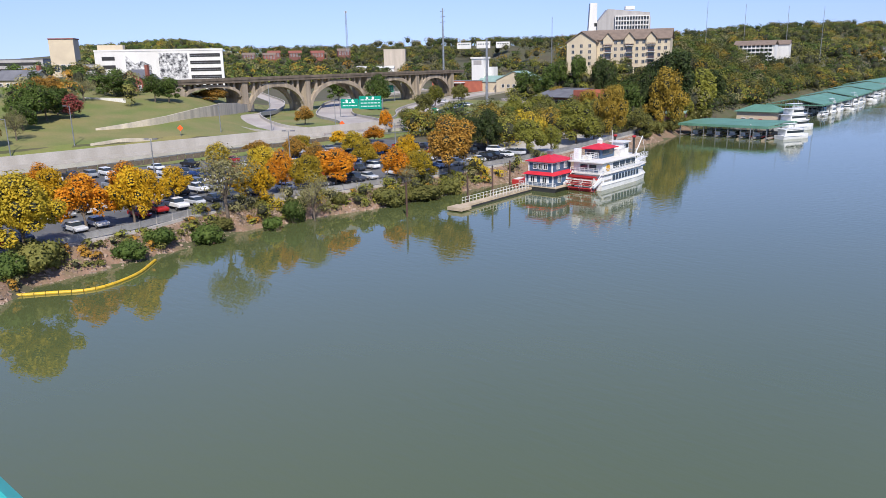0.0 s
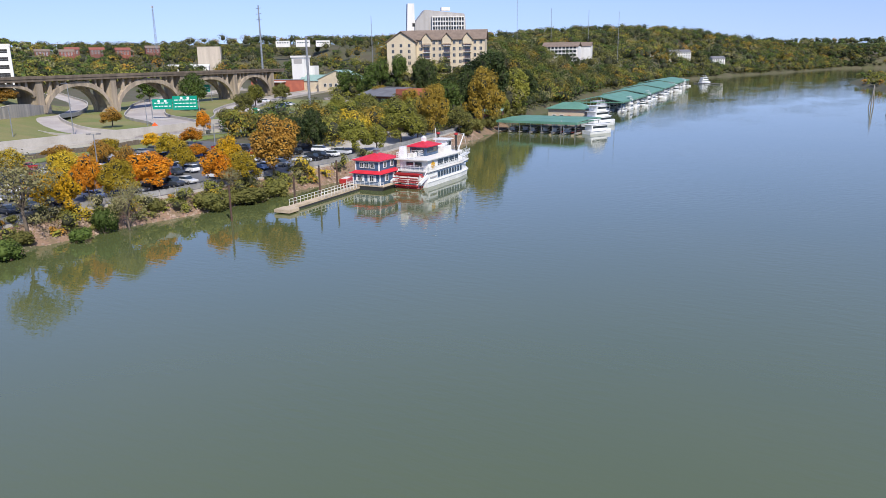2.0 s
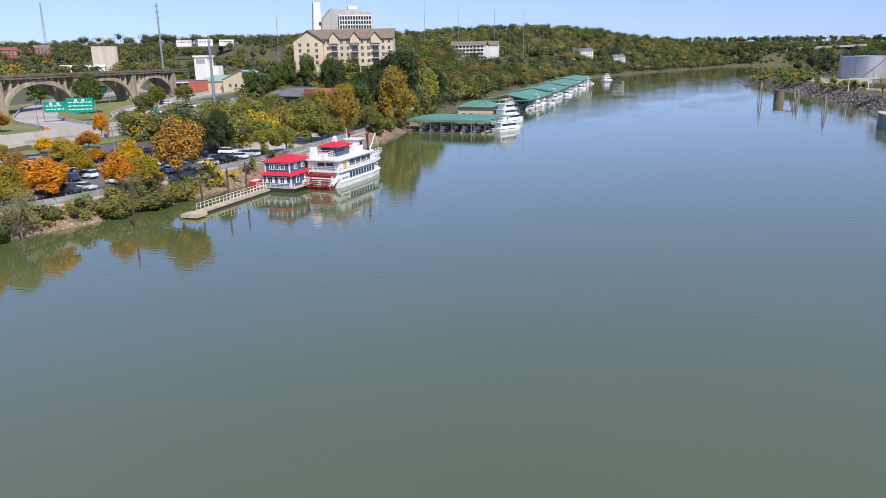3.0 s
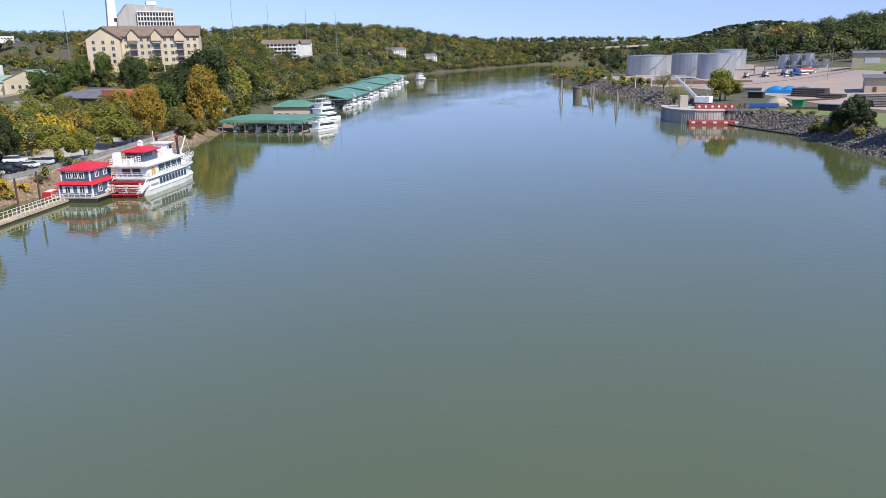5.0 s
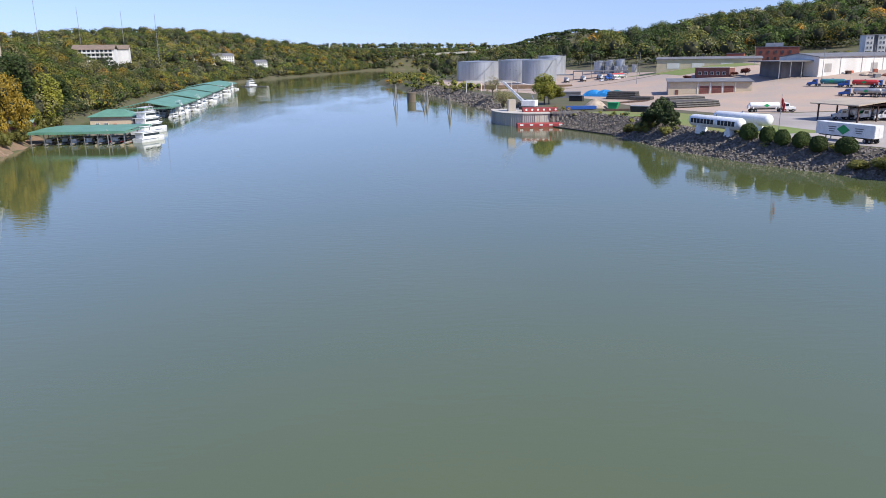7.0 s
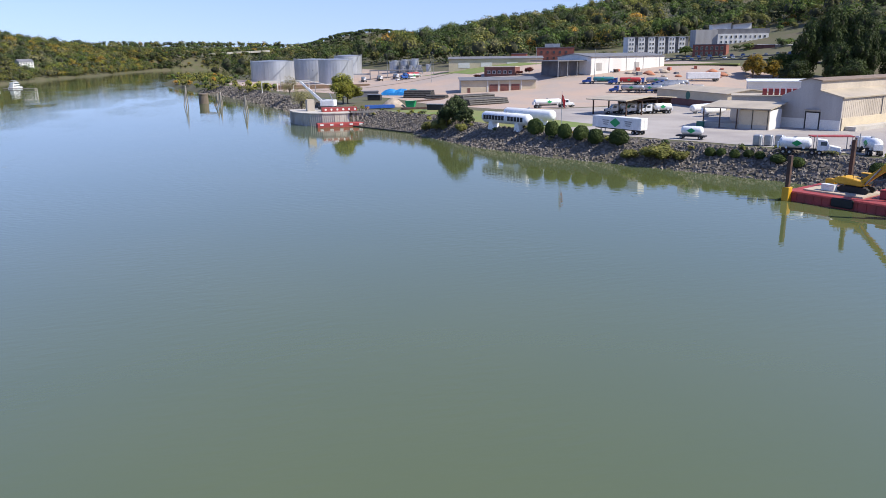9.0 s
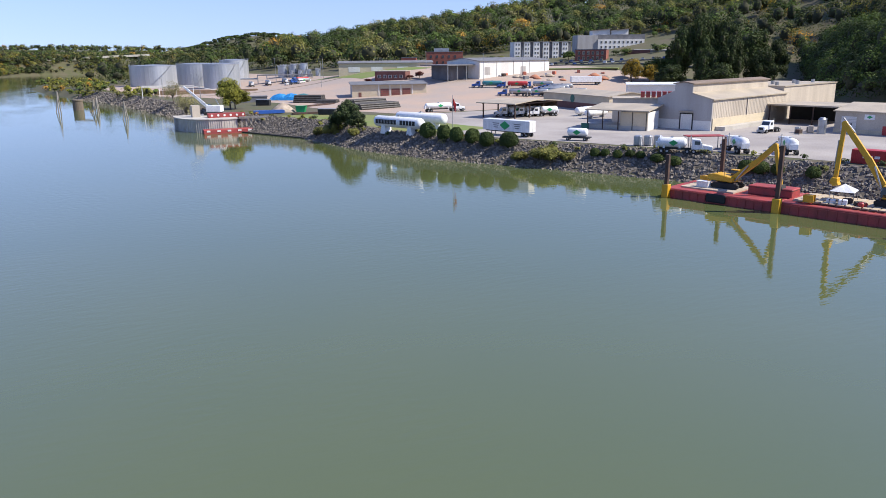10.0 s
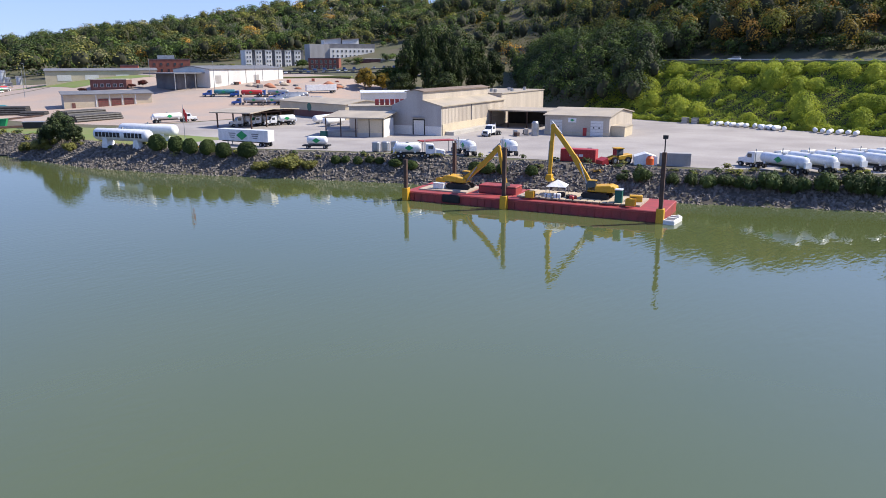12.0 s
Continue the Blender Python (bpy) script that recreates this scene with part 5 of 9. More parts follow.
# viaduct with open arches
def viaduct():
    a, c = Vector((-267.7, 148.1, 0)), Vector((-307.0, 369.7, 0))
    d = (c - a).normalized()
    total = (c - a).length
    b = thing("viaduct", a.x, a.y, 0, math.degrees(math.atan2(d.y, d.x)), "old weathered concrete arch viaduct", "viaduct")
    top = 20.6
    part("deck", Shape().box(0, -5.5, top - 1.5, total, 5.5, top - 0.5), M_DECK_CONCRETE, b)
    for side in (-5.7, 5.4):
        s = Shape().box(0, side, top - 0.5, total, side + 0.3, top + 0.4)
        part("railing", s, M_DECK_CONCRETE, b)
    cut = [2, 36, 76, 124, 171, 211]
    for i, x in enumerate(cut):
        g = ground_z(*(a + d * x).xy)
        part("pier", Shape().box(x - 1.6, -5.0, g - 1, x + 1.6, 5.0, top - 1.5).box(x - 2.1, -5.4, g - 1, x + 2.1, 5.4, g + 2.0), M_OLD_CONCRETE, b)
        if i == len(cut) - 1:
            break
        x0, x1 = x + 1.6, cut[i + 1] - 1.6
        mid, half = (x0 + x1) / 2, (x1 - x0) / 2
        spring = max(ground_z(*(a + d * mid).xy) + 1.0, 5.5)
        rise = top - 1.9 - spring
        for y in (-4.6, 2.8):
            o = []
            for k in range(15):
                t = math.pi * k / 14
                o.append((mid - math.cos(t) * half, spring + math.sin(t) * rise))
            inner = [(mid + (px - mid) * 0.94, spring - 0.6 + (pz - spring) * 0.89) for px, pz in o]
            rib = Shape()
            n = len(o)
            v = [(p[0], y, p[1]) for p in o] + [(p[0], y, p[1]) for p in inner] + [(p[0], y + 1.8, p[1]) for p in o] + [(p[0], y + 1.8, p[1]) for p in inner]
            f = []
            for k in range(n - 1):
                f += [(k, k + 1, n + k + 1, n + k), (2 * n + k + 1, 2 * n + k, 3 * n + k, 3 * n + k + 1), (k + 1, k, 2 * n + k, 2 * n + k + 1), (n + k, n + k + 1, 3 * n + k + 1, 3 * n + k)]
            part("arch_rib", rib.put(v, f), M_OLD_CONCRETE, b)
            for q in (0.12, 0.22, 0.33, 0.67, 0.78, 0.88):
                xx = x0 + (x1 - x0) * q
                zz = spring + rise * math.sqrt(max(0, 1 - ((xx - mid) / half) ** 2))
                if top - 1.5 - zz > 0.6:
                    part("spandrel_column", Shape().box(xx - 0.55, y + 0.2, zz - 0.5, xx + 0.55, y + 1.6, top - 1.5), M_OLD_CONCRETE, b)


viaduct()


# overhead road signs
def gantry(x, y, rz, boards, h, label):
    z = ground_z(x, y)
    g = thing("road_sign_gantry", x, y, z, rz, label, "road sign")
    w = boards[-1][1]
    for px in (boards[0][0] - 0.5, w + 0.5):
        part("post", Shape().tube((px, 0.4, -0.3), (px, 0.4, h + 1.5), 0.2, 0.16), M_STEEL, g)
    part("truss", Shape().beam((boards[0][0] - 0.5, 0.4, h + 0.6), (w + 0.5, 0.4, h + 0.6), 0.25).beam((boards[0][0] - 0.5, 0.4, h - 0.8), (w + 0.5, 0.4, h - 0.8), 0.25), M_STEEL, g)
    for x0, x1, z0, z1, lines in boards:
        p = part("sign_board", Shape().box(x0, 0, z0, x1, 0.15, z1), M_SIGN, g)
        s = Shape()
        rng = random.Random(int(x0 * 10) + 3)
        for k in range(lines):
            zc = z1 - 1.5 - k * (z1 - z0 - 1.4) / lines
            cx = x0 + 0.7
            while cx < x1 - 1.2:
                wd = rng.uniform(0.6, 1.5)
                s.box(cx, -0.03, zc - 0.16, min(cx + wd, x1 - 0.6), 0.0, zc + 0.16)
                cx += wd + 0.35
        part("lettering", s, M_WHITE_PAINT, p, "white bars of lettering")
        part("shield", Shape().lathe([(-0.03, 0.5), (0.0, 0.5)], "Y", 10, ((x0 + x1) / 2 - 1.2, 0, z1 - 0.75)).lathe([(-0.03, 0.5), (0.0, 0.5)], "Y", 10, ((x0 + x1) / 2 + 1.2, 0, z1 - 0.75)), M_WHITE_PAINT, p)


rz, w = between(-228, 203, -214, 214)
gantry(-229, 202, rz, ((0, 7.2, 3.6, 7.4, 2), (7.4, 16.5, 3.2, 8.4, 3)), 6.0, "overhead green road signs beside the ramp")
gantry(-300, 292, 38, ((0, 9, 5, 8.8, 2),), 7, "green road sign under the viaduct")
gantry(-192, 216, 35, ((0, 1.8, 2.2, 4.2, 1),), 3, "small green road sign by the car park")
for x, y in ((-193.5, 110), (-187, 165)):
    t = thing("work_sign", x, y, ground_z(x, y), 40, "orange diamond road work sign on a post", "road sign", "orange road signs")
    part("post", Shape().box(-0.05, 0, 0, 0.05, 0.1, 2.2), M_STEEL, t)
    part("sign_board", Shape().prism([(0, 1.4), (0.9, 2.3), (0, 3.2), (-0.9, 2.3)], -0.04, 0, "xz"), M_ORANGE, t)


# poles and masts
def lamp_pole(x, y, h, label, group, arm=2.0, rz=0, double=False):
    p = thing("street_lamp", x, y, max(ground_z(x, y), 0), rz, label, "street lamp", group)
    part("pole", Shape().tube((0, 0, -0.5), (0, 0, h), 0.16, 0.09, 8), M_STEEL, p)
    part("arm", Shape().beam((-arm if double else 0, 0, h - 0.1), (arm, 0, h), 0.08), M_STEEL, p)
    for s in ((1, -1) if double else (1,)):
        part("lamp_head", Shape().box(s * arm - 0.45, -0.2, h - 0.12, s * arm + 0.45, 0.2, h + 0.1), M_GREYROOF, p)


for x, y, h in ((-143.2, 74.6, 8.5), (-132.4, 101, 8.5), (-126, 128, 8.5), (-207, 179.5, 8.5), (-122, 160, 8)):
    lamp_pole(x, y, h, "grey lamp post in the car park", "car park lamps", 1.0, 30, True)
for x, y, h in ((-195.7, 65.9, 9.5), (-196.7, 81.7, 10), (-200.8, 146.5, 15.5), (-199.2, 126.6, 8.0)):
    lamp_pole(x, y, h, "dark slim lamp post beside the motorway", "motorway lamps", 1.6, 200)
for x, y, h in ((150, 395, 14), (180, 470, 14), (170, 540, 15), (88, 430, 12), (84, 395, 12), (70, 420, 10), (215, 330, 14), (240, 330, 14), (215, 392, 10)):
    lamp_pole(x, y, h, "tall pale lamp post in the yard", "yard lamps", 1.2, 220)
p = thing("steel_pole", -211.7, 276.8, 4.4, 0, "very tall pale steel pole behind trees", "pole")
part("pole", Shape().tube((0, 0, -0.5), (0, 0, 31), 0.75, 0.42, 12), M_STEEL, p)
part("cap", Shape().lathe([(30.8, 0.55), (31.6, 0.55), (31.8, 0.3)], "Z", 12), M_STEEL, p)


def lattice_mast(x, y, z, h, w, label, arms=False):
    t = 0.22 if w > 1 else 0.1
    m = thing("radio_mast", x, y, z, 20, label, "mast", "masts")
    s = Shape()
    for i in range(3):
        a = 2.094 * i
        s.beam((w * math.cos(a), w * math.sin(a), 0), (w * 0.35 * math.cos(a), w * 0.35 * math.sin(a), h), t)
    part("mast_frame", s, M_STEEL, m)
    s = Shape()
    n = 14
    for k in range(n):
        r0, r1 = w * (1 - 0.65 * k / n), w * (1 - 0.65 * (k + 1) / n)
        for i in range(3):
            a, c = 2.094 * i, 2.094 * (i + 1)
            s.beam((r0 * math.cos(a), r0 * math.sin(a), h * k / n), (r1 * math.cos(c), r1 * math.sin(c), h * (k + 1) / n), t * 0.6)
    part("bracing", s, M_STEEL, m)
    if arms:
        part("antenna", Shape().box(-1.3, -0.3, h - 2.5, -0.9, 0.3, h).box(0.9, -0.3, h - 2.5, 1.3, 0.3, h).box(-0.3, 0.9, h - 2.5, 0.3, 1.3, h), M_WHITE, m)


lattice_mast(-667.6, 603.5, 40, 46, 1.4, "grey telephone mast with aerials", True)
p = thing("power_pylon", -339, 394.3, 6, 0, "slim tall power line pole", "pylon")
part("pole", Shape().tube((0, 0, -0.5), (0, 0, 55), 0.8, 0.4, 10), M_STEEL, p)
for z in (46, 49.5, 53):
    part("crossarm", Shape().beam((-2.2, 0, z), (2.2, 0, z + 0.3), 0.25), M_STEEL, p)
for x, y, h in ((-222, 640, 45), (-262, 660, 55), (-190, 645, 42), (-165, 650, 40)):
    lattice_mast(x, y, 22, h, 0.3, "thin radio mast behind the trees")
lattice_mast(-300, 470, 20, 36, 0.35, "thin radio mast behind the trees")

# low buildings between the ramps and the bluff
rz, w = between(-192, 292, -161, 281)
b = thing("pavilion", -192, 292, 4.2, rz, "long dark-roofed pavilion with an orange end wall", "building")
block(b, "wall", 0, 0, -2, w, 16, 5.0, M_BROWNBRICK)
block(b, "end_wall", w - 8, -1.2, -2, w + 0.5, 16.5, 8.6, M_ORANGE_WALL)
part("roof", Shape().prism([(-3, 5.2), (8, 8.2), (18, 6.2), (18, 6.5), (8, 8.5), (-3, 5.5)], -1.5, w - 8.2, "yz"), M_GREYROOF, b)
part("roof_deck", Shape().box(-1, 9, 7.9, w - 9, 15, 8.7), M_GREYROOF, b)
part("glass_front", Shape().box(0.5, -0.12, 0.4, w - 8.5, -0.02, 4.2), M_GLASS, b)
part("railing", Shape().box(0, -1.6, 3.9, w, -1.5, 4.0).box(0, -1.6, 3.2, w, -1.5, 3.27), M_STEEL, b)
rz, w = between(-318, 424, -292, 437)
b = house("green_roof_house", -298, 400, 6.5, 8, 26, 18, 7, 5.5, M_CREAM, M_PALEGREEN, "cream hall with a pale green gabled roof", "building", along="y")
windows(b, "x", 3, 23, 1.5, 5, 5, 1, 1.8, 2.0, 0, -1)
part("side_roof", Shape().gable(-16, 4, 0, 18, 6, 3.5, 0.6, 0.25, "x"), M_PALEGREEN, b)
part("side_wall", Shape().prism([(4, -2), (18, -2), (18, 6), (11, 9.4), (4, 6)], -16, 0, "yz"), M_CREAM, b)
part("porch_roof", Shape().gable(22, -6, 34, 8, 5.5, 3.2, 0.6, 0.25, "y"), M_PALEGREEN, b)
part("porch_wall", Shape().prism([(22, -2), (34, -2), (34, 5.5), (28, 8.6), (22, 5.5)], -6, 6, "xz"), M_CREAM, b)
b = house("brick_pavilion", -348, 392, 5.5, 12, 38, 14, 7.5, 0, M_ORANGE_WALL, M_GREYROOF, "red brick pavilion with a white canopy", "building", kind="flat")
part("canopy", Shape().box(6, -6, 6.2, 26, 0, 6.8), M_WHITE, b)
part("glass_front", Shape().box(8, -0.1, 0.5, 18, -0.02, 5.8), M_GLASS, b)
for x in (7, 13, 19, 25):
    part("column", Shape().tube((x, -5.5, -1), (x, -5.5, 6.2), 0.35), M_WHITE, b)
t = thing("white_tower", -322, 404, 5.5, 12, "white square tower with a flat cap", "tower")
block(t, "wall", 0, 0, -1, 9, 9, 22, M_WHITE)
block(t, "cap", -0.6, -0.6, 22, 9.6, 9.6, 23.2, M_WHITE)
part("louvre", Shape().box(1.5, -0.08, 18, 7.5, -0.02, 21), M_GREYWALL, t)
block(t, "side_block", 9, 3, -1, 15, 10, 16.5, M_WHITE)
b = house("stone_theatre", -604, 600, 14, 40, 24, 18, 27, 0, M_TAN, M_TAN, "windowless tan block on the hill", "building", kind="flat")
b = house("white_sheds", -602, 556, 16, 40, 40, 12, 5, 2, M_WHITE, M_WHITE, "low white shed roofs on the hill", "building")
for i in range(8):
    b = house("terrace_block", -868 + i * 21, 556 + (i % 3) * 16 + i * 9, 32 + ((i * 7) % 5), 55, 16, 11, 6.5, 2.5, M_BROWNBRICK if i % 3 else M_BRICK, M_SHINGLE if i % 2 else M_BRICK, "red brick terrace block on the hill", "house", "hill terraces")
    windows(b, "x", 1, 15, 1, 6, 4, 2, 1.4, 1.5, 0, -1)
for i in range(3):
    b = house("far_white_block", -650 + i * 22, 785 + i * 14, 46, 35, 18, 12, 4.5 + 1 * (i % 2), 0, M_WHITE, M_WHITE, "far white building on the skyline", "building", "skyline blocks", kind="flat")
    windows(b, "x", 1, 17, 0.5, 4.2, 5, 1, 2, 1.4, 0, -1)
b = house("green_dome_hall", -262, 420, 24, 20, 34, 16, 9, 4, M_CREAM, M_PALEGREEN, "hall with a pale green hipped roof", "building", kind="hip")
windows(b, "x", 1, 33, 1, 8, 8, 2, 1.6, 1.8, 0, -1)


# ---- vehicles ----
CAR_PAINT = [paint("car_paint", c, 0.25) for c in ((0.75, 0.75, 0.75), (0.02, 0.02, 0.022), (0.30, 0.31, 0.32), (0.12, 0.13, 0.14), (0.35, 0.02, 0.02), (0.03, 0.07, 0.22), (0.55, 0.56, 0.57), (0.05, 0.06, 0.08))]
CAR_WORD = ["white", "black", "silver grey", "dark grey", "red", "blue", "pale silver", "charcoal"]
WHEEL = Shape().lathe([(-0.11, 0.22), (-0.11, 0.33), (0.11, 0.33), (0.11, 0.22)], "Y", 12).mesh("wheel", M_BLACK)
RIM = Shape().lathe([(-0.12, 0.2), (0.12, 0.2)], "Y", 10).mesh("rim", M_STEEL)
CAR_SHAPE = {
    "car": ([(-2.25, 0.35), (2.2, 0.35), (2.3, 0.65), (2.15, 0.82), (1.05, 0.95), (-1.55, 1.0), (-2.2, 0.95), (-2.3, 0.6)], [(1.05, 0.94), (0.35, 1.42), (-1.0, 1.45), (-1.75, 0.98)], 0.88, 1.4),
    "suv": ([(-2.3, 0.4), (2.25, 0.4), (2.35, 0.75), (2.2, 1.0), (1.15, 1.1), (-2.25, 1.15), (-2.35, 0.7)], [(1.15, 1.08), (0.55, 1.68), (-1.9, 1.72), (-2.25, 1.12)], 0.93, 1.42),
    "pickup": ([(-2.8, 0.5), (2.65, 0.5), (2.75, 0.85), (2.6, 1.1), (1.4, 1.2), (-2.75, 1.2), (-2.8, 0.8)], [(1.35, 1.18), (0.85, 1.8), (-0.55, 1.82), (-0.8, 1.18)], 0.97, 1.75),
}


def car_proto(kind, paint_index):
    body, cabin, half, axle = CAR_SHAPE[kind]
    c = new(kind)
    part("body", Shape().prism(body, -half, half, "xz"), CAR_PAINT[paint_index], c, bevel=0.07)
    w = half * 0.86
    part("glass", Shape().prism(cabin, -w, w, "xz"), M_GLASS, c, bevel=0.05)
    top = [p for p in cabin if p[1] > 1.3]
    part("roof", Shape().prism([(top[0][0] + 0.02, top[0][1] - 0.06), (top[0][0] - 0.05, top[0][1] + 0.03), (top[1][0] + 0.05, top[1][1] + 0.03), (top[1][0] - 0.02, top[1][1] - 0.06)], -w + 0.03, w - 0.03, "xz"), CAR_PAINT[paint_index], c)
    if kind == "pickup":
        part("bed", Shape().box(-2.65, -0.8, 1.15, -0.9, 0.8, 1.23), M_DARK, c)
    for x in (-axle, axle):
        for y in (-half + 0.08, half - 0.08):
            wh = part("wheel", WHEEL, None, c)
            wh.matrix_basis = pose(x, y, 0.33)
            part("rim", RIM, None, wh)
    for y in (-half + 0.1, half - 0.45):
        part("headlight", Shape().box(2.12, y, 0.66, 2.3 if kind != "pickup" else 2.7, y + 0.35, 0.8), M_WHITE_PAINT, c)
    return c


CARS = {}


def park(kind, colour, x, y, rz, place, group):
    if (kind, colour) not in CARS:
        CARS[(kind, colour)] = car_proto(kind, colour)
    word = {"car": "saloon car", "suv": "estate car", "pickup": "pickup truck"}[kind]
    tagged(copy_thing(CARS[(kind, colour)], pose(x, y, ground_z(x, y) + 0.09, 0, 0, rz)), f"{CAR_WORD[colour]} {word} parked {place}", "car" if kind != "pickup" else "pickup truck", group)


rng = random.Random(11)
for row, (inland, turn) in enumerate(((12.5, 75), (24, 255), (30, 75), (42, 255), (48, 75), (60, 255))):
    for i in range(33):
        y = 32 + i * 3.6
        if rng.random() < 0.2:
            continue
        kind = rng.choice(("car", "car", "suv", "suv", "pickup"))
        colour = rng.choice((0, 0, 0, 1, 1, 2, 3, 4, 5, 6, 7, 1))
        park(kind, colour, float(left_shore(y)) - inland + rng.uniform(-0.3, 0.3), y, (turn - 75) + rng.uniform(-3, 3) + (0 if rng.random() < 0.8 else 180), "in the riverside car park", "riverside parked cars")
for i in range(9):
    park(rng.choice(("car", "suv")), rng.choice((0, 1, 2, 5, 3)), -206 - i * 3.2, 238 + i * 6.2, 30 + rng.uniform(-3, 3), "in the upper car park", "upper parked cars")
for x, y, rz, c in ((-112, 150, 15, 0), (-118, 152, 15, 1), (-125, 150, 20, 6), (-190, 240, 60, 5), (-186, 232, 60, 7), (-258, 300, 10, 0)):
    park("suv", c, x, y, rz, "near the landing", "landing parked cars")
park("suv", 0, 288.0, 98.5, 95, "on the hill road", "hill road cars")
for i in range(12):
    park(rng.choice(("car", "suv", "pickup")), rng.choice((0, 1, 3, 5)), 243 + i * 3.2, 362 + i * 1.3, 110, "beside the white warehouse", "warehouse cars")
for i in range(16):
    park(rng.choice(("car", "suv")), rng.choice((0, 1, 3, 5, 2)), 282 + i * 3.3, 387 - i * 3.2 + (4 if i % 5 == 0 else 0), 45 + rng.uniform(-6, 6), "along the town street", "town street cars")
for i in range(12):
    park(rng.choice(("car", "suv")), rng.choice((0, 1, 3, 5, 2)), 312 + i * 4.0, 386 - i * 5.0, 40, "in the parking by the shops", "shop cars")
for x, y in ((151, 455), (158, 450)):
    park("pickup", 0, x, y, 30, "near the lawn", "terminal cars")


def wheels(parent, xs, half, r=0.5, dual=0.28):
    me = Shape().lathe([(-dual, r * 0.55), (-dual, r), (dual, r), (dual, r * 0.55)], "Y", 12).mesh("wheel", M_BLACK)
    rim = Shape().lathe([(-dual - 0.01, r * 0.5), (dual + 0.01, r * 0.5)], "Y", 10).mesh("rim", M_STEEL)
    for x in xs:
        for y in (-half, half):
            w = part("wheel", me, None, parent)
            w.matrix_basis = pose(x, y, r)
            part("rim", rim, None, w)


def cab(parent, x, material):
    """A lorry's cab whose back is at x, looking along x."""
    c = part("cab", Shape().prism([(x, 0.9), (x + 2.1, 0.9), (x + 2.3, 1.9), (x + 1.7, 3.0), (x, 3.15)], -1.15, 1.15, "xz"), material, parent, bevel=0.08)
    part("bonnet", Shape().prism([(x + 2.0, 0.7), (x + 4.2, 0.7), (x + 4.25, 1.6), (x + 2.1, 2.0)], -0.95, 0.95, "xz"), material, c, bevel=0.1)
    part("windscreen", Shape().prism([(x + 2.24, 2.0), (x + 2.31, 2.0), (x + 1.80, 2.85), (x + 1.73, 2.85)], -1.0, 1.0, "xz"), M_GLASS, c)
    part("side_glass", Shape().box(x + 0.6, -1.18, 1.95, x + 1.7, 1.18, 2.7), M_GLASS, c)
    part("bumper", Shape().box(x + 4.1, -1.1, 0.4, x + 4.4, 1.1, 0.85), M_STEEL, c)
    part("grille", Shape().box(x + 4.22, -0.6, 0.9, x + 4.27, 0.6, 1.5), M_DARK, c)
    part("exhaust", Shape().tube((x - 0.15, 0.9, 1.0), (x - 0.15, 0.9, 3.7), 0.09), M_STEEL, c)


def tank_body(parent, x0, x1, r, z, material, label="", emblem=None):
    t = part("tank", Shape().lathe([(x0, r * 0.45), (x0 + r * 0.22, r * 0.86), (x0 + r * 0.6, r), (x1 - r * 0.6, r), (x1 - r * 0.22, r * 0.86), (x1, r * 0.45)], "X", 24, (0, 0, z)), material, parent, label, smooth=True)
    if emblem is not None:
        for side in (-1, 1):
            y = side * (r + 0.03)
            part("emblem", Shape().prism([(emblem - 1.0, z), (emblem, z - 0.62), (emblem + 1.0, z), (emblem, z + 0.62)], y - 0.02, y + 0.02, "xz"), M_GREEN, t, "plain green diamond")
    return t


def tanker_proto(body=M_WHITE_PAINT, cabm=M_WHITE_PAINT, length=10.5, r=1.05):
    t = new("tank_truck")
    tank_body(t, -length, 0.0, r, 2.25, body, "", -length * 0.45)
    part("chassis", Shape().box(-length + 0.4, -0.45, 0.85, 5.2, -0.2, 1.15).box(-length + 0.4, 0.2, 0.85, 5.2, 0.45, 1.15), M_DARK, t)
    part("saddle", Shape().box(-length + 1.2, -0.9, 1.1, -length + 1.6, 0.9, 1.7).box(-1.6, -0.9, 1.1, -1.2, 0.9, 1.7), M_WHITE_PAINT, t)
    part("manhole", Shape().tube((-length / 2, 0, 3.2), (-length / 2, 0, 3.5), 0.35), M_STEEL, t)
    part("rear_box", Shape().box(-length - 0.3, -0.8, 1.2, -length + 0.1, 0.8, 2.3), M_WHITE_PAINT, t)
    cab(t, 1.0, cabm)
    wheels(t, (-length + 0.9, -length + 2.1, 0.2, 1.5, 4.3), 0.95)
    return t


TANKER = tanker_proto()
TANKER_SHORT = tanker_proto(M_WHITE_PAINT, M_WHITE_PAINT, 6.0, 1.1)
TANKER_STEEL = tanker_proto(M_STEEL, M_BLUE, 10.0, 1.05)
TANKER_RED = tanker_proto(M_RED, M_BLUE, 10.0, 1.05)
TANKER_GREEN = tanker_proto(M_TEALTARP, M_BLUE, 10.0, 1.05)


def put_truck(proto, x, y, rz, label, group):
    tagged(copy_thing(proto, pose(x, y, ground_z(x, y) + 0.07, 0, 0, rz)), label, "tank truck", group)


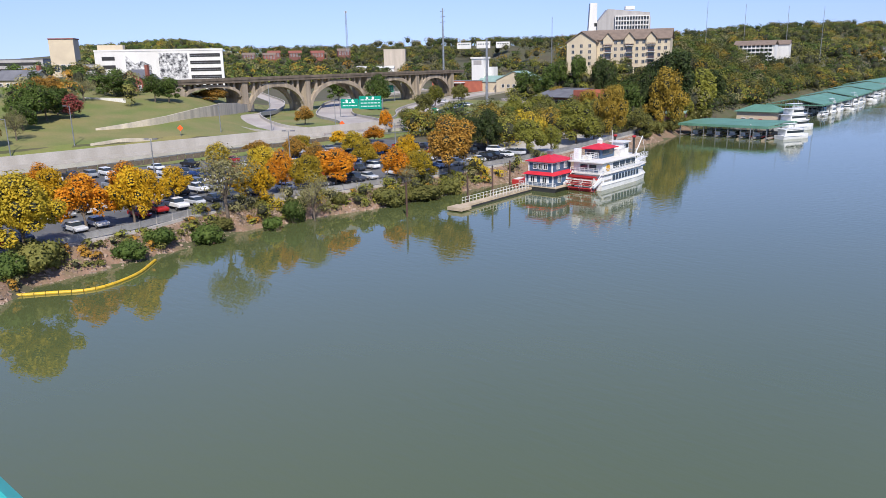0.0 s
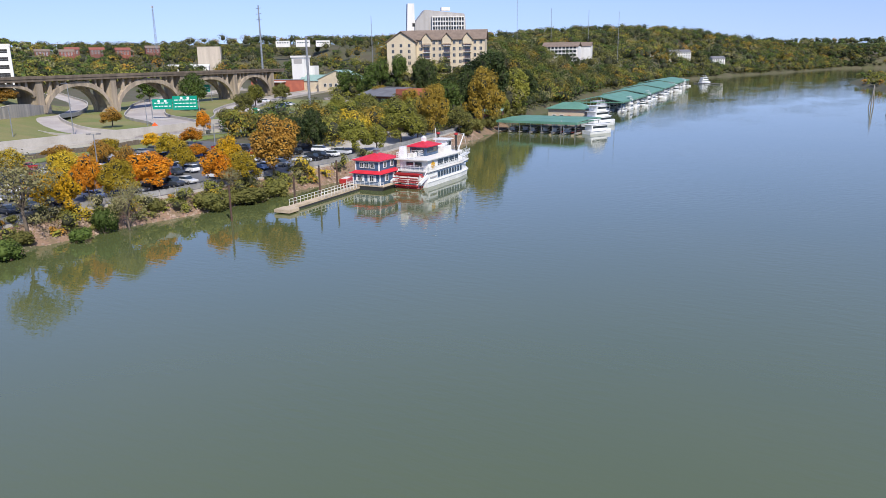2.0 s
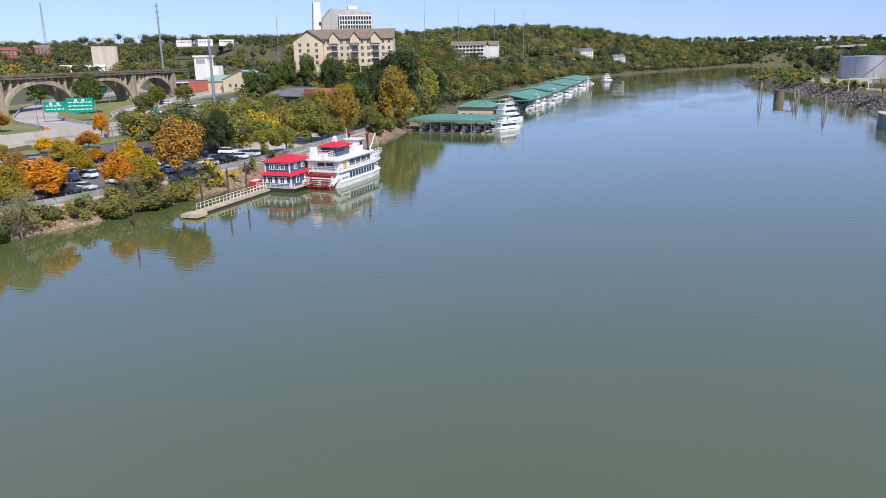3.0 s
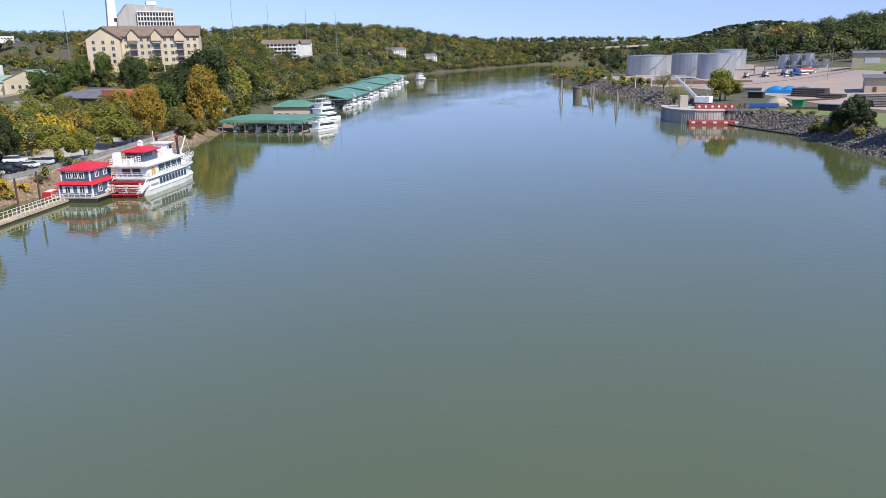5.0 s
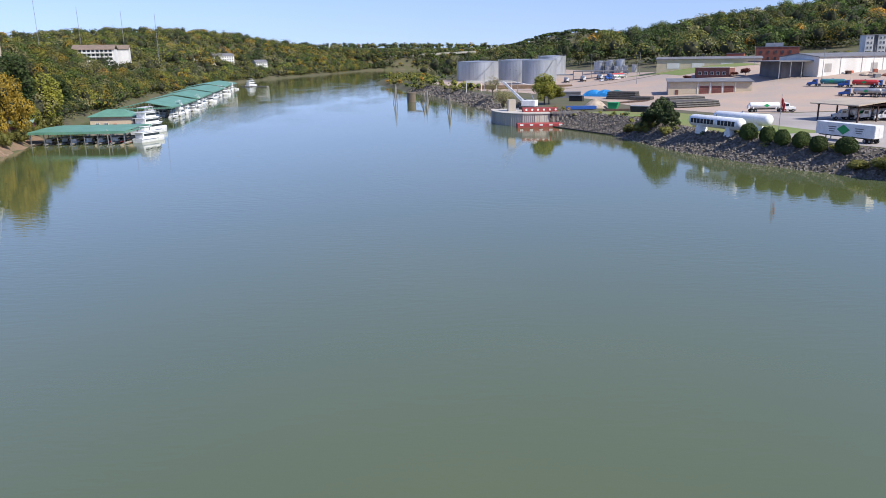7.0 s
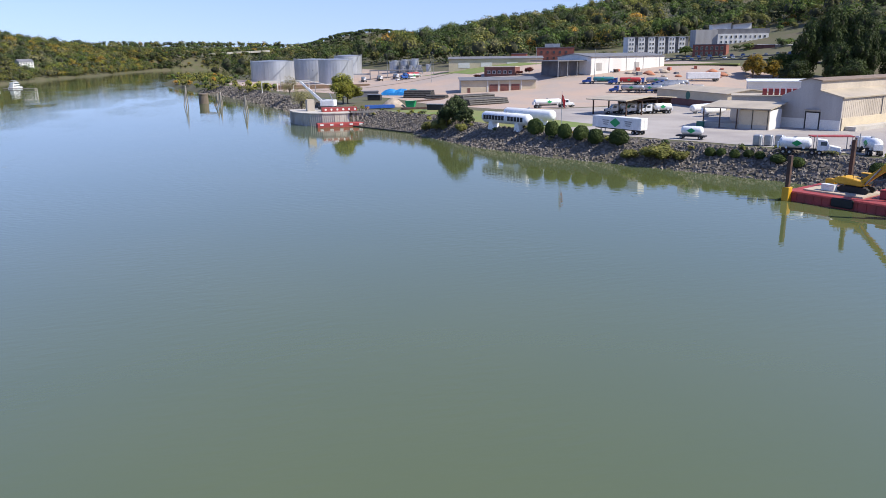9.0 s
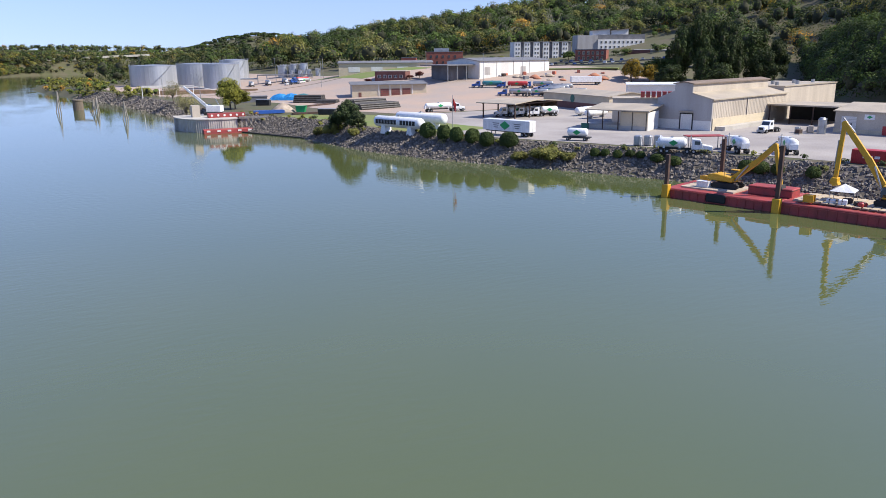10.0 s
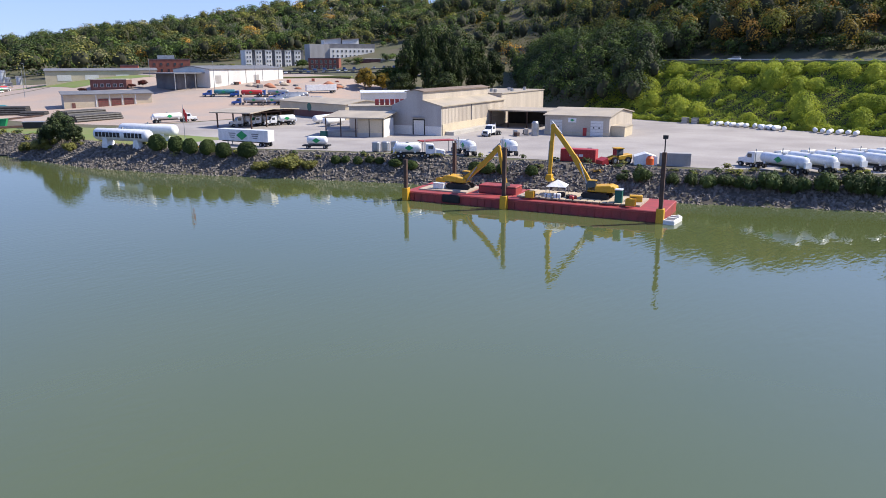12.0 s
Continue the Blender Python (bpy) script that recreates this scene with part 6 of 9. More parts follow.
# a row of tankers beside the bank, cabs away from the barge's end
for i in range(6):
    put_truck(TANKER, 150.6 + i * 4.6, 44.3 - i * 3.7, 64, "white tank truck with green diamond parked in a row", "row of tank trucks")
put_truck(TANKER, 143, 241.5, -8, "white tank truck in the yard", "yard tank trucks")
put_truck(TANKER_SHORT, 123, 109.5, -48, "white tank truck near the bank", "yard tank trucks")
put_truck(TANKER_SHORT, 132.5, 105, 59, "white tank truck parked with its tail to the river", "yard tank trucks")
put_truck(TANKER_SHORT, 139.5, 97.5, 48, "white tank truck parked with its tail to the river", "yard tank trucks")
for x, y in ((146, 208), (151, 205), (155, 202)):
    put_truck(TANKER_SHORT, x, y, 165, "white tank truck under the canopy", "canopy tank trucks")
put_truck(TANKER_RED, 213, 305, 142, "red tank truck with a blue cab", "yard tank trucks")
put_truck(TANKER_STEEL, 224, 299, 142, "steel tank truck with a blue cab", "yard tank trucks")
put_truck(TANKER_STEEL, 200, 285, 142, "steel tank truck with a blue cab", "yard tank trucks")
put_truck(TANKER_GREEN, 204, 314, 142, "teal tank truck with a blue cab", "yard tank trucks")
for i in range(4):
    put_truck(TANKER_STEEL, 207 + i * 6, 281 - i * 1.0 - (i % 2) * 3, 142, "steel tank truck with a blue cab", "yard tank trucks")
for i in range(4):
    put_truck(TANKER_STEEL, 216 + i * 4, 283 + i * 2.0, 142, "steel tank truck in a close row", "steel tank trucks")
put_truck(TANKER_RED, 165, 480, 200, "red tank truck by the loading rack", "terminal tank trucks")
put_truck(TANKER_STEEL, 157, 455, 200, "steel tank truck by the lawn", "terminal tank trucks")
for x, y in ((140, 500), (150, 495), (160, 490)):
    put_truck(TANKER_STEEL, x, y, 80, "tank truck under the loading rack", "terminal tank trucks")


def box_trailer(x, y, rz, length, label, marks=True):
    t = thing("box_trailer", x, y, ground_z(x, y) + 0.07, rz, label, "trailer")
    bx = part("box", Shape().box(0, -1.3, 1.15, length, 1.3, 4.05), M_WHITE_PAINT, t, bevel=0.05)
    for i in range(int(length / 1.2)):
        part("rib", Shape().box(0.3 + i * 1.2, -1.33, 1.2, 0.36 + i * 1.2, -1.3, 4.0), M_WHITE_PAINT, bx)
    part("rear_door", Shape().box(length, -1.2, 1.25, length + 0.05, -0.03, 3.95), M_WHITE, bx)
    part("rear_door", Shape().box(length, 0.03, 1.25, length + 0.05, 1.2, 3.95), M_WHITE, bx)
    part("chassis", Shape().box(0.5, -0.6, 0.85, length - 0.3, 0.6, 1.15), M_DARK, t)
    part("landing_gear", Shape().box(2.6, -0.9, 0, 2.8, -0.7, 1.1).box(2.6, 0.7, 0, 2.8, 0.9, 1.1), M_STEEL, t)
    wheels(t, (length - 2.4, length - 1.1), 0.95)
    if marks:
        for s_ in (-1,):
            part("emblem", Shape().prism([(length / 2 - 2.0, 2.6), (length / 2 - 0.2, 1.45), (length / 2 + 1.6, 2.6), (length / 2 - 0.2, 3.75)], -1.37, -1.34, "xz"), M_GREEN, bx, "plain green diamond")
            bars = Shape()
            for x0 in (length * 0.22, length * 0.68):
                for k in range(3):
                    bars.box(x0 + 0.2 * k, -1.36, 2.95 - 0.5 * k, x0 + 2.3 - 0.2 * k, -1.34, 3.15 - 0.5 * k)
            part("lettering", bars, M_GREYROOF, bx, "grey bars of lettering")
    return t


rz, w = between(109, 167, 113, 150.5)
box_trailer(109.5, 166.5, rz, 16, "white box trailer with a green diamond")
box_trailer(247.5, 298.5, -22, 16, "white box trailer at the back of the yard", False)


# ---- the warehouse and the yard's buildings ----
def main_warehouse():
    b = thing("warehouse", 161.4, 135.9, 5, 12.7, "tall grey and tan sheet metal warehouse", "warehouse")
    # x runs inland along the side that faces the river's lower end
    part("wall_end", Shape().prism([(0, -2), (16.4, -2), (16.4, 8.3), (11.3, 10.4), (11.3, 12.3), (8.6, 12.7), (6.0, 12.3), (6.0, 9.7), (0, 8.2)], -0.02, 0.4, "yz"), M_GREYWALL, b)
    part("wall_low", Shape().prism([(0, -2), (16.4, -2), (16.4, 8.2), (11.3, 10.3), (6.0, 9.6), (0, 8.1)], 0.4, 46, "yz"), M_TAN, b)
    part("wall_base", Shape().box(0.4, -0.25, -1, 32, 0.0, 3.2), M_CREAM, b)
    part("wall_high", Shape().box(0.4, 6.0, 9, 46, 11.3, 12.2), M_TAN, b)
    part("roof_low", Shape().prism([(-0.5, 8.1), (6.0, 9.75), (6.0, 10.0), (-0.5, 8.4)], -0.2, 46.2, "yz"), M_TANROOF, b)
    part("roof_high", Shape().prism([(5.5, 12.15), (8.6, 12.7), (11.8, 12.15), (11.8, 12.4), (8.6, 12.98), (5.5, 12.4)], -0.3, 46.5, "yz"), M_SHINGLE, b)
    ribs = Shape()
    for i in range(48):
        ribs.box(0.8 + i * 0.93, -0.05, 3.2, 0.86 + i * 0.93, 0.0, 8.0)
    part("wall_cladding", ribs, M_TAN, b)
    part("roller_door", Shape().box(-0.1, 5.6, -0.3, 0.0, 9.0, 4.2), M_WHITE, b)
    part("door_frame", Shape().box(-0.14, 5.3, -0.3, 0.0, 5.6, 4.5).box(-0.14, 9, -0.3, 0.0, 9.3, 4.5).box(-0.14, 5.3, 4.2, 0.0, 9.3, 4.5), M_DARK, b)
    part("canopy", Shape().box(-0.9, 5.4, 4.8, 0.0, 9.2, 5.0), M_TANROOF, b)
    part("loading_ramp", Shape().box(2, -3.0, -0.5, 30, -0.3, 1.1), M_CONCRETE, b)
    for y0, y1 in ((0, 5.2), (9.4, 16.4)):
        part("plinth", Shape().box(-0.15, y0, -1, -0.02, y1, 2.6), M_WHITE, b)
    # the lower wing behind and the bay between the wing and the office
    part("rear_wing", Shape().box(46.2, 1, -2, 88, 22, 10.0), M_TAN, b)
    part("rear_roof", Shape().box(46.2, 0.7, 10.0, 88.3, 22.3, 10.3), M_TANROOF, b)
    for q, w in ((50, 5), (56, 9), (63, 4), (70, 8), (78, 5)):
        part("roof_vent", Shape().tube((q, w, 10.2), (q, w, 11.4), 0.6), M_STEEL, b)
    part("downpipe", Shape().tube((20, -0.12, 3), (20, -0.12, 8), 0.1), M_GREYROOF, b)
    # Near-black slab across the bay's back, standing in for the shade under its roof.
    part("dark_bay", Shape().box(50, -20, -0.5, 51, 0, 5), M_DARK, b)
    part("bay_roof", Shape().box(33, -20, 5.2, 51, -0.1, 5.6), M_TANROOF, b)
    for y in (-19.8, -13.4, -7, -1):
        part("bay_post", Shape().box(33.2, y, -0.5, 33.5, y + 0.3, 5.2), M_RUST, b)


main_warehouse()


def office():
    rz, w = between(184, 115.5, 188, 97)
    b = thing("workshop", 184, 115.5, 5, rz, "low tan workshop with two white roller doors", "workshop")
    part("wall", Shape().prism([(0, -2), (26, -2), (26, 5.4), (13, 6.8), (0, 5.4)], 0, w, "yz"), M_TAN, b)
    part("roof", Shape().gable(0, 0, w, 26, 5.5, 1.5, 0.5, 0.25, "x"), M_TANROOF, b)
    for x0 in (1.6, 13.6):
        d = part("roller_door", Shape().box(x0, -0.1, 0, x0 + 3.6, -0.02, 4.3), M_WHITE, b)
        s = Shape()
        for k in range(5):
            s.box(x0, -0.13, 0.8 * k + 0.35, x0 + 3.6, -0.1, 0.8 * k + 0.42)
        part("door_relief", s, M_GREYWALL, d)
        part("door_glazing", Shape().box(x0 + 0.7, -0.14, 2.2, x0 + 1.1, -0.1, 2.6).box(x0 + 2.3, -0.14, 2.2, x0 + 2.7, -0.1, 2.6), M_GLASS, d)
    part("side_door", Shape().box(11.4, -0.1, 0, 12.5, -0.02, 2.3), M_RED, b, "red side door")
    sg = part("sign_plate", Shape().box(7.0, -0.14, 3.7, 9.4, -0.05, 5.0), M_WHITE_PAINT, b)
    part("emblem", Shape().prism([(7.5, 4.35), (8.2, 3.95), (8.9, 4.35), (8.2, 4.75)], -0.17, -0.14, "xz"), M_GREEN, sg, "plain green diamond")
    part("wainscot", Shape().box(-0.1, -0.06, -0.3, w + 0.1, -0.01, 1.1), M_CREAM, b)
    c = thing("tan_cabin", 190.5, 93.5, 5, rz + 90, "tan metal cabin beside the workshop", "cabin")
    block(c, "wall", 0, 0, -0.2, 9, 5, 2.7, M_CREAM)
    block(c, "roof", -0.15, -0.15, 2.7, 9.15, 5.15, 2.95, M_TANROOF)
    ribs = Shape()
    for i in range(18):
        ribs.box(0.2 + i * 0.5, 5.0, 0, 0.26 + i * 0.5, 5.05, 2.7)
    part("ribbing", ribs, M_CREAM, c)


office()


def dock_shed():
    rz, w = between(144.4, 152.5, 147.8, 145.6)
    b = thing("dock_shed", 144.4, 152.5, 5, rz, "tan shed with a wide roof over a loading dock", "shed")
    block(b, "wall", 0, 0, -1, w, 9, 5.0, M_CREAM)
    part("side_panel", Shape().box(w, 0.2, -1, w + 0.1, 9, 5.0), M_WHITE, b)
    part("downpipe", Shape().tube((3.5, -0.1, 0), (3.5, -0.1, 5), 0.1, None, 6).tube((w - 0.3, -0.1, 0), (w - 0.3, -0.1, 5), 0.1, None, 6), M_DARK, b)
    part("roof", Shape().prism([(-1.2, 5.2), (11.5, 6.3), (11.5, 6.6), (-1.2, 5.5)], -10, w + 0.6, "yz"), M_TANROOF, b)
    part("dock", Shape().box(-11, 1, -1, 0, 9, 1.2), M_CONCRETE, b)
    part("plinth", Shape().box(-0.05, -0.08, -0.5, w, 0.0, 1.2), M_CONCRETE, b)
    for x in (-9.5, -5, -0.5):
        part("post", Shape().box(x, -0.6, 0, x + 0.25, -0.35, 5.2), M_RUST, b)
    part("bin", Shape().box(-10.5, -2.2, 0, -8.7, -1.0, 1.6), M_DGREEN, b)
    for i in range(2):
        t = thing("storage_tank", 169.8 - i * 4.3, 196.2 - i * 10.2, 5, 14, "white horizontal gas tank by the dock", "tank", "dock tanks")
        tank_body(t, -5.5, 5.5, 1.15, 1.9, M_WHITE_PAINT)
        part("saddle", Shape().box(-3.5, -0.8, -0.1, -3.0, 0.8, 1.1).box(3.0, -0.8, -0.1, 3.5, 0.8, 1.1), M_STEEL, t)


dock_shed()


def carport():
    rz, w = between(141, 197.5, 163, 205)
    b = thing("vehicle_canopy", 141, 197.5, 5, rz - 3, "open steel canopy with a tan roof", "canopy")
    part("roof", Shape().gable(-1, -0.5, w + 0.5, 14.5, 4.9, 0.9, 0.8, 0.3, "y"), M_TANROOF, b)
    for x in (0, w / 3, 2 * w / 3, w - 0.3):
        for y in (0, 13.6):
            part("post", Shape().box(x, y, -0.3, x + 0.35, y + 0.35, 5.0), M_RUST, b)
    part("beam", Shape().box(-0.5, 0, 4.6, w, 0.3, 4.95).box(-0.5, 13.6, 4.6, w, 13.9, 4.95), M_RUST, b)
    part("end_wall", Shape().box(w - 0.2, 0.5, -0.3, w, 13.4, 4.7), M_RUST, b)
    part("back_wall", Shape().box(w * 0.55, 13.9, -0.3, w, 14.05, 4.7), M_TAN, b)


carport()
rz, w = between(174, 205, 205, 217)
b = house("long_shed", 190, 246, 5, -97.5, 46, 18, 5.5, 1.3, M_CREAM, M_TANROOF, "long low shed with a tan roof", "warehouse")
part("dark_base", Shape().box(2, -0.08, 0, 45, -0.02, 2.6), M_BROWNBRICK, b)
part("round_emblem", Shape().lathe([(-0.1, 1.5), (-0.04, 1.5)], "Y", 20, (22, 0, 3.9)), M_DGREEN, b, "plain dark green disc")
b = house("white_shed", 208, 216.5, 5, -41, 22, 12, 8.6, 0.6, M_WHITE, M_WHITE_PAINT, "white roofed shed behind the warehouse", "warehouse")
b = thing("red_racks", 166.5, 167.5, 12.35, -43, "row of red steel frames on a roof", "rack")
for i in range(7):
    part("frame", Shape().box(i * 1.6, 0, 0, i * 1.6 + 1.2, 0.2, 1.8).box(i * 1.6, 0.2, 1.6, i * 1.6 + 1.2, 2, 1.8), M_RED_HULL, b)
b = house("low_shed", 159, 171.5, 5, -43, 20, 12, 7.0, 0.0, M_CONCRETE, M_TANROOF, "flat-roofed block under the red frames", "warehouse", kind="flat")


# garage with three red doors
def garage():
    rz, w = between(147, 331, 174, 321)
    b = thing("garage", 141.6, 332.3, 6.0, -20, "beige garage block with three dark red doors", "garage")
    w = 36
    part("wall", Shape().box(0, 0, -3, w, 14, 6.0), M_CREAM, b)
    # Grey skin over the beige end wall: its shaded side put into the colour.
    part("end_wall", Shape().box(-0.12, -0.05, -3, 0.0, 14.05, 6.0), M_GREYWALL, b)
    part("roof", Shape().prism([(-1, 6.0), (15, 7.0), (15, 7.35), (-1, 6.35)], -0.8, w + 0.8, "yz"), M_GREYROOF, b)
    for x in (13.6, 18.9, 24.2):
        d = part("garage_door", Shape().box(x, -0.12, 0, x + 4.0, -0.02, 4.2), M_BROWNBRICK, b, "dark red sectional door")
        s = Shape()
        for k in range(4):
            s.box(x, -0.16, 1.0 * k + 0.9, x + 4.0, -0.12, 1.0 * k + 1.0)
        part("door_relief", s, M_RED_HULL, d)
    for x in (12.6, 18.0, 23.3, 28.8):
        part("pilaster", Shape().box(x, -0.2, -1, x + 0.42, 0, 6), M_WHITE, b)
    part("side_door", Shape().box(3, -0.12, 0, 4.4, -0.02, 2.6), M_BROWNBRICK, b)


garage()
b = house("tan_long_building", 177, 435, 15.4, -25.5, 58, 20, 5.8, 1.2, M_CREAM, M_GREYROOF, "long tan warehouse with a grey roof", "warehouse")
for x in (6, 20, 36, 48):
    part("white_trailer_door", Shape().box(x, -0.1, 0.5, x + 7, -0.02, 3.6), M_WHITE, b)
b = house("brick_office", 175.4, 378.9, 12.0, -43, 17.5, 10, 5.2, 0, M_BROWNBRICK, M_TAN, "flat-roofed dark brick office", "office", kind="flat")
windows(b, "x", 1, 16.5, 1, 4, 5, 1, 1.6, 1.4, 0, -1)
b = house("white_long_building", 217, 337, 14.6, 11, 56, 26, 7.6, 1.6, M_WHITE, M_GREYROOF, "long white warehouse with a grey roof", "warehouse")
for x in (4, 32):
    part("roller_door", Shape().box(x, -0.1, 0.5, x + 4, -0.02, 4.5), M_GREYWALL, b)
for x in (0, 13, 26, 39, 52):
    part("pilaster", Shape().box(x, -0.14, -1, x + 0.35, 0, 7.5), M_GREYWALL, b)
part("lean_to_wall", Shape().box(-13, 9, -2, 0, 24, 5.4), M_GREYROOF, b)
for x in (-19.5, -13, -6.5):
    part("lean_to_post", Shape().box(x, 3.2, -2, x + 0.3, 3.5, 5.6), M_STEEL, b)
part("lean_to_roof", Shape().box(-20, 3, 5.6, 0, 25, 6.1), M_GREYROOF, b)
b = house("red_brick_block", 240, 437, 17, -30, 24, 16, 10.5, 0, M_BRICK, M_GREYROOF, "red brick block with rooftop plant", "building", kind="flat")
block(b, "roof_plant", 5, 4, 10.8, 15, 10, 13, M_STEEL)
windows(b, "x", 1, 21, 2, 9.5, 5, 2, 1.2, 1.6, 0, -1, M_BROWNBRICK)
b = house("brick_annex", 226, 446, 16, -30, 10, 12, 8, 0, M_ORANGE_WALL, M_GREYROOF, "orange brick annex beside the block", "building", kind="flat")


# white and grey flats in the town
def town_flats():
    b = thing("town_flats", 310, 436, 21.4, -22, "white and dark grey four-storey flats", "apartment building")
    for i in range(6):
        x = i * 6.9
        part("white_bay", Shape().box(x, 0, -3, x + 4.5, 14, 12.4), M_WHITE, b)
        part("grey_bay", Shape().box(x + 4.5, 1.2, -3, x + 6.9, 14, 12.7), M_GREYROOF, b)
        windows(b, "x", x + 0.4, x + 4.2, 0.6, 12.2, 2, 4, 1.0, 1.4, 0, -1, M_WHITE)
    part("roof", Shape().box(-0.3, -0.3, 12.4, 41.5, 14.4, 12.62), M_GREYWALL, b)
    c = thing("town_flats", 376, 424, 24.5, -24, "white four-storey flats with a grey top floor", "apartment building")
    part("wall", Shape().box(0, 0, -3, 35, 14, 11), M_WHITE, c)
    part("grey_wing", Shape().box(-15, 1, -3, 0, 15, 14), M_GREYWALL, c)
    part("top_floor", Shape().box(0, 1.5, 11, 36, 14, 14.4), M_GREYROOF, c)
    for x in (-3, 11):
        part("penthouse", Shape().prism([(x, 14), (x + 13, 14), (x + 13, 18.4), (x, 17.2)], 4, 12, "xz"), M_WHITE, c)
        part("penthouse_roof", Shape().prism([(x - 1, 17.2), (x + 14, 18.5), (x + 14, 18.8), (x - 1, 17.5)], 3, 13, "xz"), M_SHINGLE, c)
    windows(c, "x", 1, 34, 0.5, 10.7, 10, 3, 1.2, 1.6, 0, -1, M_WHITE)
    d = house("brick_shop", 324, 387, 20, -50, 20, 12, 8, 0, M_BRICK, M_GREYROOF, "two-tone brick shop building", "building", kind="flat")
    windows(d, "x", 1, 19, 1, 7.5, 6, 2, 1.3, 2.0, 0, -1, M_CREAM)
    house("grey_workshop", 368, 378, 22.2, -45, 30, 16, 5, 0.5, M_GREYWALL, M_GREYWALL, "low pale grey workshop roofs", "building")
    house("brown_shop", 364, 381, 21.4, -45, 15, 10, 6, 0, M_BROWNBRICK, M_GREYROOF, "low brown brick building", "building", kind="flat")
    house("brick_row", 402, 352, 24.5, -45, 22, 14, 6, 0, M_BRICK, M_GREYROOF, "low red building at the hill foot", "building", kind="flat")


town_flats()


# ---- storage tanks on the far bank ----
def storage_tank(x, y, r, h, label, group="storage tanks"):
    t = thing("storage_tank", x, y, ground_z(x, y), 0, label, "tank", group)
    part("shell", Shape().lathe([(-0.5, r), (h, r)], "Z", 36), M_ALU, t, smooth=False)
    part("roof", Shape().lathe([(h, r - 0.05), (h + 0.5, r * 0.6), (h + 0.9, 0.3)], "Z", 48), M_STEEL, t)
    part("rim", Shape().lathe([(h - 0.4, r + 0.12), (h + 0.05, r + 0.12)], "Z", 48), M_ALU, t)
    s = Shape()
    for i in range(40):
        a = 2 * math.pi * i / 40
        s.box(-0.05, -0.05, h, 0.05, 0.05, h + 1.1, Matrix.Translation((math.cos(a) * r, math.sin(a) * r, 0)))
    part("railing", s, M_STEEL, t)
    st = Shape()
    for i in range(22):
        a = -1.9 + i * 0.045
        st.box(-0.4, -0.3, 0, 0.4, 0.3, 0.1, Matrix.Translation((math.cos(a) * (r + 0.5), math.sin(a) * (r + 0.5), h * (i + 1) / 22)) @ Matrix.Rotation(a, 4, "Z"))
    part("stairway", st, M_STEEL, t)


storage_tank(96, 607, 17.2, 15, "wide grey aluminium storage tank")
storage_tank(118, 560, 13.6, 15.5, "wide grey aluminium storage tank")
storage_tank(124.7, 515, 12.0, 15.5, "grey aluminium storage tank")
storage_tank(153, 590, 11, 15, "grey aluminium storage tank")
for i in range(6):
    storage_tank(179 + (i % 3) * 5.6, 548 - (i % 3) * 7 + (i // 3) * 6, 2.6, 8.5 - (i // 3) * 0.8, "slim upright steel tank", "slim tanks")
for i in range(4):
    storage_tank(181 + i * 4.5, 536 - i * 6, 1.7, 4.2, "small upright steel tank", "slim tanks")
b = thing("loading_rack", 148, 512, 7.5, -18, "open loading rack with a flat roof", "canopy")
part("roof", Shape().box(0, 0, 5.6, 38, 9, 6.3), M_GREYROOF, b)
for i in range(7):
    part("post", Shape().box(i * 6.2, 0.5, -1, i * 6.2 + 0.4, 0.9, 5.6).box(i * 6.2, 8, -1, i * 6.2 + 0.4, 8.4, 5.6), M_STEEL, b)
part("pipe_run", Shape().tube((-14, 4, 3.4), (0, 4, 3.4), 0.3).tube((-14, 5, 3.8), (0, 5, 3.8), 0.3).box(-16, 2, 0, -12, 7, 4.2), M_STEEL, b)
b = thing("pipe_bridge", 61, 430, 4.5, 0, "white pipe bridge on posts at the wharf", "pipe bridge")
part("span", Shape().beam((0, 0, 6.5), (26, -6, 6.2), 0.5).beam((0, 0, 5.8), (26, -6, 5.5), 0.3).beam((26, -6, 6), (40, -10, 3.2), 0.4), M_WHITE, b)
for i in range(4):
    part("post", Shape().box(i * 8.5, -i * 2, -1, i * 8.5 + 0.35, -i * 2 + 0.35, 6.3), M_WHITE, b)
b = thing("dark_bund", 70, 452, 4.8, -14, "dark sloping bund wall round the tanks", "wall")
part("bund", Shape().prism([(0, -1), (60, -1), (58, 2.6), (2, 2.6)], 0, 6, "xz"), M_EARTH, b)
b = house("wharf_house", 88, 348, 5, -14, 16, 6, 2.6, 0.3, M_GREYROOF, M_GREYROOF, "low dark hut at the wharf", "hut", kind="flat")


# far road bridge across the river
def far_bridge():
    b = thing("road_bridge", 39, 1480, 0, 12, "far concrete road bridge over the river bend", "bridge")
    part("deck", Shape().beam((-60, 0, 21.6), (200, 0, 31.2), 12, 2.2), M_CONCRETE, b)
    part("parapet", Shape().beam((-60, -6.1, 23.4), (200, -6.1, 33.0), 0.4, 1.4), M_CONCRETE, b)
    for i in range(6):
        x = -40 + i * 44
        part("pier", Shape().box(x, -3, -5, x + 2.2, 3, 21.6 + (x + 60) * 0.037), M_CONCRETE, b)
    house("white_plant", 74, 1500, 11, -4, 40, 24, 5.5, 1.0, M_WHITE, M_WHITE, "low white industrial sheds beyond the point", "warehouse")
    house("white_plant", 42, 1500, 11, -4, 28, 20, 4.5, 1.0, M_CREAM, M_WHITE, "low cream industrial shed beyond the point", "warehouse")


far_bridge()

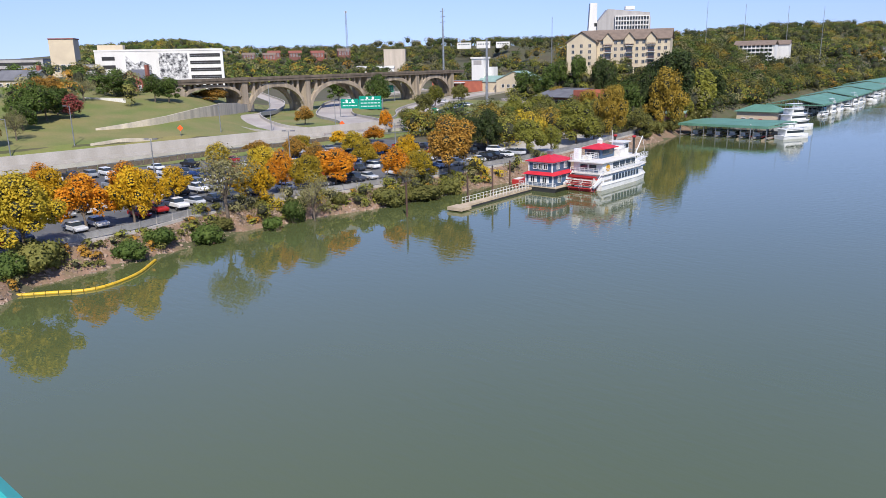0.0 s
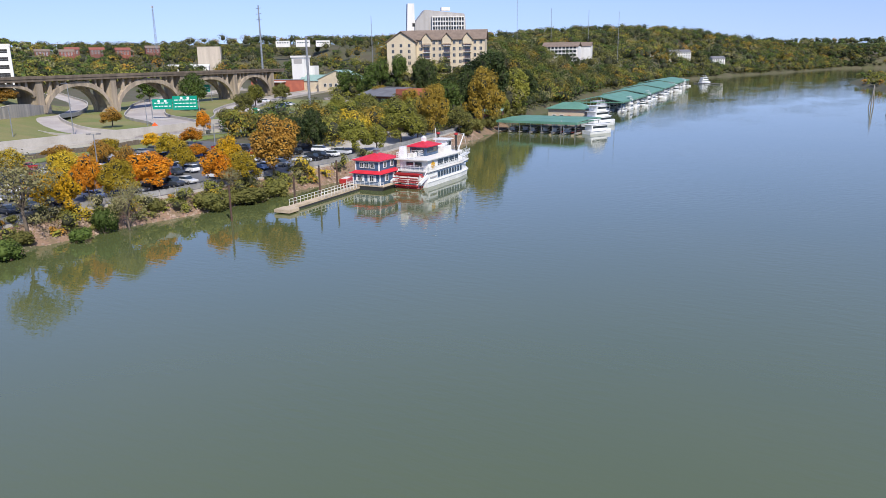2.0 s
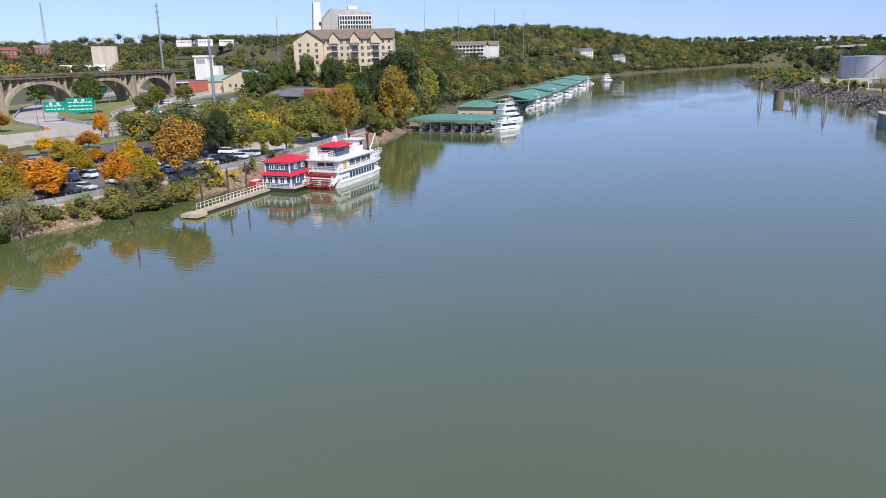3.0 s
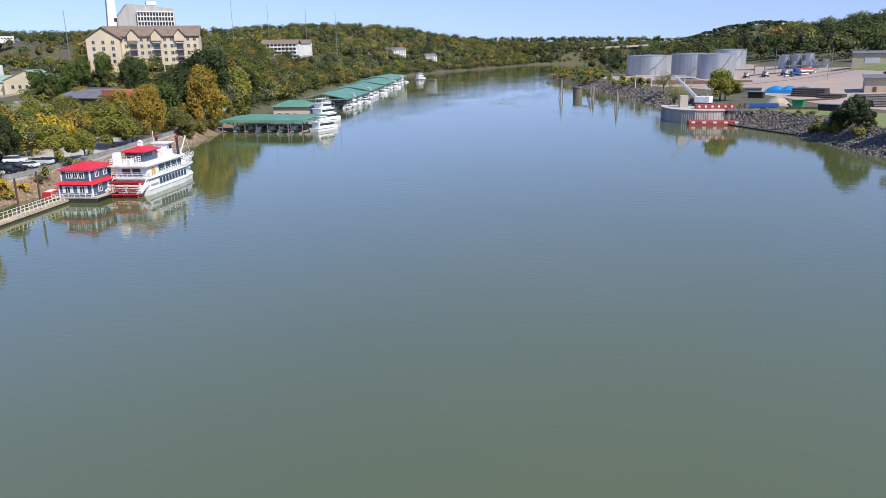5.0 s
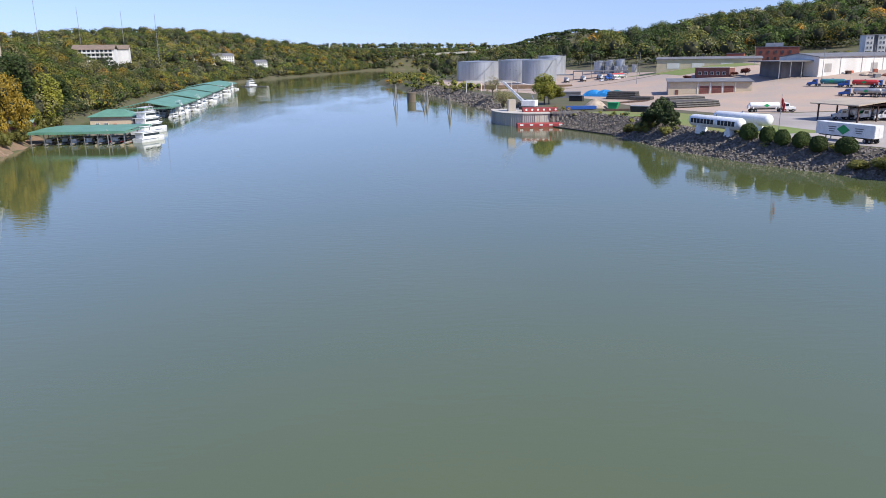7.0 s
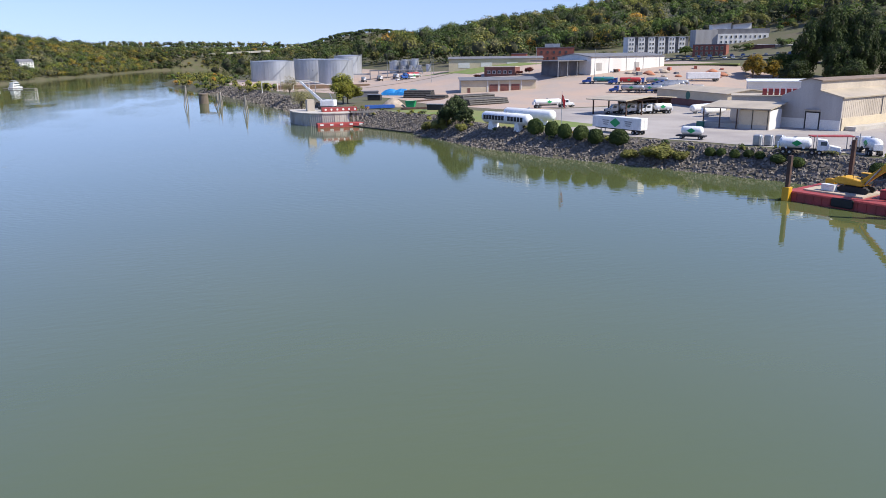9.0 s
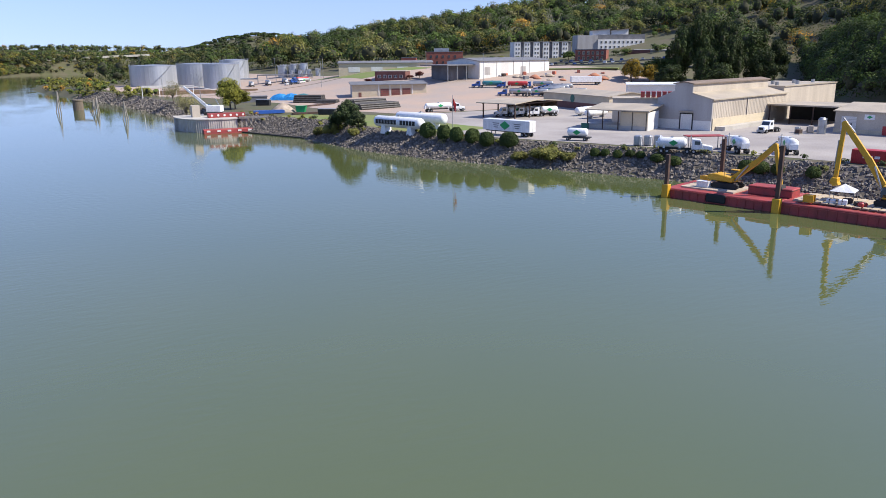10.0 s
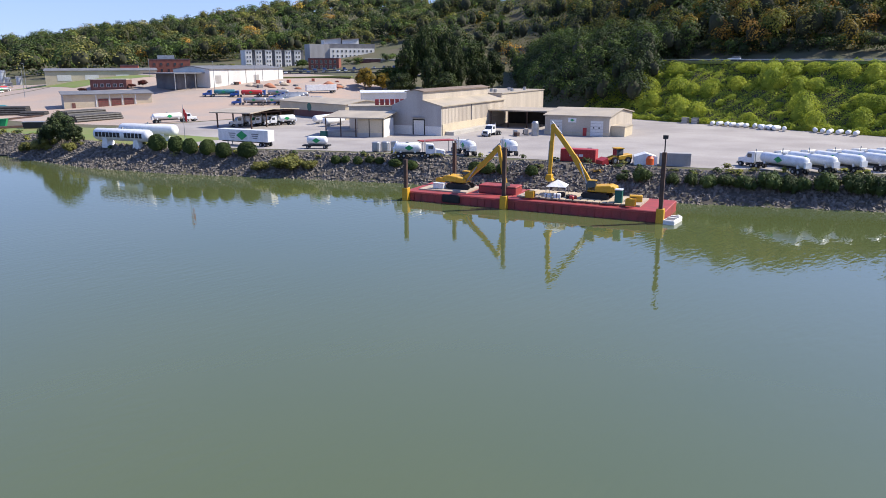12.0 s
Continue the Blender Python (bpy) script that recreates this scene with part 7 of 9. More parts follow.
# timber dolphins and the ruined pier
for x, y, h, lean in ((19, 414, 10.5, 0.5), (35.5, 401, 7.4, 0.0), (41.5, 346, 7.8, -0.4), (33.5, 403, 6.5, 1.0)):
    d = thing("dolphin_pile", x, y, 0, 30, "weathered timber mooring piles in the water", "pile", "mooring piles")
    part("pile", Shape().tube((0, 0, -3), (lean, 0, h), 0.3, 0.22), M_WOOD, d)
    part("pile", Shape().tube((1.8, 0.5, -3), (lean + 0.25, 0, h * 0.93), 0.26, 0.2), M_WOOD, d)
    part("pile", Shape().tube((-0.9, 1.3, -3), (lean, 0.2, h * 0.8), 0.26, 0.2), M_WOOD, d)
d = thing("pier_ruin", 29, 427, 0, 0, "ruined round concrete pier in the water", "pier")
part("drum", Shape().lathe([(-3, 2.6), (4.4, 2.5), (4.8, 2.7), (5.4, 2.6)], "Z", 20), M_DECK_CONCRETE, d)
part("broken_arm", Shape().beam((1, 0, 5.0), (8, -3, 5.6), 1.2, 0.8).beam((8, -3, 5.6), (9, -3.4, 0), 0.8), M_OLD_CONCRETE, d)


# wharf with crane
def wharf():
    w = thing("wharf_cell", 57.5, 277, 0, 0, "round-cornered concrete wharf on the river", "wharf")
    out = [(-6.0, 14), (-6.8, 8), (-6.6, 2), (-5.2, -4), (-2.6, -8.2), (1.2, -10.8), (5.5, -11.8), (11, -11.4), (12.5, 4), (12, 16)]
    part("wall", Shape().prism(out, -4, 4.3, "xy"), M_CONCRETE, w)
    part("cap", Shape().prism([(x * 1.04, y * 1.03) for x, y in out], 4.3, 4.6, "xy"), M_CONCRETE, w)
    for i in range(len(out) - 3):
        (x0, y0), (x1, y1) = out[i], out[i + 1]
        for k in range(6):
            x, y = x0 + (x1 - x0) * k / 6, y0 + (y1 - y0) * k / 6
            part("wall_rib", Shape().box(x - 0.12, y - 0.12, -2, x + 0.12, y + 0.12, 4.1), M_CONCRETE, w)
    part("hut", Shape().box(-1.6, 2, 4.6, 1.2, 5, 8.8), M_TAN, w)
    f = thing("timber_fender", 69.5, 264.5, 0, 0, "row of pale timber piles beside the wharf", "piles")
    for i in range(7):
        part("pile", Shape().box(i * 1.5, i * -0.6, -2, i * 1.5 + 0.6, i * -0.6 + 0.6, 4.6), M_WOOD, f)
    part("cap_beam", Shape().beam((-0.5, 0.3, 4.8), (11, -4.2, 4.8), 0.7), M_WOOD, f)
    fl = thing("red_float", 55.5, 261, 0, -6, "red steel float moored at the wharf", "float")
    part("hull", Shape().box(0, 0, -0.4, 17.5, 4, 1.4), M_RED_HULL, fl, bevel=0.15)
    part("fender_pad", Shape().box(1, -0.1, 0.6, 2.2, 0.0, 1.2).box(4.5, -0.1, 0.6, 5.7, 0, 1.2).box(8, -0.1, 0.6, 9.2, 0, 1.2).box(11.5, -0.1, 0.6, 12.7, 0, 1.2).box(15, -0.1, 0.6, 16.2, 0, 1.2), M_WHITE, fl)
    c = thing("crawler_crane", 65, 286, 4.6, 148, "white lattice crane with a lowered boom", "crane")
    part("crawler", Shape().box(-3, -2.2, 0, 3, -1.2, 1.2).box(-3, 1.2, 0, 3, 2.2, 1.2), M_DARK, c, bevel=0.2)
    part("house", Shape().box(-3.5, -1.8, 1.2, 2.2, 1.8, 3.6), M_WHITE_PAINT, c, bevel=0.15)
    part("cab", Shape().box(1.0, -2.2, 1.6, 3.0, -0.6, 3.9), M_GLASS, c, bevel=0.1)
    boom = Shape()
    lo, hi = Vector((1.5, 0, 2.6)), Vector((10.5, 0, 10.6))
    side = Vector((-(hi - lo).z, 0, (hi - lo).x)).normalized() * 0.38
    for q in (-0.4, 0.4):
        for e in (-1, 1):
            boom.beam(lo + side * e + Vector((0, q, 0)), hi + side * e * 0.5 + Vector((0, q * 0.5, 0)), 0.26)
        for k in range(10):
            e = 1 if k % 2 else -1
            a, d = lo.lerp(hi, k / 10), lo.lerp(hi, (k + 1) / 10)
            boom.beam(a + side * e * (1 - 0.05 * k) + Vector((0, q * (1 - 0.05 * k), 0)), d - side * e * (0.95 - 0.05 * k) + Vector((0, q * (0.95 - 0.05 * k), 0)), 0.17)
    part("boom", boom, M_WHITE_PAINT, c)
    part("gantry", Shape().beam((-2.5, 0, 3.4), (-1.2, 0, 6.0), 0.3).beam((-1.2, 0, 6.0), (10.3, 0, 10.7), 0.06), M_STEEL, c)
    g = thing("red_girders", 60, 272, 4.6, -4, "stack of red steel girders on the wharf", "girders")
    for k in range(3):
        part("girder", Shape().box(0, k * 1.2, 0, 13, k * 1.2 + 0.9, 1.5), M_RED_HULL, g)
    # White discs added on the web to stand for the girders' round holes.
    for i in range(6):
        part("web_plate", Shape().lathe([(-0.06, 0.36), (-0.01, 0.42)], "Y", 10, (1.2 + i * 2.2, 0, 0.8)), M_WHITE, g)
    b = thing("blue_girders", 76.5, 271, 5.2, -6, "stack of blue steel trusses", "girders")
    for k in range(3):
        part("girder", Shape().box(0, k * 1.2, 0.1, 11, k * 1.2 + 0.6, 1.2), M_BLUE, b)
    for x, y, rz, n in ((88, 262, -4, 3), (104, 298, 30, 2)):
        t = thing("timber_stack", x, y, 5.1, rz, "stack of brown timbers on the grass", "timber", "timber stacks")
        for k in range(n):
            part("beam", Shape().box(0, k * 0.8, 0, 22, k * 0.8 + 0.6, 0.6), M_RUST, t)
    p = thing("gravel_heap", 89.5, 278, 5, 0, "conical heap of pale gravel", "gravel heap")
    s = Shape().lathe([(0, 5.2), (1.2, 3.9), (2.6, 2.2), (3.4, 0.9), (3.7, 0.2)], "Z", 18)
    s.v = [(x + 0.5 * noise.noise((x, y, z)), y + 0.5 * noise.noise((y, x, z)), z + 0.3 * noise.noise((x * 2, y, z))) for x, y, z in s.v]
    part("heap", s, M_PALEROCK, p, smooth=True)
    t = thing("tarpaulin_heap", 106.5, 354, 5.3, -42, "heap under crumpled blue and green tarpaulins", "tarpaulin heap")
    for k, (x0, m) in enumerate(((0, M_TARP), (6, M_TARP), (12, M_TEALTARP))):
        n = 10
        v = [(x0 + 10 * i / n, 8 * j / n, 3.0 * math.sin(math.pi * i / n) ** 0.6 * math.sin(math.pi * j / n) ** 0.6 + 0.5 * noise.noise((i * 0.7 + k * 9, j * 0.7, 0))) for j in range(n + 1) for i in range(n + 1)]
        v = [(x, y, max(z, 0) if 0 < i % (n + 1) < n else 0) for i, (x, y, z) in enumerate(v)]
        f = [(j * (n + 1) + i, j * (n + 1) + i + 1, (j + 1) * (n + 1) + i + 1, (j + 1) * (n + 1) + i) for j in range(n) for i in range(n)]
        part("sheet", Shape().put(v, f), m, t)
    k = thing("green_skip", 92.7, 273, 5.1, -35, "bright green skip on the grass", "skip")
    part("tub", Shape().prism([(0.4, 0), (3.4, 0), (4, 2.2), (0, 2.2)], 0, 2.2, "xz"), M_GREEN, k, bevel=0.05)
    part("rim", Shape().box(-0.1, -0.1, 2.2, 4.1, 2.3, 2.35), M_GREEN, k)
    k = thing("dark_container", 91.8, 322.5, 5.1, -35, "dark container beside the heap", "container")
    part("box", Shape().box(0, 0, 0, 6, 2.5, 2.4), M_DARK, k, bevel=0.06)
    part("lid", Shape().box(-0.1, -0.1, 2.4, 6.1, 2.6, 2.55), M_STEEL, k)


wharf()


def pipe_stack(x, y, rz, rows, cols, length, r, label):
    p = thing("pipe_stack", x, y, ground_z(x, y) + 0.1, rz, label, "pipes", "pipe stacks")
    for k in range(rows):
        for i in range(cols - k):
            part("pipe", Shape().tube((0, (i + k * 0.5) * r * 2.1, r + k * r * 1.8), (length, (i + k * 0.5) * r * 2.1, r + k * r * 1.8), r, None, 8), M_PIPE, p)


pipe_stack(111, 329, -38, 4, 9, 13, 0.45, "stack of dark rusty pipes")
pipe_stack(117.5, 267.5, 14, 3, 10, 20, 0.42, "stack of dark pipes on bearers")
pipe_stack(121, 281, 14, 4, 10, 17, 0.42, "stack of dark pipes on bearers")
pipe_stack(118, 318, -38, 2, 8, 9, 0.4, "stack of dark rusty pipes")
b = thing("dark_skip", 95, 255.5, 5.1, -38, "dark open skip on the grass", "skip")
part("tub", Shape().prism([(0.3, 0), (6, 0), (6.4, 2), (0, 2)], 0, 2.3, "xz"), M_DARK, b, bevel=0.05)
part("rim", Shape().box(-0.1, -0.1, 2.0, 6.5, 2.4, 2.15), M_STEEL, b)


# the two white gas tanks on saddles
def gas_tank(x, y, rz, letters):
    t = thing("gas_tank", x, y, ground_z(x, y), rz, "long white gas tank on saddles" + (" with black lettering" if letters else ""), "gas tank", "white gas tanks")
    body = tank_body(t, -9.2, 9.2, 1.55, 2.9, M_WHITE_PAINT)
    for s in (-5.2, 5.2):
        part("saddle", Shape().prism([(s - 1.2, -0.5), (s + 1.2, -0.5), (s + 0.6, 2.0), (s - 0.6, 2.0)], -1.2, 1.2, "xz"), M_WHITE_PAINT, t)
    part("pipework", Shape().tube((9.0, 0, 1.0), (9.0, 0, 3.4), 0.08).tube((0, 0, 4.4), (0, 0, 4.9), 0.2), M_STEEL, t)
    if letters:
        for i in range(13):
            if i == 7:
                continue
            x0 = -7.8 + i * 1.22
            part("bar", Shape().box(x0, -1.60, 2.35, x0 + 0.92, -1.50, 3.55), M_DARK, body, "bold black bar")


rz, w = between(86, 190, 91, 174)
gas_tank(92.2, 184.5, rz, True)
gas_tank(102.5, 190.5, rz + 4, False)

# flag on its pole
f = thing("flag_pole", 99, 166.5, 5, 0, "flag hanging from a steel pole", "flag")
part("pole", Shape().tube((0, 0, -0.3), (0, 0, 10.5), 0.08, 0.05), M_STEEL, f)
s = Shape()
n = 12
s.put([(0.05 + 1.1 * i / n, 0.15 * math.sin(i * 1.1), 9.9 - 2.0 * i / n) for i in range(n + 1)] + [(0.05 + 0.8 * i / n, 0.15 * math.sin(i * 1.1), 8.3 - 2.6 * i / n) for i in range(n + 1)], [(i, i + 1, n + 2 + i, n + 1 + i) for i in range(n)])
part("flag", s, M_RED, f)

# heaps of red earth, pallets and parked trailers at the back of the yard
rng = random.Random(77)
for i in range(16):
    x, y = rng.uniform(236, 284), 0
    y = 322 - (x - 236) * 0.42 + rng.uniform(-7, 9)
    t = thing("earth_heap", x, y, ground_z(x, y) - 0.1, rng.uniform(0, 90), "low heap of reddish building earth", "earth heap", "earth heaps")
    q = rng.uniform(1.6, 3.4)
    s = Shape().lathe([(0, q), (q * 0.28, q * 0.7), (q * 0.5, q * 0.3), (q * 0.55, 0.1)], "Z", 12)
    s.v = [(a + 0.4 * noise.noise((a, b, c + i)), b + 0.4 * noise.noise((b, a, c + i)), c + 0.25 * noise.noise((a * 2, b, c))) for a, b, c in s.v]
    part("heap", s, rng.choice((M_REDEARTH, M_REDEARTH, M_PALEROCK)), t, smooth=True)
for i in range(14):
    x = rng.uniform(225, 290)
    y = 330 - (x - 236) * 0.40 + rng.uniform(-12, 10)
    t = thing("material_stack", x, y, ground_z(x, y), rng.uniform(0, 90), "stack of building material on pallets", "pallets", "material stacks")
    part("pallet", Shape().box(0, 0, 0, 3.2, 1.8, 0.25), M_WOOD, t)
    part("goods", Shape().box(0.1, 0.1, 0.25, 3.1, 1.7, rng.uniform(0.9, 2.0)), rng.choice((M_WHITE, M_RUST, M_STEEL, M_ORANGE_WALL, M_GREYROOF)), t, bevel=0.06)

# small yard things
for i, (x, y, rz) in enumerate(((120, 133, 20),)):
    t = thing("tank_skid", x, y, 5.1, rz, "white small tank on a flat trailer", "trailer", "tank skids")
    tank_body(t, -2.5, 2.5, 1.0, 2.0, M_WHITE_PAINT, "", 0)
    part("bed", Shape().box(-3.5, -1.1, 0.6, 3.2, 1.1, 0.9), M_DARK, t)
    wheels(t, (-2.2, 2.0), 0.9, 0.4, 0.15)
    if i == 0:
        t.matrix_basis = pose(118, 139, 5.1, 0, 0, -55)
for i in range(3):
    t = thing("steel_bottle_rack", 122 + i * 1.9, 122 - i * 1.2, 5.1, 30, "upright grey steel tank rack", "rack", "steel racks")
    part("rack", Shape().box(0, 0, 0, 1.6, 1.6, 2.3), M_STEEL, t, bevel=0.2)
    part("bottle_bank", Shape().tube((0.4, -0.06, 0.1), (0.4, -0.06, 2.1), 0.18).tube((1.1, -0.06, 0.1), (1.1, -0.06, 2.1), 0.18), M_WHITE, t)
t = thing("red_canopy", 125, 111, 5.1, -28, "small red roofed shelter on posts", "shelter")
part("roof", Shape().box(0, 0, 2.8, 8, 3, 3.0), M_RED_HULL, t)
for x, y in ((0.2, 0.2), (7.6, 0.2), (0.2, 2.6), (7.6, 2.6)):
    part("post", Shape().box(x, y, 0, x + 0.15, y + 0.15, 2.8), M_STEEL, t)
t = thing("white_skid_tank", 122.5, 114, 5.1, -28, "small white tank beside the shelter", "tank")
tank_body(t, -1.8, 1.8, 0.7, 0.9, M_WHITE_PAINT)
part("saddle", Shape().box(-1.2, -0.5, 0, -0.9, 0.5, 0.5).box(0.9, -0.5, 0, 1.2, 0.5, 0.5), M_STEEL, t)
# white tractor unit in front of the warehouse
t = thing("tractor_unit", 171, 125, 5.07, 188, "white lorry tractor unit by the loading bay", "lorry")
cab(t, 0, M_WHITE_PAINT)
part("chassis", Shape().box(-4, -0.5, 0.8, 4, 0.5, 1.1), M_DARK, t)
wheels(t, (-3, -1.7, 3.3), 0.95)
t = thing("upright_tank", 178, 115, 5.07, 0, "tall cylindrical steel tank by the bay", "tank")
part("shell", Shape().lathe([(0, 1.0), (3.6, 1.0), (4.1, 0.6)], "Z", 16), M_STEEL, t)
part("ladder", Shape().box(-0.2, -1.15, 0, -0.14, -1.05, 4).box(0.14, -1.15, 0, 0.2, -1.05, 4), M_STEEL, t)
for i in range(4):
    t = thing("pallet_stack", 172 + i * 3, 117 + (i % 2) * 2, 5.07, 20 * i, "stack of goods on pallets at the bay", "pallets", "bay pallets")
    part("pallet", Shape().box(0, 0, 0, 1.6, 1.4, 0.2), M_WOOD, t)
    part("goods", Shape().box(0.1, 0.1, 0.2, 1.5, 1.3, 1.2 + 0.3 * (i % 3)), (M_RUST, M_STEEL, M_TAN, M_GREYROOF)[i], t, bevel=0.08)

# small tanks lying along the foot of the hill
rng = random.Random(21)
for i in range(20):
    k = i / 19
    x, y = 243 - 10 * k + rng.uniform(-1, 1), 88 - 44 * k + (6 if 9 < i < 14 else 0)
    t = thing("small_tank", x, y, ground_z(x, y) + 0.06, 185 + rng.uniform(-18, 18), "small white gas tank lying on the ground", "tank", "small white tanks")
    l = rng.uniform(1.2, 2.0) if i != 16 else 3.0
    tank_body(t, -l, l, 0.62, 0.85, M_WHITE_PAINT)
    for q in (-0.6, 0.6):
        part("foot", Shape().box(l * q, -0.4, 0, l * q + 0.15, 0.4, 0.5), M_STEEL, t)
for i in range(2):
    t = thing("stillage", 244.5, 94 + i * 3.4, 5.06, 0, "steel stillage at the hill foot", "rack", "stillages")
    part("frame", Shape().box(0, 0, 0, 0.15, 2, 2).box(1.6, 0, 0, 1.75, 2, 2).box(0, 0, 1.9, 1.75, 2, 2.05).box(0, 0, 0.9, 1.75, 2, 1.0), M_STEEL, t)

# lamp with two floodlights at the end of the bank
lamp_pole(150.5, 20.5, 10.5, "dark pole with two floodlights", "flood lamps", 0.8, 100, True)


# ---- the work barge ----
def barge():
    rz, w = between(101.2, 94.5, 112.0, 49.0)
    b = thing("work_barge", 101.2, 94.5, 0, rz, "two red steel work barges lashed end to end", "barge")
    # x along the barge, y towards the bank
    L, W = 48.5, 11.5
    for x0, x1, z1 in ((0, 20.5, 1.7), (20.7, L, 1.8)):
        part("hull", Shape().box(x0, 0, -0.8, x1, W, z1), M_RED_HULL, b, bevel=0.12)
    s = Shape()
    for i in range(32):
        s.box(0.6 + i * 1.45, -0.12, 0.1, 0.75 + i * 1.45, -0.0, 1.5)
    s.box(0, -0.14, 1.35, L, 0, 1.5)
    part("hull_framing", s, M_RED_HULL, b)
    part("timber_deck", Shape().box(2, 2.2, 1.7, 12, 9.5, 1.95).box(22, 2.5, 1.8, L - 4.5, 10, 2.1), M_SAND, b)
    for i in range(16):
        part("plank", Shape().box(23 + i * 1.2, 1.6, 2.1, 23.9 + i * 1.2, 9.6, 2.22), M_DECKWOOD, b)
    part("tyre_fender", Shape().box(8.2, -0.35, 0.2, 11.8, -0.05, 1.7), M_BLACK, b, bevel=0.2)
    for x, y, h, h0 in ((0.6, -0.4, 7.8, 4.2), (5.0, W + 0.2, 9.9, 4.0), (20.6, -0.4, 11.0, 4.6), (L - 0.6, -0.4, 11.5, 4.8)):
        sp = part("spud", Shape().box(x - 0.31, y - 0.31, -4, x + 0.31, y + 0.31, h), M_RUST, b, "rusty square steel spud")
        part("spud_collar", Shape().box(x - 0.6, y - 0.6, -0.2, x + 0.6, y + 0.6, 2.4), M_YELLOW, sp, "yellow spud collar", bevel=0.06)
    part("aerial", Shape().tube((L - 0.6, -0.4, 11.5), (L - 0.6, -0.4, 14.2), 0.1).box(L - 1.0, -0.5, 13.6, L - 0.2, -0.3, 14.2), M_DARK, b)
    # winches and boxes on deck
    for x, y in ((3.6, 8.2), (24.8, 1.6), (42.6, 1.6)):
        k = thing("deck_winch", 0, 0, 0, 0, "yellow winch on the barge deck", "winch", "deck winches")
        k.matrix_basis = b.matrix_basis @ pose(x, y, 2.1)
        part("frame", Shape().box(-0.8, -0.5, 0, 0.8, -0.35, 1.2).box(-0.8, 0.35, 0, 0.8, 0.5, 1.2), M_YELLOW, k)
        part("drum", Shape().lathe([(-0.35, 0.5), (0.35, 0.5)], "Y", 12, (0, 0, 0.7)), M_YELLOW, k)

    def on_deck(name, x, y, z, rz, label, category, group=""):
        k = thing(name, 0, 0, 0, 0, label, category, group)
        k.matrix_basis = b.matrix_basis @ pose(x, y, z, 0, 0, rz)
        return k

    k = on_deck("red_deck_box", 13.5, 4.4, 1.7, 0, "red steel pontoon box on the deck", "container")
    part("box", Shape().box(0, 0, 0, 7.5, 3.4, 1.5), M_RED_HULL, k, bevel=0.1)
    part("lid_seam", Shape().box(-0.03, -0.03, 1.2, 7.53, 3.43, 1.27), M_RUST, k)
    k = on_deck("white_deck_box", 4.4, 3.4, 1.95, 0, "white tool chest on the deck", "chest")
    part("box", Shape().box(0, 0, 0, 2.2, 1.2, 1.0), M_WHITE, k, bevel=0.06)
    part("lid", Shape().box(-0.05, -0.05, 1.0, 2.25, 1.25, 1.1), M_WHITE_PAINT, k)
    k = on_deck("shade_tent", 26.8, 4.2, 2.1, 8, "white pitched shade tent on the deck", "tent")
    part("canopy", Shape().put([(0, 0, 1.7), (3.6, 0, 1.7), (3.6, 3.6, 1.7), (0, 3.6, 1.7), (1.8, 1.8, 2.8)], [(0, 1, 4), (1, 2, 4), (2, 3, 4), (3, 0, 4)]), M_WHITE_PAINT, k)
    for x, y in ((0, 0), (3.5, 0), (0, 3.5), (3.5, 3.5)):
        part("leg", Shape().box(x, y, 0, x + 0.08, y + 0.08, 1.7), M_STEEL, k)
    for i, (x, y, m) in enumerate(((27, 2.4, M_WHITE), (29, 2.0, M_WHITE_PAINT), (31.2, 2.8, M_DARK), (29.6, 3.4, M_RUST), (32.4, 2.2, M_RED))):
        k = on_deck("deck_gear", x, y, 2.1, 17 * i, "boxes and gear lying on the deck", "gear", "deck gear")
        part("box", Shape().box(0, 0, 0, 1.3, 0.9, 0.7 + 0.2 * (i % 2)), m, k, bevel=0.12)
        part("strap", Shape().box(0.5, -0.02, 0, 0.6, 0.92, 0.72 + 0.2 * (i % 2)), M_DARK, k)
    k = on_deck("portable_toilet", 39.6, 2.6, 2.1, 5, "dark green portable toilet with a pale roof", "portable toilet")
    part("cabin", Shape().box(0, 0, 0, 1.25, 1.25, 2.2), M_DGREEN, k, bevel=0.06)
    part("roof", Shape().box(-0.06, -0.06, 2.2, 1.31, 1.31, 2.42), M_WHITE_PAINT, k, bevel=0.08)
    part("door", Shape().box(0.2, -0.04, 0.1, 1.05, 0.0, 2.0), M_DGREEN, k)
    k = on_deck("yellow_generator", 41.6, 5.0, 2.1, 12, "yellow generator on the deck", "generator")
    part("body", Shape().box(0, 0, 0, 2.2, 1.2, 1.1), M_YELLOW, k, bevel=0.1)
    part("panel", Shape().box(0.3, -0.04, 0.2, 1.2, 0.0, 0.8), M_DARK, k)
    sk = thing("skiff", 0, 0, 0, 0, "small grey skiff moored at the barge end", "boat")
    sk.matrix_basis = b.matrix_basis @ pose(L + 1.2, 1.5, 0.1, 0, 0, 82)
    part("hull", Shape().prism([(-2.6, -0.95), (1.8, -0.95), (3.2, 0), (1.8, 0.95), (-2.6, 0.95)], -0.2, 0.6, "xy"), M_WHITE, sk, bevel=0.1)
    part("well", Shape().prism([(-2.2, -0.7), (1.5, -0.7), (2.4, 0), (1.5, 0.7), (-2.2, 0.7)], 0.6, 0.63, "xy"), M_GREYROOF, sk)
    part("thwart", Shape().box(-0.8, -0.8, 0.6, -0.4, 0.8, 0.75).box(0.8, -0.7, 0.6, 1.1, 0.7, 0.75), M_WHITE, sk)
    return b


BARGE = barge()


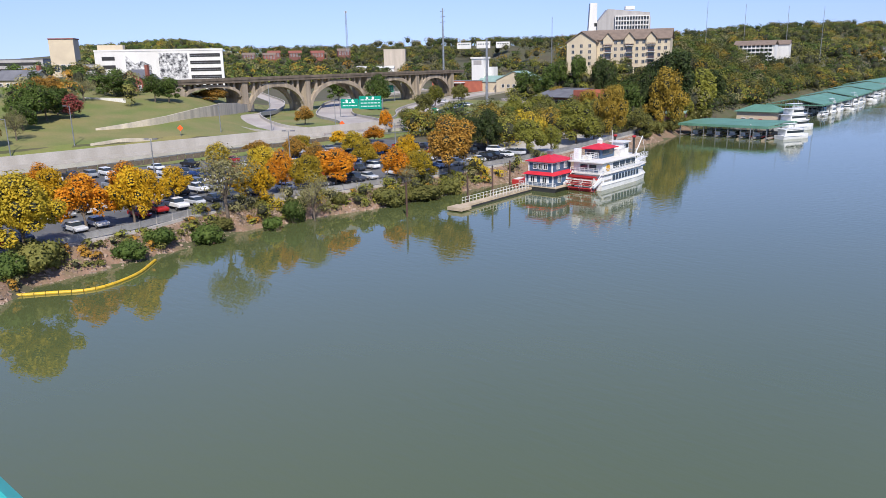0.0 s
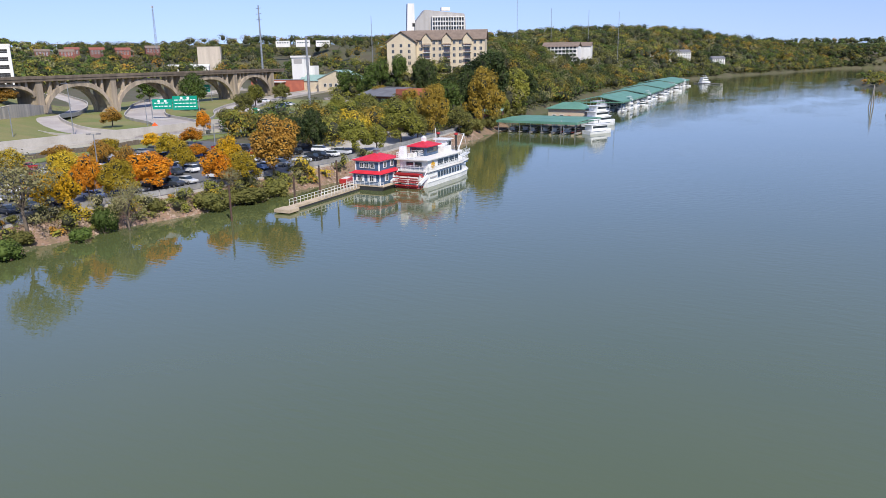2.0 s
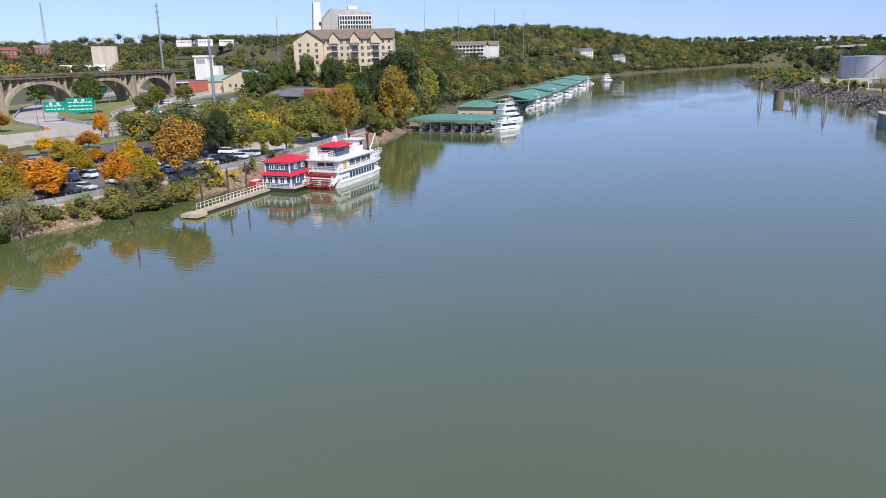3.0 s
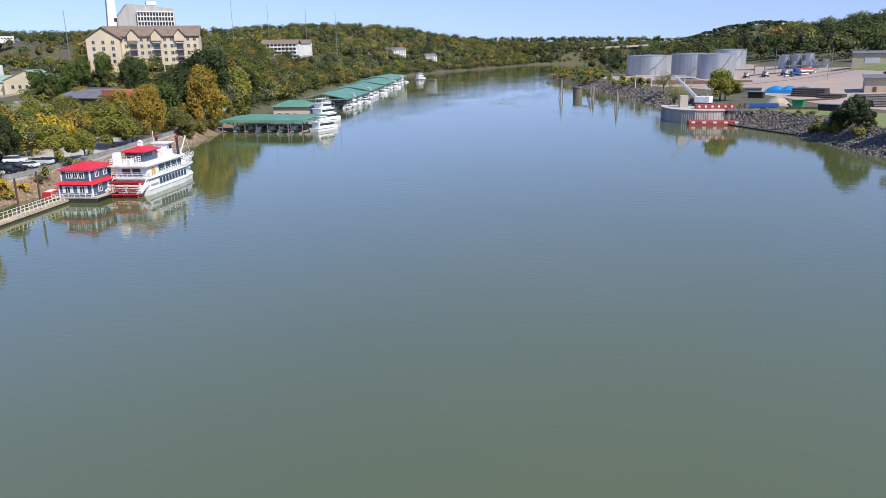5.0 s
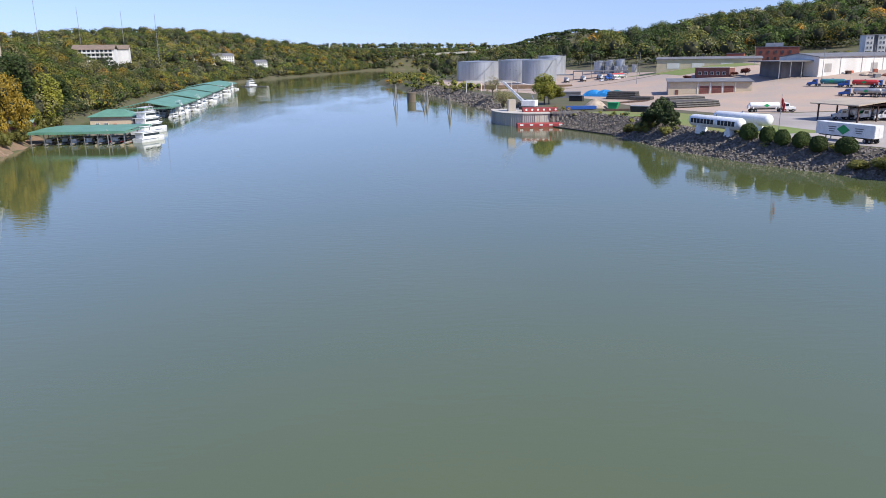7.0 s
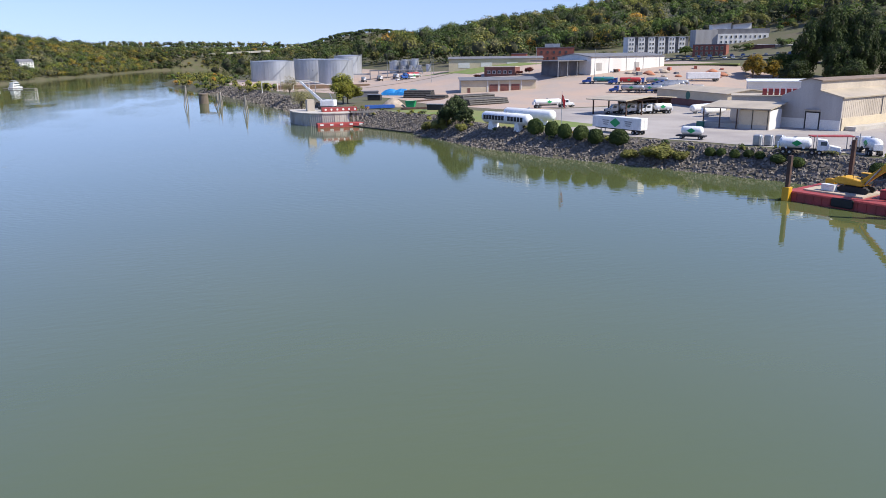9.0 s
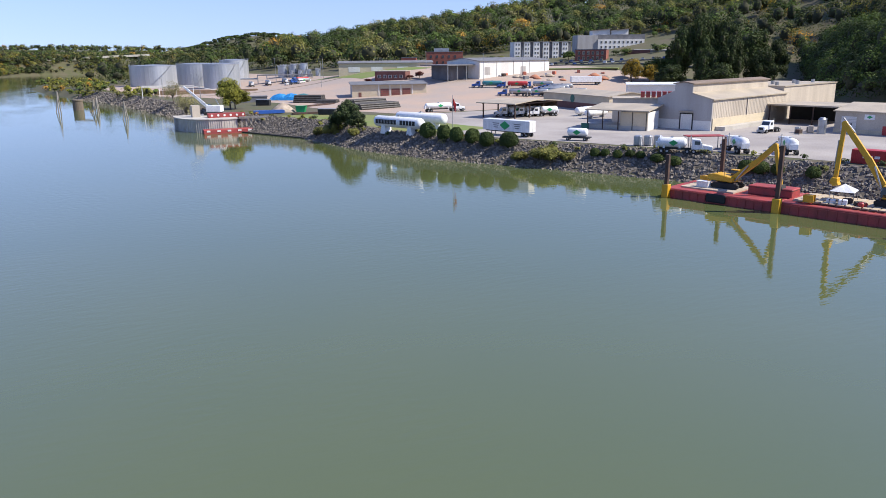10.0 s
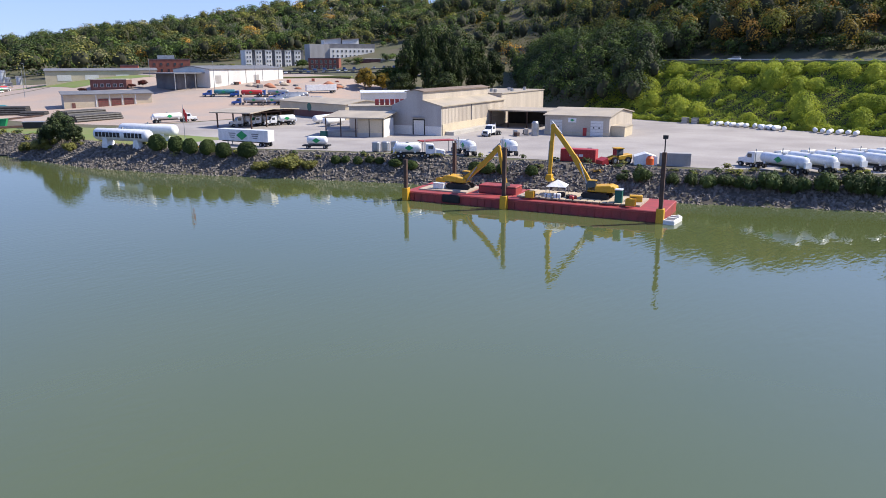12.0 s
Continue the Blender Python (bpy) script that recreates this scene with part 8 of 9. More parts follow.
def excavator(m, label, boom, stick, bucket_m, swing):
    """boom and stick: joints (reach, height) in the plane of the arm."""
    e = thing("excavator", 0, 0, 0, 0, label, "excavator", "excavators")
    e.matrix_basis = m
    track = [(-2.4, 0.25), (-2.0, 0.0), (2.0, 0.0), (2.4, 0.25), (2.45, 0.75), (2.0, 1.0), (-2.0, 1.0), (-2.45, 0.75)]
    for y in (-1.75, 1.05):
        t = part("track", Shape().prism(track, y, y + 0.7, "xz"), M_BLACK, e, bevel=0.04)
        s = Shape()
        for i in range(9):
            s.box(-2.1 + i * 0.5, y - 0.04, 1.0, -1.9 + i * 0.5, y + 0.74, 1.06)
        part("grousers", s, M_RUST, t)
    part("undercarriage", Shape().box(-1.4, -1.0, 0.4, 1.4, 1.0, 1.1), M_DARK, e)
    turn = new("upper_body", Shape().prism([(-2.9, 1.2), (1.6, 1.2), (1.6, 2.0), (-0.2, 2.3), (-2.4, 2.5), (-3.0, 2.1)], -1.45, 1.45, "xz").mesh("upper_body", M_YELLOW, 0.12))
    turn.parent = e
    turn.matrix_basis = pose(0, 0, 0, 0, 0, swing)
    part("counterweight", Shape().prism([(-3.4, 1.25), (-2.7, 1.2), (-2.7, 2.4), (-3.3, 2.2)], -1.4, 1.4, "xz"), M_YELLOW, turn, bevel=0.12)
    part("cab", Shape().prism([(0.1, 1.4), (1.75, 1.4), (1.9, 2.3), (1.5, 3.15), (0.1, 3.15)], 0.45, 1.45, "xz"), M_GLASS, turn, bevel=0.08)
    part("cab_roof", Shape().box(0.05, 0.42, 3.13, 1.55, 1.48, 3.25), M_YELLOW, turn)
    part("exhaust", Shape().tube((-1.9, -0.7, 2.3), (-1.9, -0.7, 3.0), 0.09), M_DARK, turn)
    part("handrail", Shape().box(-2.3, -1.4, 2.9, 0, -1.35, 2.95).box(-2.3, -1.4, 2.3, -2.25, -1.35, 2.9).box(-0.05, -1.4, 2.1, 0, -1.35, 2.9), M_DARK, turn)
    p = [(1.2, 1.9)] + boom
    s = Shape()
    for i in range(len(p) - 1):
        h = 0.95 if i == 0 else 0.8
        s.beam((p[i][0], -0.15, p[i][1]), (p[i + 1][0], -0.15, p[i + 1][1]), 0.55, h)
        s.lathe([(-0.45, 0.45), (0.15, 0.45)], "Y", 12, (p[i + 1][0], 0, p[i + 1][1]))
    part("boom", s, M_YELLOW, turn)
    part("boom_cylinder", Shape().tube((1.6, -0.6, 1.5), (p[1][0] * 0.75, -0.6, p[1][1] * 0.85), 0.13).tube((1.6, 0.3, 1.5), (p[1][0] * 0.75, 0.3, p[1][1] * 0.85), 0.13), M_STEEL, turn)
    s = Shape().beam((boom[-1][0], -0.15, boom[-1][1] + 0.4), (stick[0], -0.15, stick[1]), 0.45, 0.62)
    part("stick", s, M_YELLOW, turn)
    a = Vector((boom[-1][0], 0, boom[-1][1]))
    c = Vector((stick[0], 0, stick[1]))
    part("stick_cylinder", Shape().tube((p[-2][0] * 0.4 + p[-1][0] * 0.6, -0.15, p[-2][1] * 0.4 + p[-1][1] * 0.6 + 0.8), (a.x + 0.3, -0.15, a.z + 0.9), 0.11).tube((a.x * 0.7 + c.x * 0.3 + 0.45, -0.15, a.z * 0.7 + c.z * 0.3), (a.x * 0.2 + c.x * 0.8 + 0.45, -0.15, a.z * 0.2 + c.z * 0.8), 0.1), M_STEEL, turn)
    x, z = stick
    part("bucket", Shape().prism([(x - 0.5, z + 0.2), (x + 0.4, z + 0.3), (x + 0.7, z - 0.5), (x + 0.1, z - 1.1), (x - 0.8, z - 0.9), (x - 0.5, z - 0.4)], -0.85, 0.6, "xz"), bucket_m, turn, bevel=0.06)
    return e


excavator(BARGE.matrix_basis @ pose(9.0, 6.2, 1.95, 0, 0, 4), "yellow crawler excavator with its bucket on the deck", [(5.2, 5.2), (8.2, 8.2)], (9.8, 1.6), M_DARK, -10)
excavator(BARGE.matrix_basis @ pose(35.8, 6.0, 2.2, 0, 0, 176), "yellow crawler excavator with a long raised boom", [(4.5, 7.0), (8.5, 12.2)], (8.9, 3.4), M_YELLOW, 6)

# things on the bank behind the barge
t = thing("red_container", 135.5, 81, 5.02, -74, "red steel shipping container", "container")
part("box", Shape().box(0, 0, 0, 7.5, 2.6, 2.6), M_RED, t, bevel=0.04)
for i in range(24):
    part("rib", Shape().box(0.2 + i * 0.3, -0.05, 0.15, 0.33 + i * 0.3, 0, 2.45), M_RED, t)
part("lettering", Shape().box(2.0, -0.08, 1.1, 2.7, -0.05, 1.6).box(3.0, -0.08, 1.1, 3.7, -0.05, 1.6).box(4.0, -0.08, 1.1, 4.9, -0.05, 1.6), M_WHITE, t, "white bars of lettering")
t = thing("grey_container", 141.5, 61.5, 5.02, -66, "pale grey shipping container", "container")
part("box", Shape().box(0, 0, 0, 6.1, 2.5, 2.6), M_GREYWALL, t, bevel=0.04)
for i in range(19):
    part("rib", Shape().box(0.2 + i * 0.3, -0.05, 0.15, 0.33 + i * 0.3, 0, 2.45), M_GREYWALL, t)
t = thing("white_tent", 138.5, 65.5, 5.02, -60, "low white covered load", "covered load")
part("cover", Shape().prism([(0, 0), (4.5, 0), (4.5, 1.8), (2.25, 2.5), (0, 1.8)], 0, 3.5, "xz"), M_WHITE_PAINT, t)
part("base", Shape().box(-0.1, -0.1, 0, 4.6, 3.6, 0.2), M_WOOD, t)
t = thing("orange_tank", 140, 62.8, 5.02, 0, "orange plastic tank on a frame", "tank")
part("shell", Shape().lathe([(0.3, 0.8), (1.5, 0.8), (2.0, 0.4)], "Z", 16), M_ORANGE, t)
part("cap", Shape().lathe([(2.0, 0.45), (2.3, 0.4)], "Z", 12), M_WHITE, t)
part("frame", Shape().box(-0.9, -0.9, 0, 0.9, 0.9, 0.3), M_STEEL, t)
t = thing("wheel_loader", 139, 69.5, 5.02, 150, "yellow wheel loader with a red attachment", "loader")
part("body", Shape().prism([(-3.0, 0.9), (0.3, 0.9), (0.3, 1.7), (-2.9, 2.0)], -1.0, 1.0, "xz"), M_YELLOW, t, bevel=0.1)
part("cab", Shape().box(-0.9, -0.8, 1.7, 0.7, 0.8, 3.1), M_GLASS, t, bevel=0.08)
part("cab_roof", Shape().box(-1.0, -0.9, 3.1, 0.8, 0.9, 3.3), M_YELLOW, t)
part("lift_arm", Shape().beam((0.6, -0.6, 1.6), (3.0, -0.6, 1.0), 0.25, 0.4).beam((0.6, 0.6, 1.6), (3.0, 0.6, 1.0), 0.25, 0.4), M_YELLOW, t)
part("attachment", Shape().prism([(2.8, 0.1), (4.4, 0.1), (4.4, 0.9), (3.0, 1.5)], -1.3, 1.3, "xz"), M_RED, t, bevel=0.05)
wheels(t, (-1.9, 1.2), 0.95, 0.75, 0.25)
t = thing("tool_trailer", 150, 82, 5.06, 30, "grey trailer with equipment", "trailer")
part("bed", Shape().box(-2, -0.9, 0.5, 2, 0.9, 0.7), M_STEEL, t)
part("equipment", Shape().box(-1.4, -0.6, 0.7, 0.6, 0.6, 1.4), M_GREYROOF, t, bevel=0.15)
wheels(t, (-0.6, 0.6), 0.95, 0.35, 0.12)
# floating boom line and mooring
t = thing("bank_boom", 0, 0, 0, 0, "dark floating boom below the rip-rap", "boom")
part("float_line", strip([(68, 261), (76, 238), (80.5, 225), (82, 210), (81.5, 200)], -0.25, 0.25, -0.2, 0.35, False), M_BLACK, t)
clear(list(CARS.values()) + [TANKER, TANKER_SHORT, TANKER_STEEL, TANKER_RED, TANKER_GREEN])


# ---- boats on the left bank ----
def railing(parent, pts, h=1.0, gap=1.2, m=M_WHITE_PAINT, name="railing", bars=3):
    s = Shape()
    for a, b in zip(pts, pts[1:]):
        a, b = Vector(a), Vector(b)
        for k in range(1, bars + 1):
            s.beam(a + Vector((0, 0, h * k / bars)), b + Vector((0, 0, h * k / bars)), 0.05)
        n = max(1, int((b - a).length / gap))
        for i in range(n + 1):
            p = a + (b - a) * i / n
            s.beam(p, p + Vector((0, 0, h)), 0.06)
    return part(name, s, m, parent)


def paddle_boat():
    # x from stern to bow, y to port
    b = thing("paddle_boat", -74.2, 130.2, 0, 90.5, "white three-deck paddle boat with a red stern wheel", "riverboat")
    L = 23.5
    hull = [(-0.5, -3.6), (15, -3.7), (20, -3.0), (23, -1.2), (23.6, 0), (23, 1.2), (20, 3.0), (15, 3.7), (-0.5, 3.6)]
    low = [(x * 0.985 + 0.1, y * 0.94) for x, y in hull]
    n = len(hull)
    part("hull", Shape().put([(x, y, -0.5) for x, y in low] + [(x, y, 1.0) for x, y in hull], [(i, (i + 1) % n, n + (i + 1) % n, n + i) for i in range(n)] + [tuple(range(n - 1, -1, -1)), tuple(range(n, 2 * n))]), M_WHITE_PAINT, b)
    part("boot_stripe", Shape().prism([(x * 1.004, y * 1.012) for x, y in low], -0.1, 0.28, "xy"), M_RED, b, "red waterline stripe")
    part("guard", Shape().prism([(x * 1.01, y * 1.03) for x, y in hull], 1.0, 1.15, "xy"), M_WHITE_PAINT, b)
    part("main_deck_house", Shape().prism([(0.3, -3.4), (15, -3.5), (19.5, -2.8), (20.8, -1.2), (20.8, 1.2), (19.5, 2.8), (15, 3.5), (0.3, 3.4)], 1.15, 3.1, "xy"), M_WHITE_PAINT, b)
    for side in (-1, 1):
        for i in range(9):
            w = part("window", Shape().box(4.2 + i * 1.32, side * 3.53 - 0.05, 1.55, 5.1 + i * 1.32, side * 3.53 + 0.05, 2.7), M_NAVY, b)
            part("pane", Shape().box(4.3 + i * 1.32, side * 3.56 - 0.05, 1.7, 5.0 + i * 1.32, side * 3.56 + 0.05, 2.6), M_GLASS, w)
        part("blue_band", Shape().box(0, side * 3.62 - 0.06, 2.95, 18.8, side * 3.62 + 0.06, 3.2), M_NAVY, b)
    part("second_deck", Shape().prism([(-0.4, -3.8), (16, -3.8), (21.5, -2.6), (23, 0), (21.5, 2.6), (16, 3.8), (-0.4, 3.8)], 3.1, 3.35, "xy"), M_WHITE, b)
    part("second_deck_house", Shape().prism([(0.2, -3.3), (14.5, -3.3), (16, -2.2), (16, 2.2), (14.5, 3.3), (0.2, 3.3)], 3.35, 5.5, "xy"), M_WHITE_PAINT, b)
    for side in (-1, 1):
        for x0, x1 in ((4.6, 7.0), (7.5, 9.6), (10.1, 12.2), (12.7, 14.3)):
            part("window", Shape().box(x0, side * 3.33 - 0.05, 4.0, x1, side * 3.33 + 0.05, 5.1), M_GLASS, b)
        part("round_emblem", Shape().lathe([(-0.05, 0.75), (0.05, 0.75)], "Y", 20, (2.4, side * 3.36, 4.3)), M_YELLOW, b, "plain round gold emblem")
        part("name_board", Shape().box(0.8, side * 3.53 - 0.06, 1.75, 3.6, side * 3.53 + 0.06, 2.0), M_GREYWALL, b, "plain grey name bar")
    part("stern_window", Shape().box(0.14, -1.9, 4.1, 0.2, -0.3, 5.0).box(0.14, 0.1, 4.1, 0.2, 1.7, 5.0), M_GLASS, b)
    part("stern_lettering", Shape().box(0.12, -2.3, 3.55, 0.2, 2.3, 3.75), M_NAVY, b, "blue bar of lettering")
    part("upper_deck", Shape().prism([(-1.0, -3.9), (15.5, -3.9), (17.5, -2.6), (17.5, 2.6), (15.5, 3.9), (-1.0, 3.9)], 5.5, 5.72, "xy"), M_WHITE, b)
    railing(b, [(-0.3, 3.7, 3.35), (-0.3, -3.7, 3.35), (16, -3.7, 3.35), (21.3, -2.5, 3.35), (22.8, 0, 3.35), (21.3, 2.5, 3.35)], 1.0, 1.0)
    railing(b, [(4, 3.6, 5.72), (4, -0.2, 5.72), (-0.6, -0.2, 5.72), (-0.6, 3.6, 5.72), (4, 3.6, 5.72)], 1.2, 0.8)
    railing(b, [(14, -3.6, 5.72), (17, -2.4, 5.72), (17, 2.4, 5.72), (14, 3.6, 5.72)], 1.0, 0.8)
    part("pavilion", Shape().box(4.5, -0.6, 5.72, 10.0, 3.2, 7.6), M_NAVY, b)
    part("pavilion_glazing", Shape().box(5.0, -0.66, 6.3, 9.6, -0.6, 7.3).box(4.44, -0.2, 6.3, 4.5, 2.8, 7.3), M_GLASS, b)
    part("pavilion_roof", Shape().hip(4.5, -0.6, 10.0, 3.2, 7.6, 1.0, 0.7), M_REDROOF, b, "bright red hipped roof")
    part("cupola", Shape().box(6.9, 0.9, 8.4, 7.7, 1.7, 9.3).lathe([(9.3, 0.55), (9.7, 0.05)], "Z", 12, (7.3, 1.3, 0)), M_WHITE_PAINT, b)
    part("deck_box", Shape().box(0.3, 2.3, 5.72, 1.5, 3.4, 8.0), M_WHITE_PAINT, b)
    part("deck_seating", Shape().box(1.9, 1.0, 5.72, 3.6, 1.3, 6.5).box(1.9, 2.0, 5.72, 3.6, 2.3, 6.5), M_WHITE, b)
    ph = part("pilot_house", Shape().box(12.6, -1.4, 5.72, 15.0, 1.4, 8.3), M_WHITE_PAINT, b)
    part("pilot_glazing", Shape().box(12.8, -1.45, 7.1, 14.8, 1.45, 7.9).box(15.0, -1.2, 7.1, 15.05, 1.2, 7.9), M_GLASS, ph)
    part("pilot_roof", Shape().box(12.2, -1.8, 8.3, 15.4, 1.8, 8.5), M_WHITE_PAINT, ph)
    railing(ph, [(10.6, -1.8, 7.0), (12.6, -1.8, 7.0)], 0.9, 0.5)
    part("texas_deck", Shape().box(10.2, -1.9, 5.72, 12.6, 1.9, 7.0), M_WHITE, b)
    for y in (-2.2, 2.2):
        st = part("funnel", Shape().lathe([(5.7, 0.24), (9.0, 0.24), (9.2, 0.36), (9.4, 0.4)], "Z", 14, (15.8, y, 0)), M_DARK, b, "black funnel with a red crown")
        part("crown", Shape().lathe([(9.2, 0.42), (9.5, 0.46), (9.6, 0.25)], "Z", 12, (15.8, y, 0)), M_RED, st)
    part("flag_staff", Shape().tube((11, 0.4, 7.0), (11, 0.4, 11), 0.06), M_WHITE_PAINT, b)
    # stern wheel with its arms
    w = part("paddle_wheel", Shape().tube((-2.1, -3.0, 1.5), (-2.1, 3.0, 1.5), 0.16), M_RED_HULL, b, "red timber paddle wheel")
    for k in range(12):
        a = 2 * math.pi * k / 12
        c, s_ = math.cos(a), math.sin(a)
        p0, p1 = Vector((-2.1 + 1.25 * c, 0, 1.5 + 1.25 * s_)), Vector((-2.1 + 1.6 * c, 0, 1.5 + 1.6 * s_))
        part("bucket_board", Shape().put([(p0.x, -2.9, p0.z), (p1.x, -2.9, p1.z), (p1.x, 2.9, p1.z), (p0.x, 2.9, p0.z)] + [(p0.x - 0.07 * s_, -2.9, p0.z + 0.07 * c), (p1.x - 0.07 * s_, -2.9, p1.z + 0.07 * c), (p1.x - 0.07 * s_, 2.9, p1.z + 0.07 * c), (p0.x - 0.07 * s_, 2.9, p0.z + 0.07 * c)], [(3, 2, 1, 0), (4, 5, 6, 7), (0, 1, 5, 4), (1, 2, 6, 5), (2, 3, 7, 6), (3, 0, 4, 7)]), M_RED, w)
        for y in (-2.6, 0, 2.6):
            part("spoke", Shape().beam((-2.1, y, 1.5), (-2.1 + 1.55 * c, y, 1.5 + 1.55 * s_), 0.09), M_WHITE, w)
    part("wheel_arm", Shape().beam((0, -3.35, 2.4), (-3.4, -3.35, 1.2), 0.35, 0.6).beam((0, 3.35, 2.4), (-3.4, 3.35, 1.2), 0.35, 0.6).beam((0, -3.35, 3.6), (-2.4, -3.35, 1.8), 0.12).beam((0, 3.35, 3.6), (-2.4, 3.35, 1.8), 0.12), M_WHITE_PAINT, b)
    # landing stage at the bow
    part("landing_stage", Shape().beam((21.5, 0, 3.4), (27.2, 0.4, 3.8), 1.2, 0.15), M_WHITE_PAINT, b)
    railing(b, [(22.0, -0.6, 3.45), (27.2, -0.3, 3.85), (27.4, 0.9, 3.85), (22.0, 0.7, 3.45)], 1.0, 1.0)
    part("stage_derrick", Shape().beam((20.0, 0, 3.4), (24.6, 0, 8.6), 0.16).beam((24.6, 0, 8.6), (26.5, 0, 4.0), 0.05).beam((15.6, 0, 8.6), (24.6, 0, 8.6), 0.04), M_WHITE_PAINT, b)


paddle_boat()


def ticket_barge():
    b = thing("floating_office", -84.4, 123.2, 0, 1, "two-storey blue floating office with red roofs", "houseboat")
    W, D = 7.4, 9.0
    part("hull", Shape().prism([(-1, -0.6), (W + 0.6, -0.6), (W + 1.6, 0.9), (-1.3, 0.9)], -0.8, D + 1.5, "xz"), M_DARK, b)
    part("deck", Shape().box(-1.4, -0.9, 0.9, W + 1.4, D + 1.6, 1.05), M_DECKWOOD, b)
    part("lower_wall", Shape().box(0, 0, 1.05, W, D, 3.6), M_NAVY, b)
    part("upper_wall", Shape().box(0.5, 0.5, 4.1, W - 0.5, D - 0.5, 6.3), M_NAVY, b)
    part("lower_roof", Shape().put([(-0.7, -0.7, 3.55), (W + 0.7, -0.7, 3.55), (W + 0.7, D + 0.7, 3.55), (-0.7, D + 0.7, 3.55), (0.5, 0.5, 4.15), (W - 0.5, 0.5, 4.15), (W - 0.5, D - 0.5, 4.15), (0.5, D - 0.5, 4.15)], [(3, 2, 1, 0), (4, 5, 6, 7), (0, 1, 5, 4), (1, 2, 6, 5), (2, 3, 7, 6), (3, 0, 4, 7)]), M_REDROOF, b, "bright red skirt roof")
    part("upper_roof", Shape().hip(0.5, 0.5, W - 0.5, D - 0.5, 6.3, 1.3, 0.6), M_REDROOF, b, "bright red hipped roof")
    part("cornice", Shape().box(0.2, 0.2, 6.1, W - 0.2, D - 0.2, 6.29), M_WHITE_PAINT, b)
    part("lantern", Shape().box(W / 2 - 0.5, D / 2 - 0.5, 7.3, W / 2 + 0.5, D / 2 + 0.5, 8.2).hip(W / 2 - 0.5, D / 2 - 0.5, W / 2 + 0.5, D / 2 + 0.5, 8.2, 0.5, 0.15), M_STEEL, b)
    part("corner_trim", Shape().box(-0.06, -0.06, 1.05, 0.2, 0.2, 3.6).box(W - 0.2, -0.06, 1.05, W + 0.06, 0.2, 3.6).box(W - 0.2, D - 0.2, 1.05, W + 0.06, D + 0.06, 3.6).box(0.44, 0.44, 4.1, 0.7, 0.7, 6.2).box(W - 0.7, 0.44, 4.1, W - 0.44, 0.7, 6.2), M_WHITE_PAINT, b)
    for x in (2.0, 5.2):
        windows(b, "x", x - 0.8, x + 0.8, 1.7, 3.3, 1, 1, 1.0, 1.2, 0, -1)
        for q in (x - 1.15, x + 0.72):
            part("shutter", Shape().box(q, -0.08, 1.8, q + 0.43, -0.02, 3.2), M_WHITE_PAINT, b)
    windows(b, "x", 1.6, 5.8, 4.6, 6.0, 3, 1, 0.9, 1.0, 0.5, -1)
    windows(b, "y", 1.0, 4.5, 1.7, 3.3, 1, 1, 1.1, 1.3, W, 1)
    windows(b, "y", 1.4, 7.6, 4.6, 6.0, 2, 1, 1.0, 1.1, W - 0.5, 1)
    part("door", Shape().box(W, 5.6, 1.05, W + 0.06, 6.6, 3.2), M_WHITE_PAINT, b)
    part("awning_frame", Shape().box(W, 6.8, 3.2, W + 1.2, 8.8, 3.3), M_DARK, b)
    railing(b, [(-1.3, -0.8, 1.05), (W + 1.3, -0.8, 1.05)], 0.95, 1.2)
    b.matrix_basis = b.matrix_basis @ Matrix.Diagonal((0.87, 0.9, 0.92, 1))


ticket_barge()
# jet ski and small craft beside it
t = thing("small_boat", -90.5, 130, 0, 100, "small red and white motor boat", "boat")
part("hull", Shape().prism([(-2.4, -0.9), (1.4, -0.9), (3, 0), (1.4, 0.9), (-2.4, 0.9)], -0.2, 0.9, "xy"), M_RED, t, bevel=0.12)
part("cockpit", Shape().box(-1.8, -0.6, 0.9, 0.6, 0.6, 1.0), M_WHITE, t)


def gangway():
    rz, w = between(-81.8, 97.5, -82.8, 122)
    d = thing("landing_dock", -81.8, 97.2, 0, rz, "narrow timber landing dock with pale railings", "dock")
    part("deck", Shape().box(2.5, -0.65, 0.35, w + 0.5, 0.9, 0.7), M_DECKWOOD, d)
    part("end_float", Shape().box(-0.4, -2.0, 0.2, 2.5, 1.2, 0.75), M_DECKWOOD, d)
    part("float", Shape().box(3, -0.7, -0.4, w, 0.7, 0.35), M_DARK, d)
    railing(d, [(3.5, 0.8, 0.7), (w - 1, 0.8, 0.7)], 1.1, 1.1, M_WHITE, bars=2)
    railing(d, [(11, -0.8, 0.7), (w - 1, -0.8, 0.7)], 1.1, 1.1, M_WHITE, bars=2)
    for x, h in ((6, 5.5), (14, 6.2), (-8, 6.0), (20, 6.5)):
        p = thing("mooring_pile", 0, 0, 0, 0, "dark steel mooring pile in the water", "pile", "dock piles")
        p.matrix_basis = d.matrix_basis @ pose(x, 1.4 if x > 0 else 4, 0)
        part("pile", Shape().tube((0, 0, -4), (0, 0, h), 0.17), M_RUST, p)
        part("cap", Shape().lathe([(h, 0.2), (h + 0.15, 0.05)], "Z", 8), M_DARK, p)


gangway()


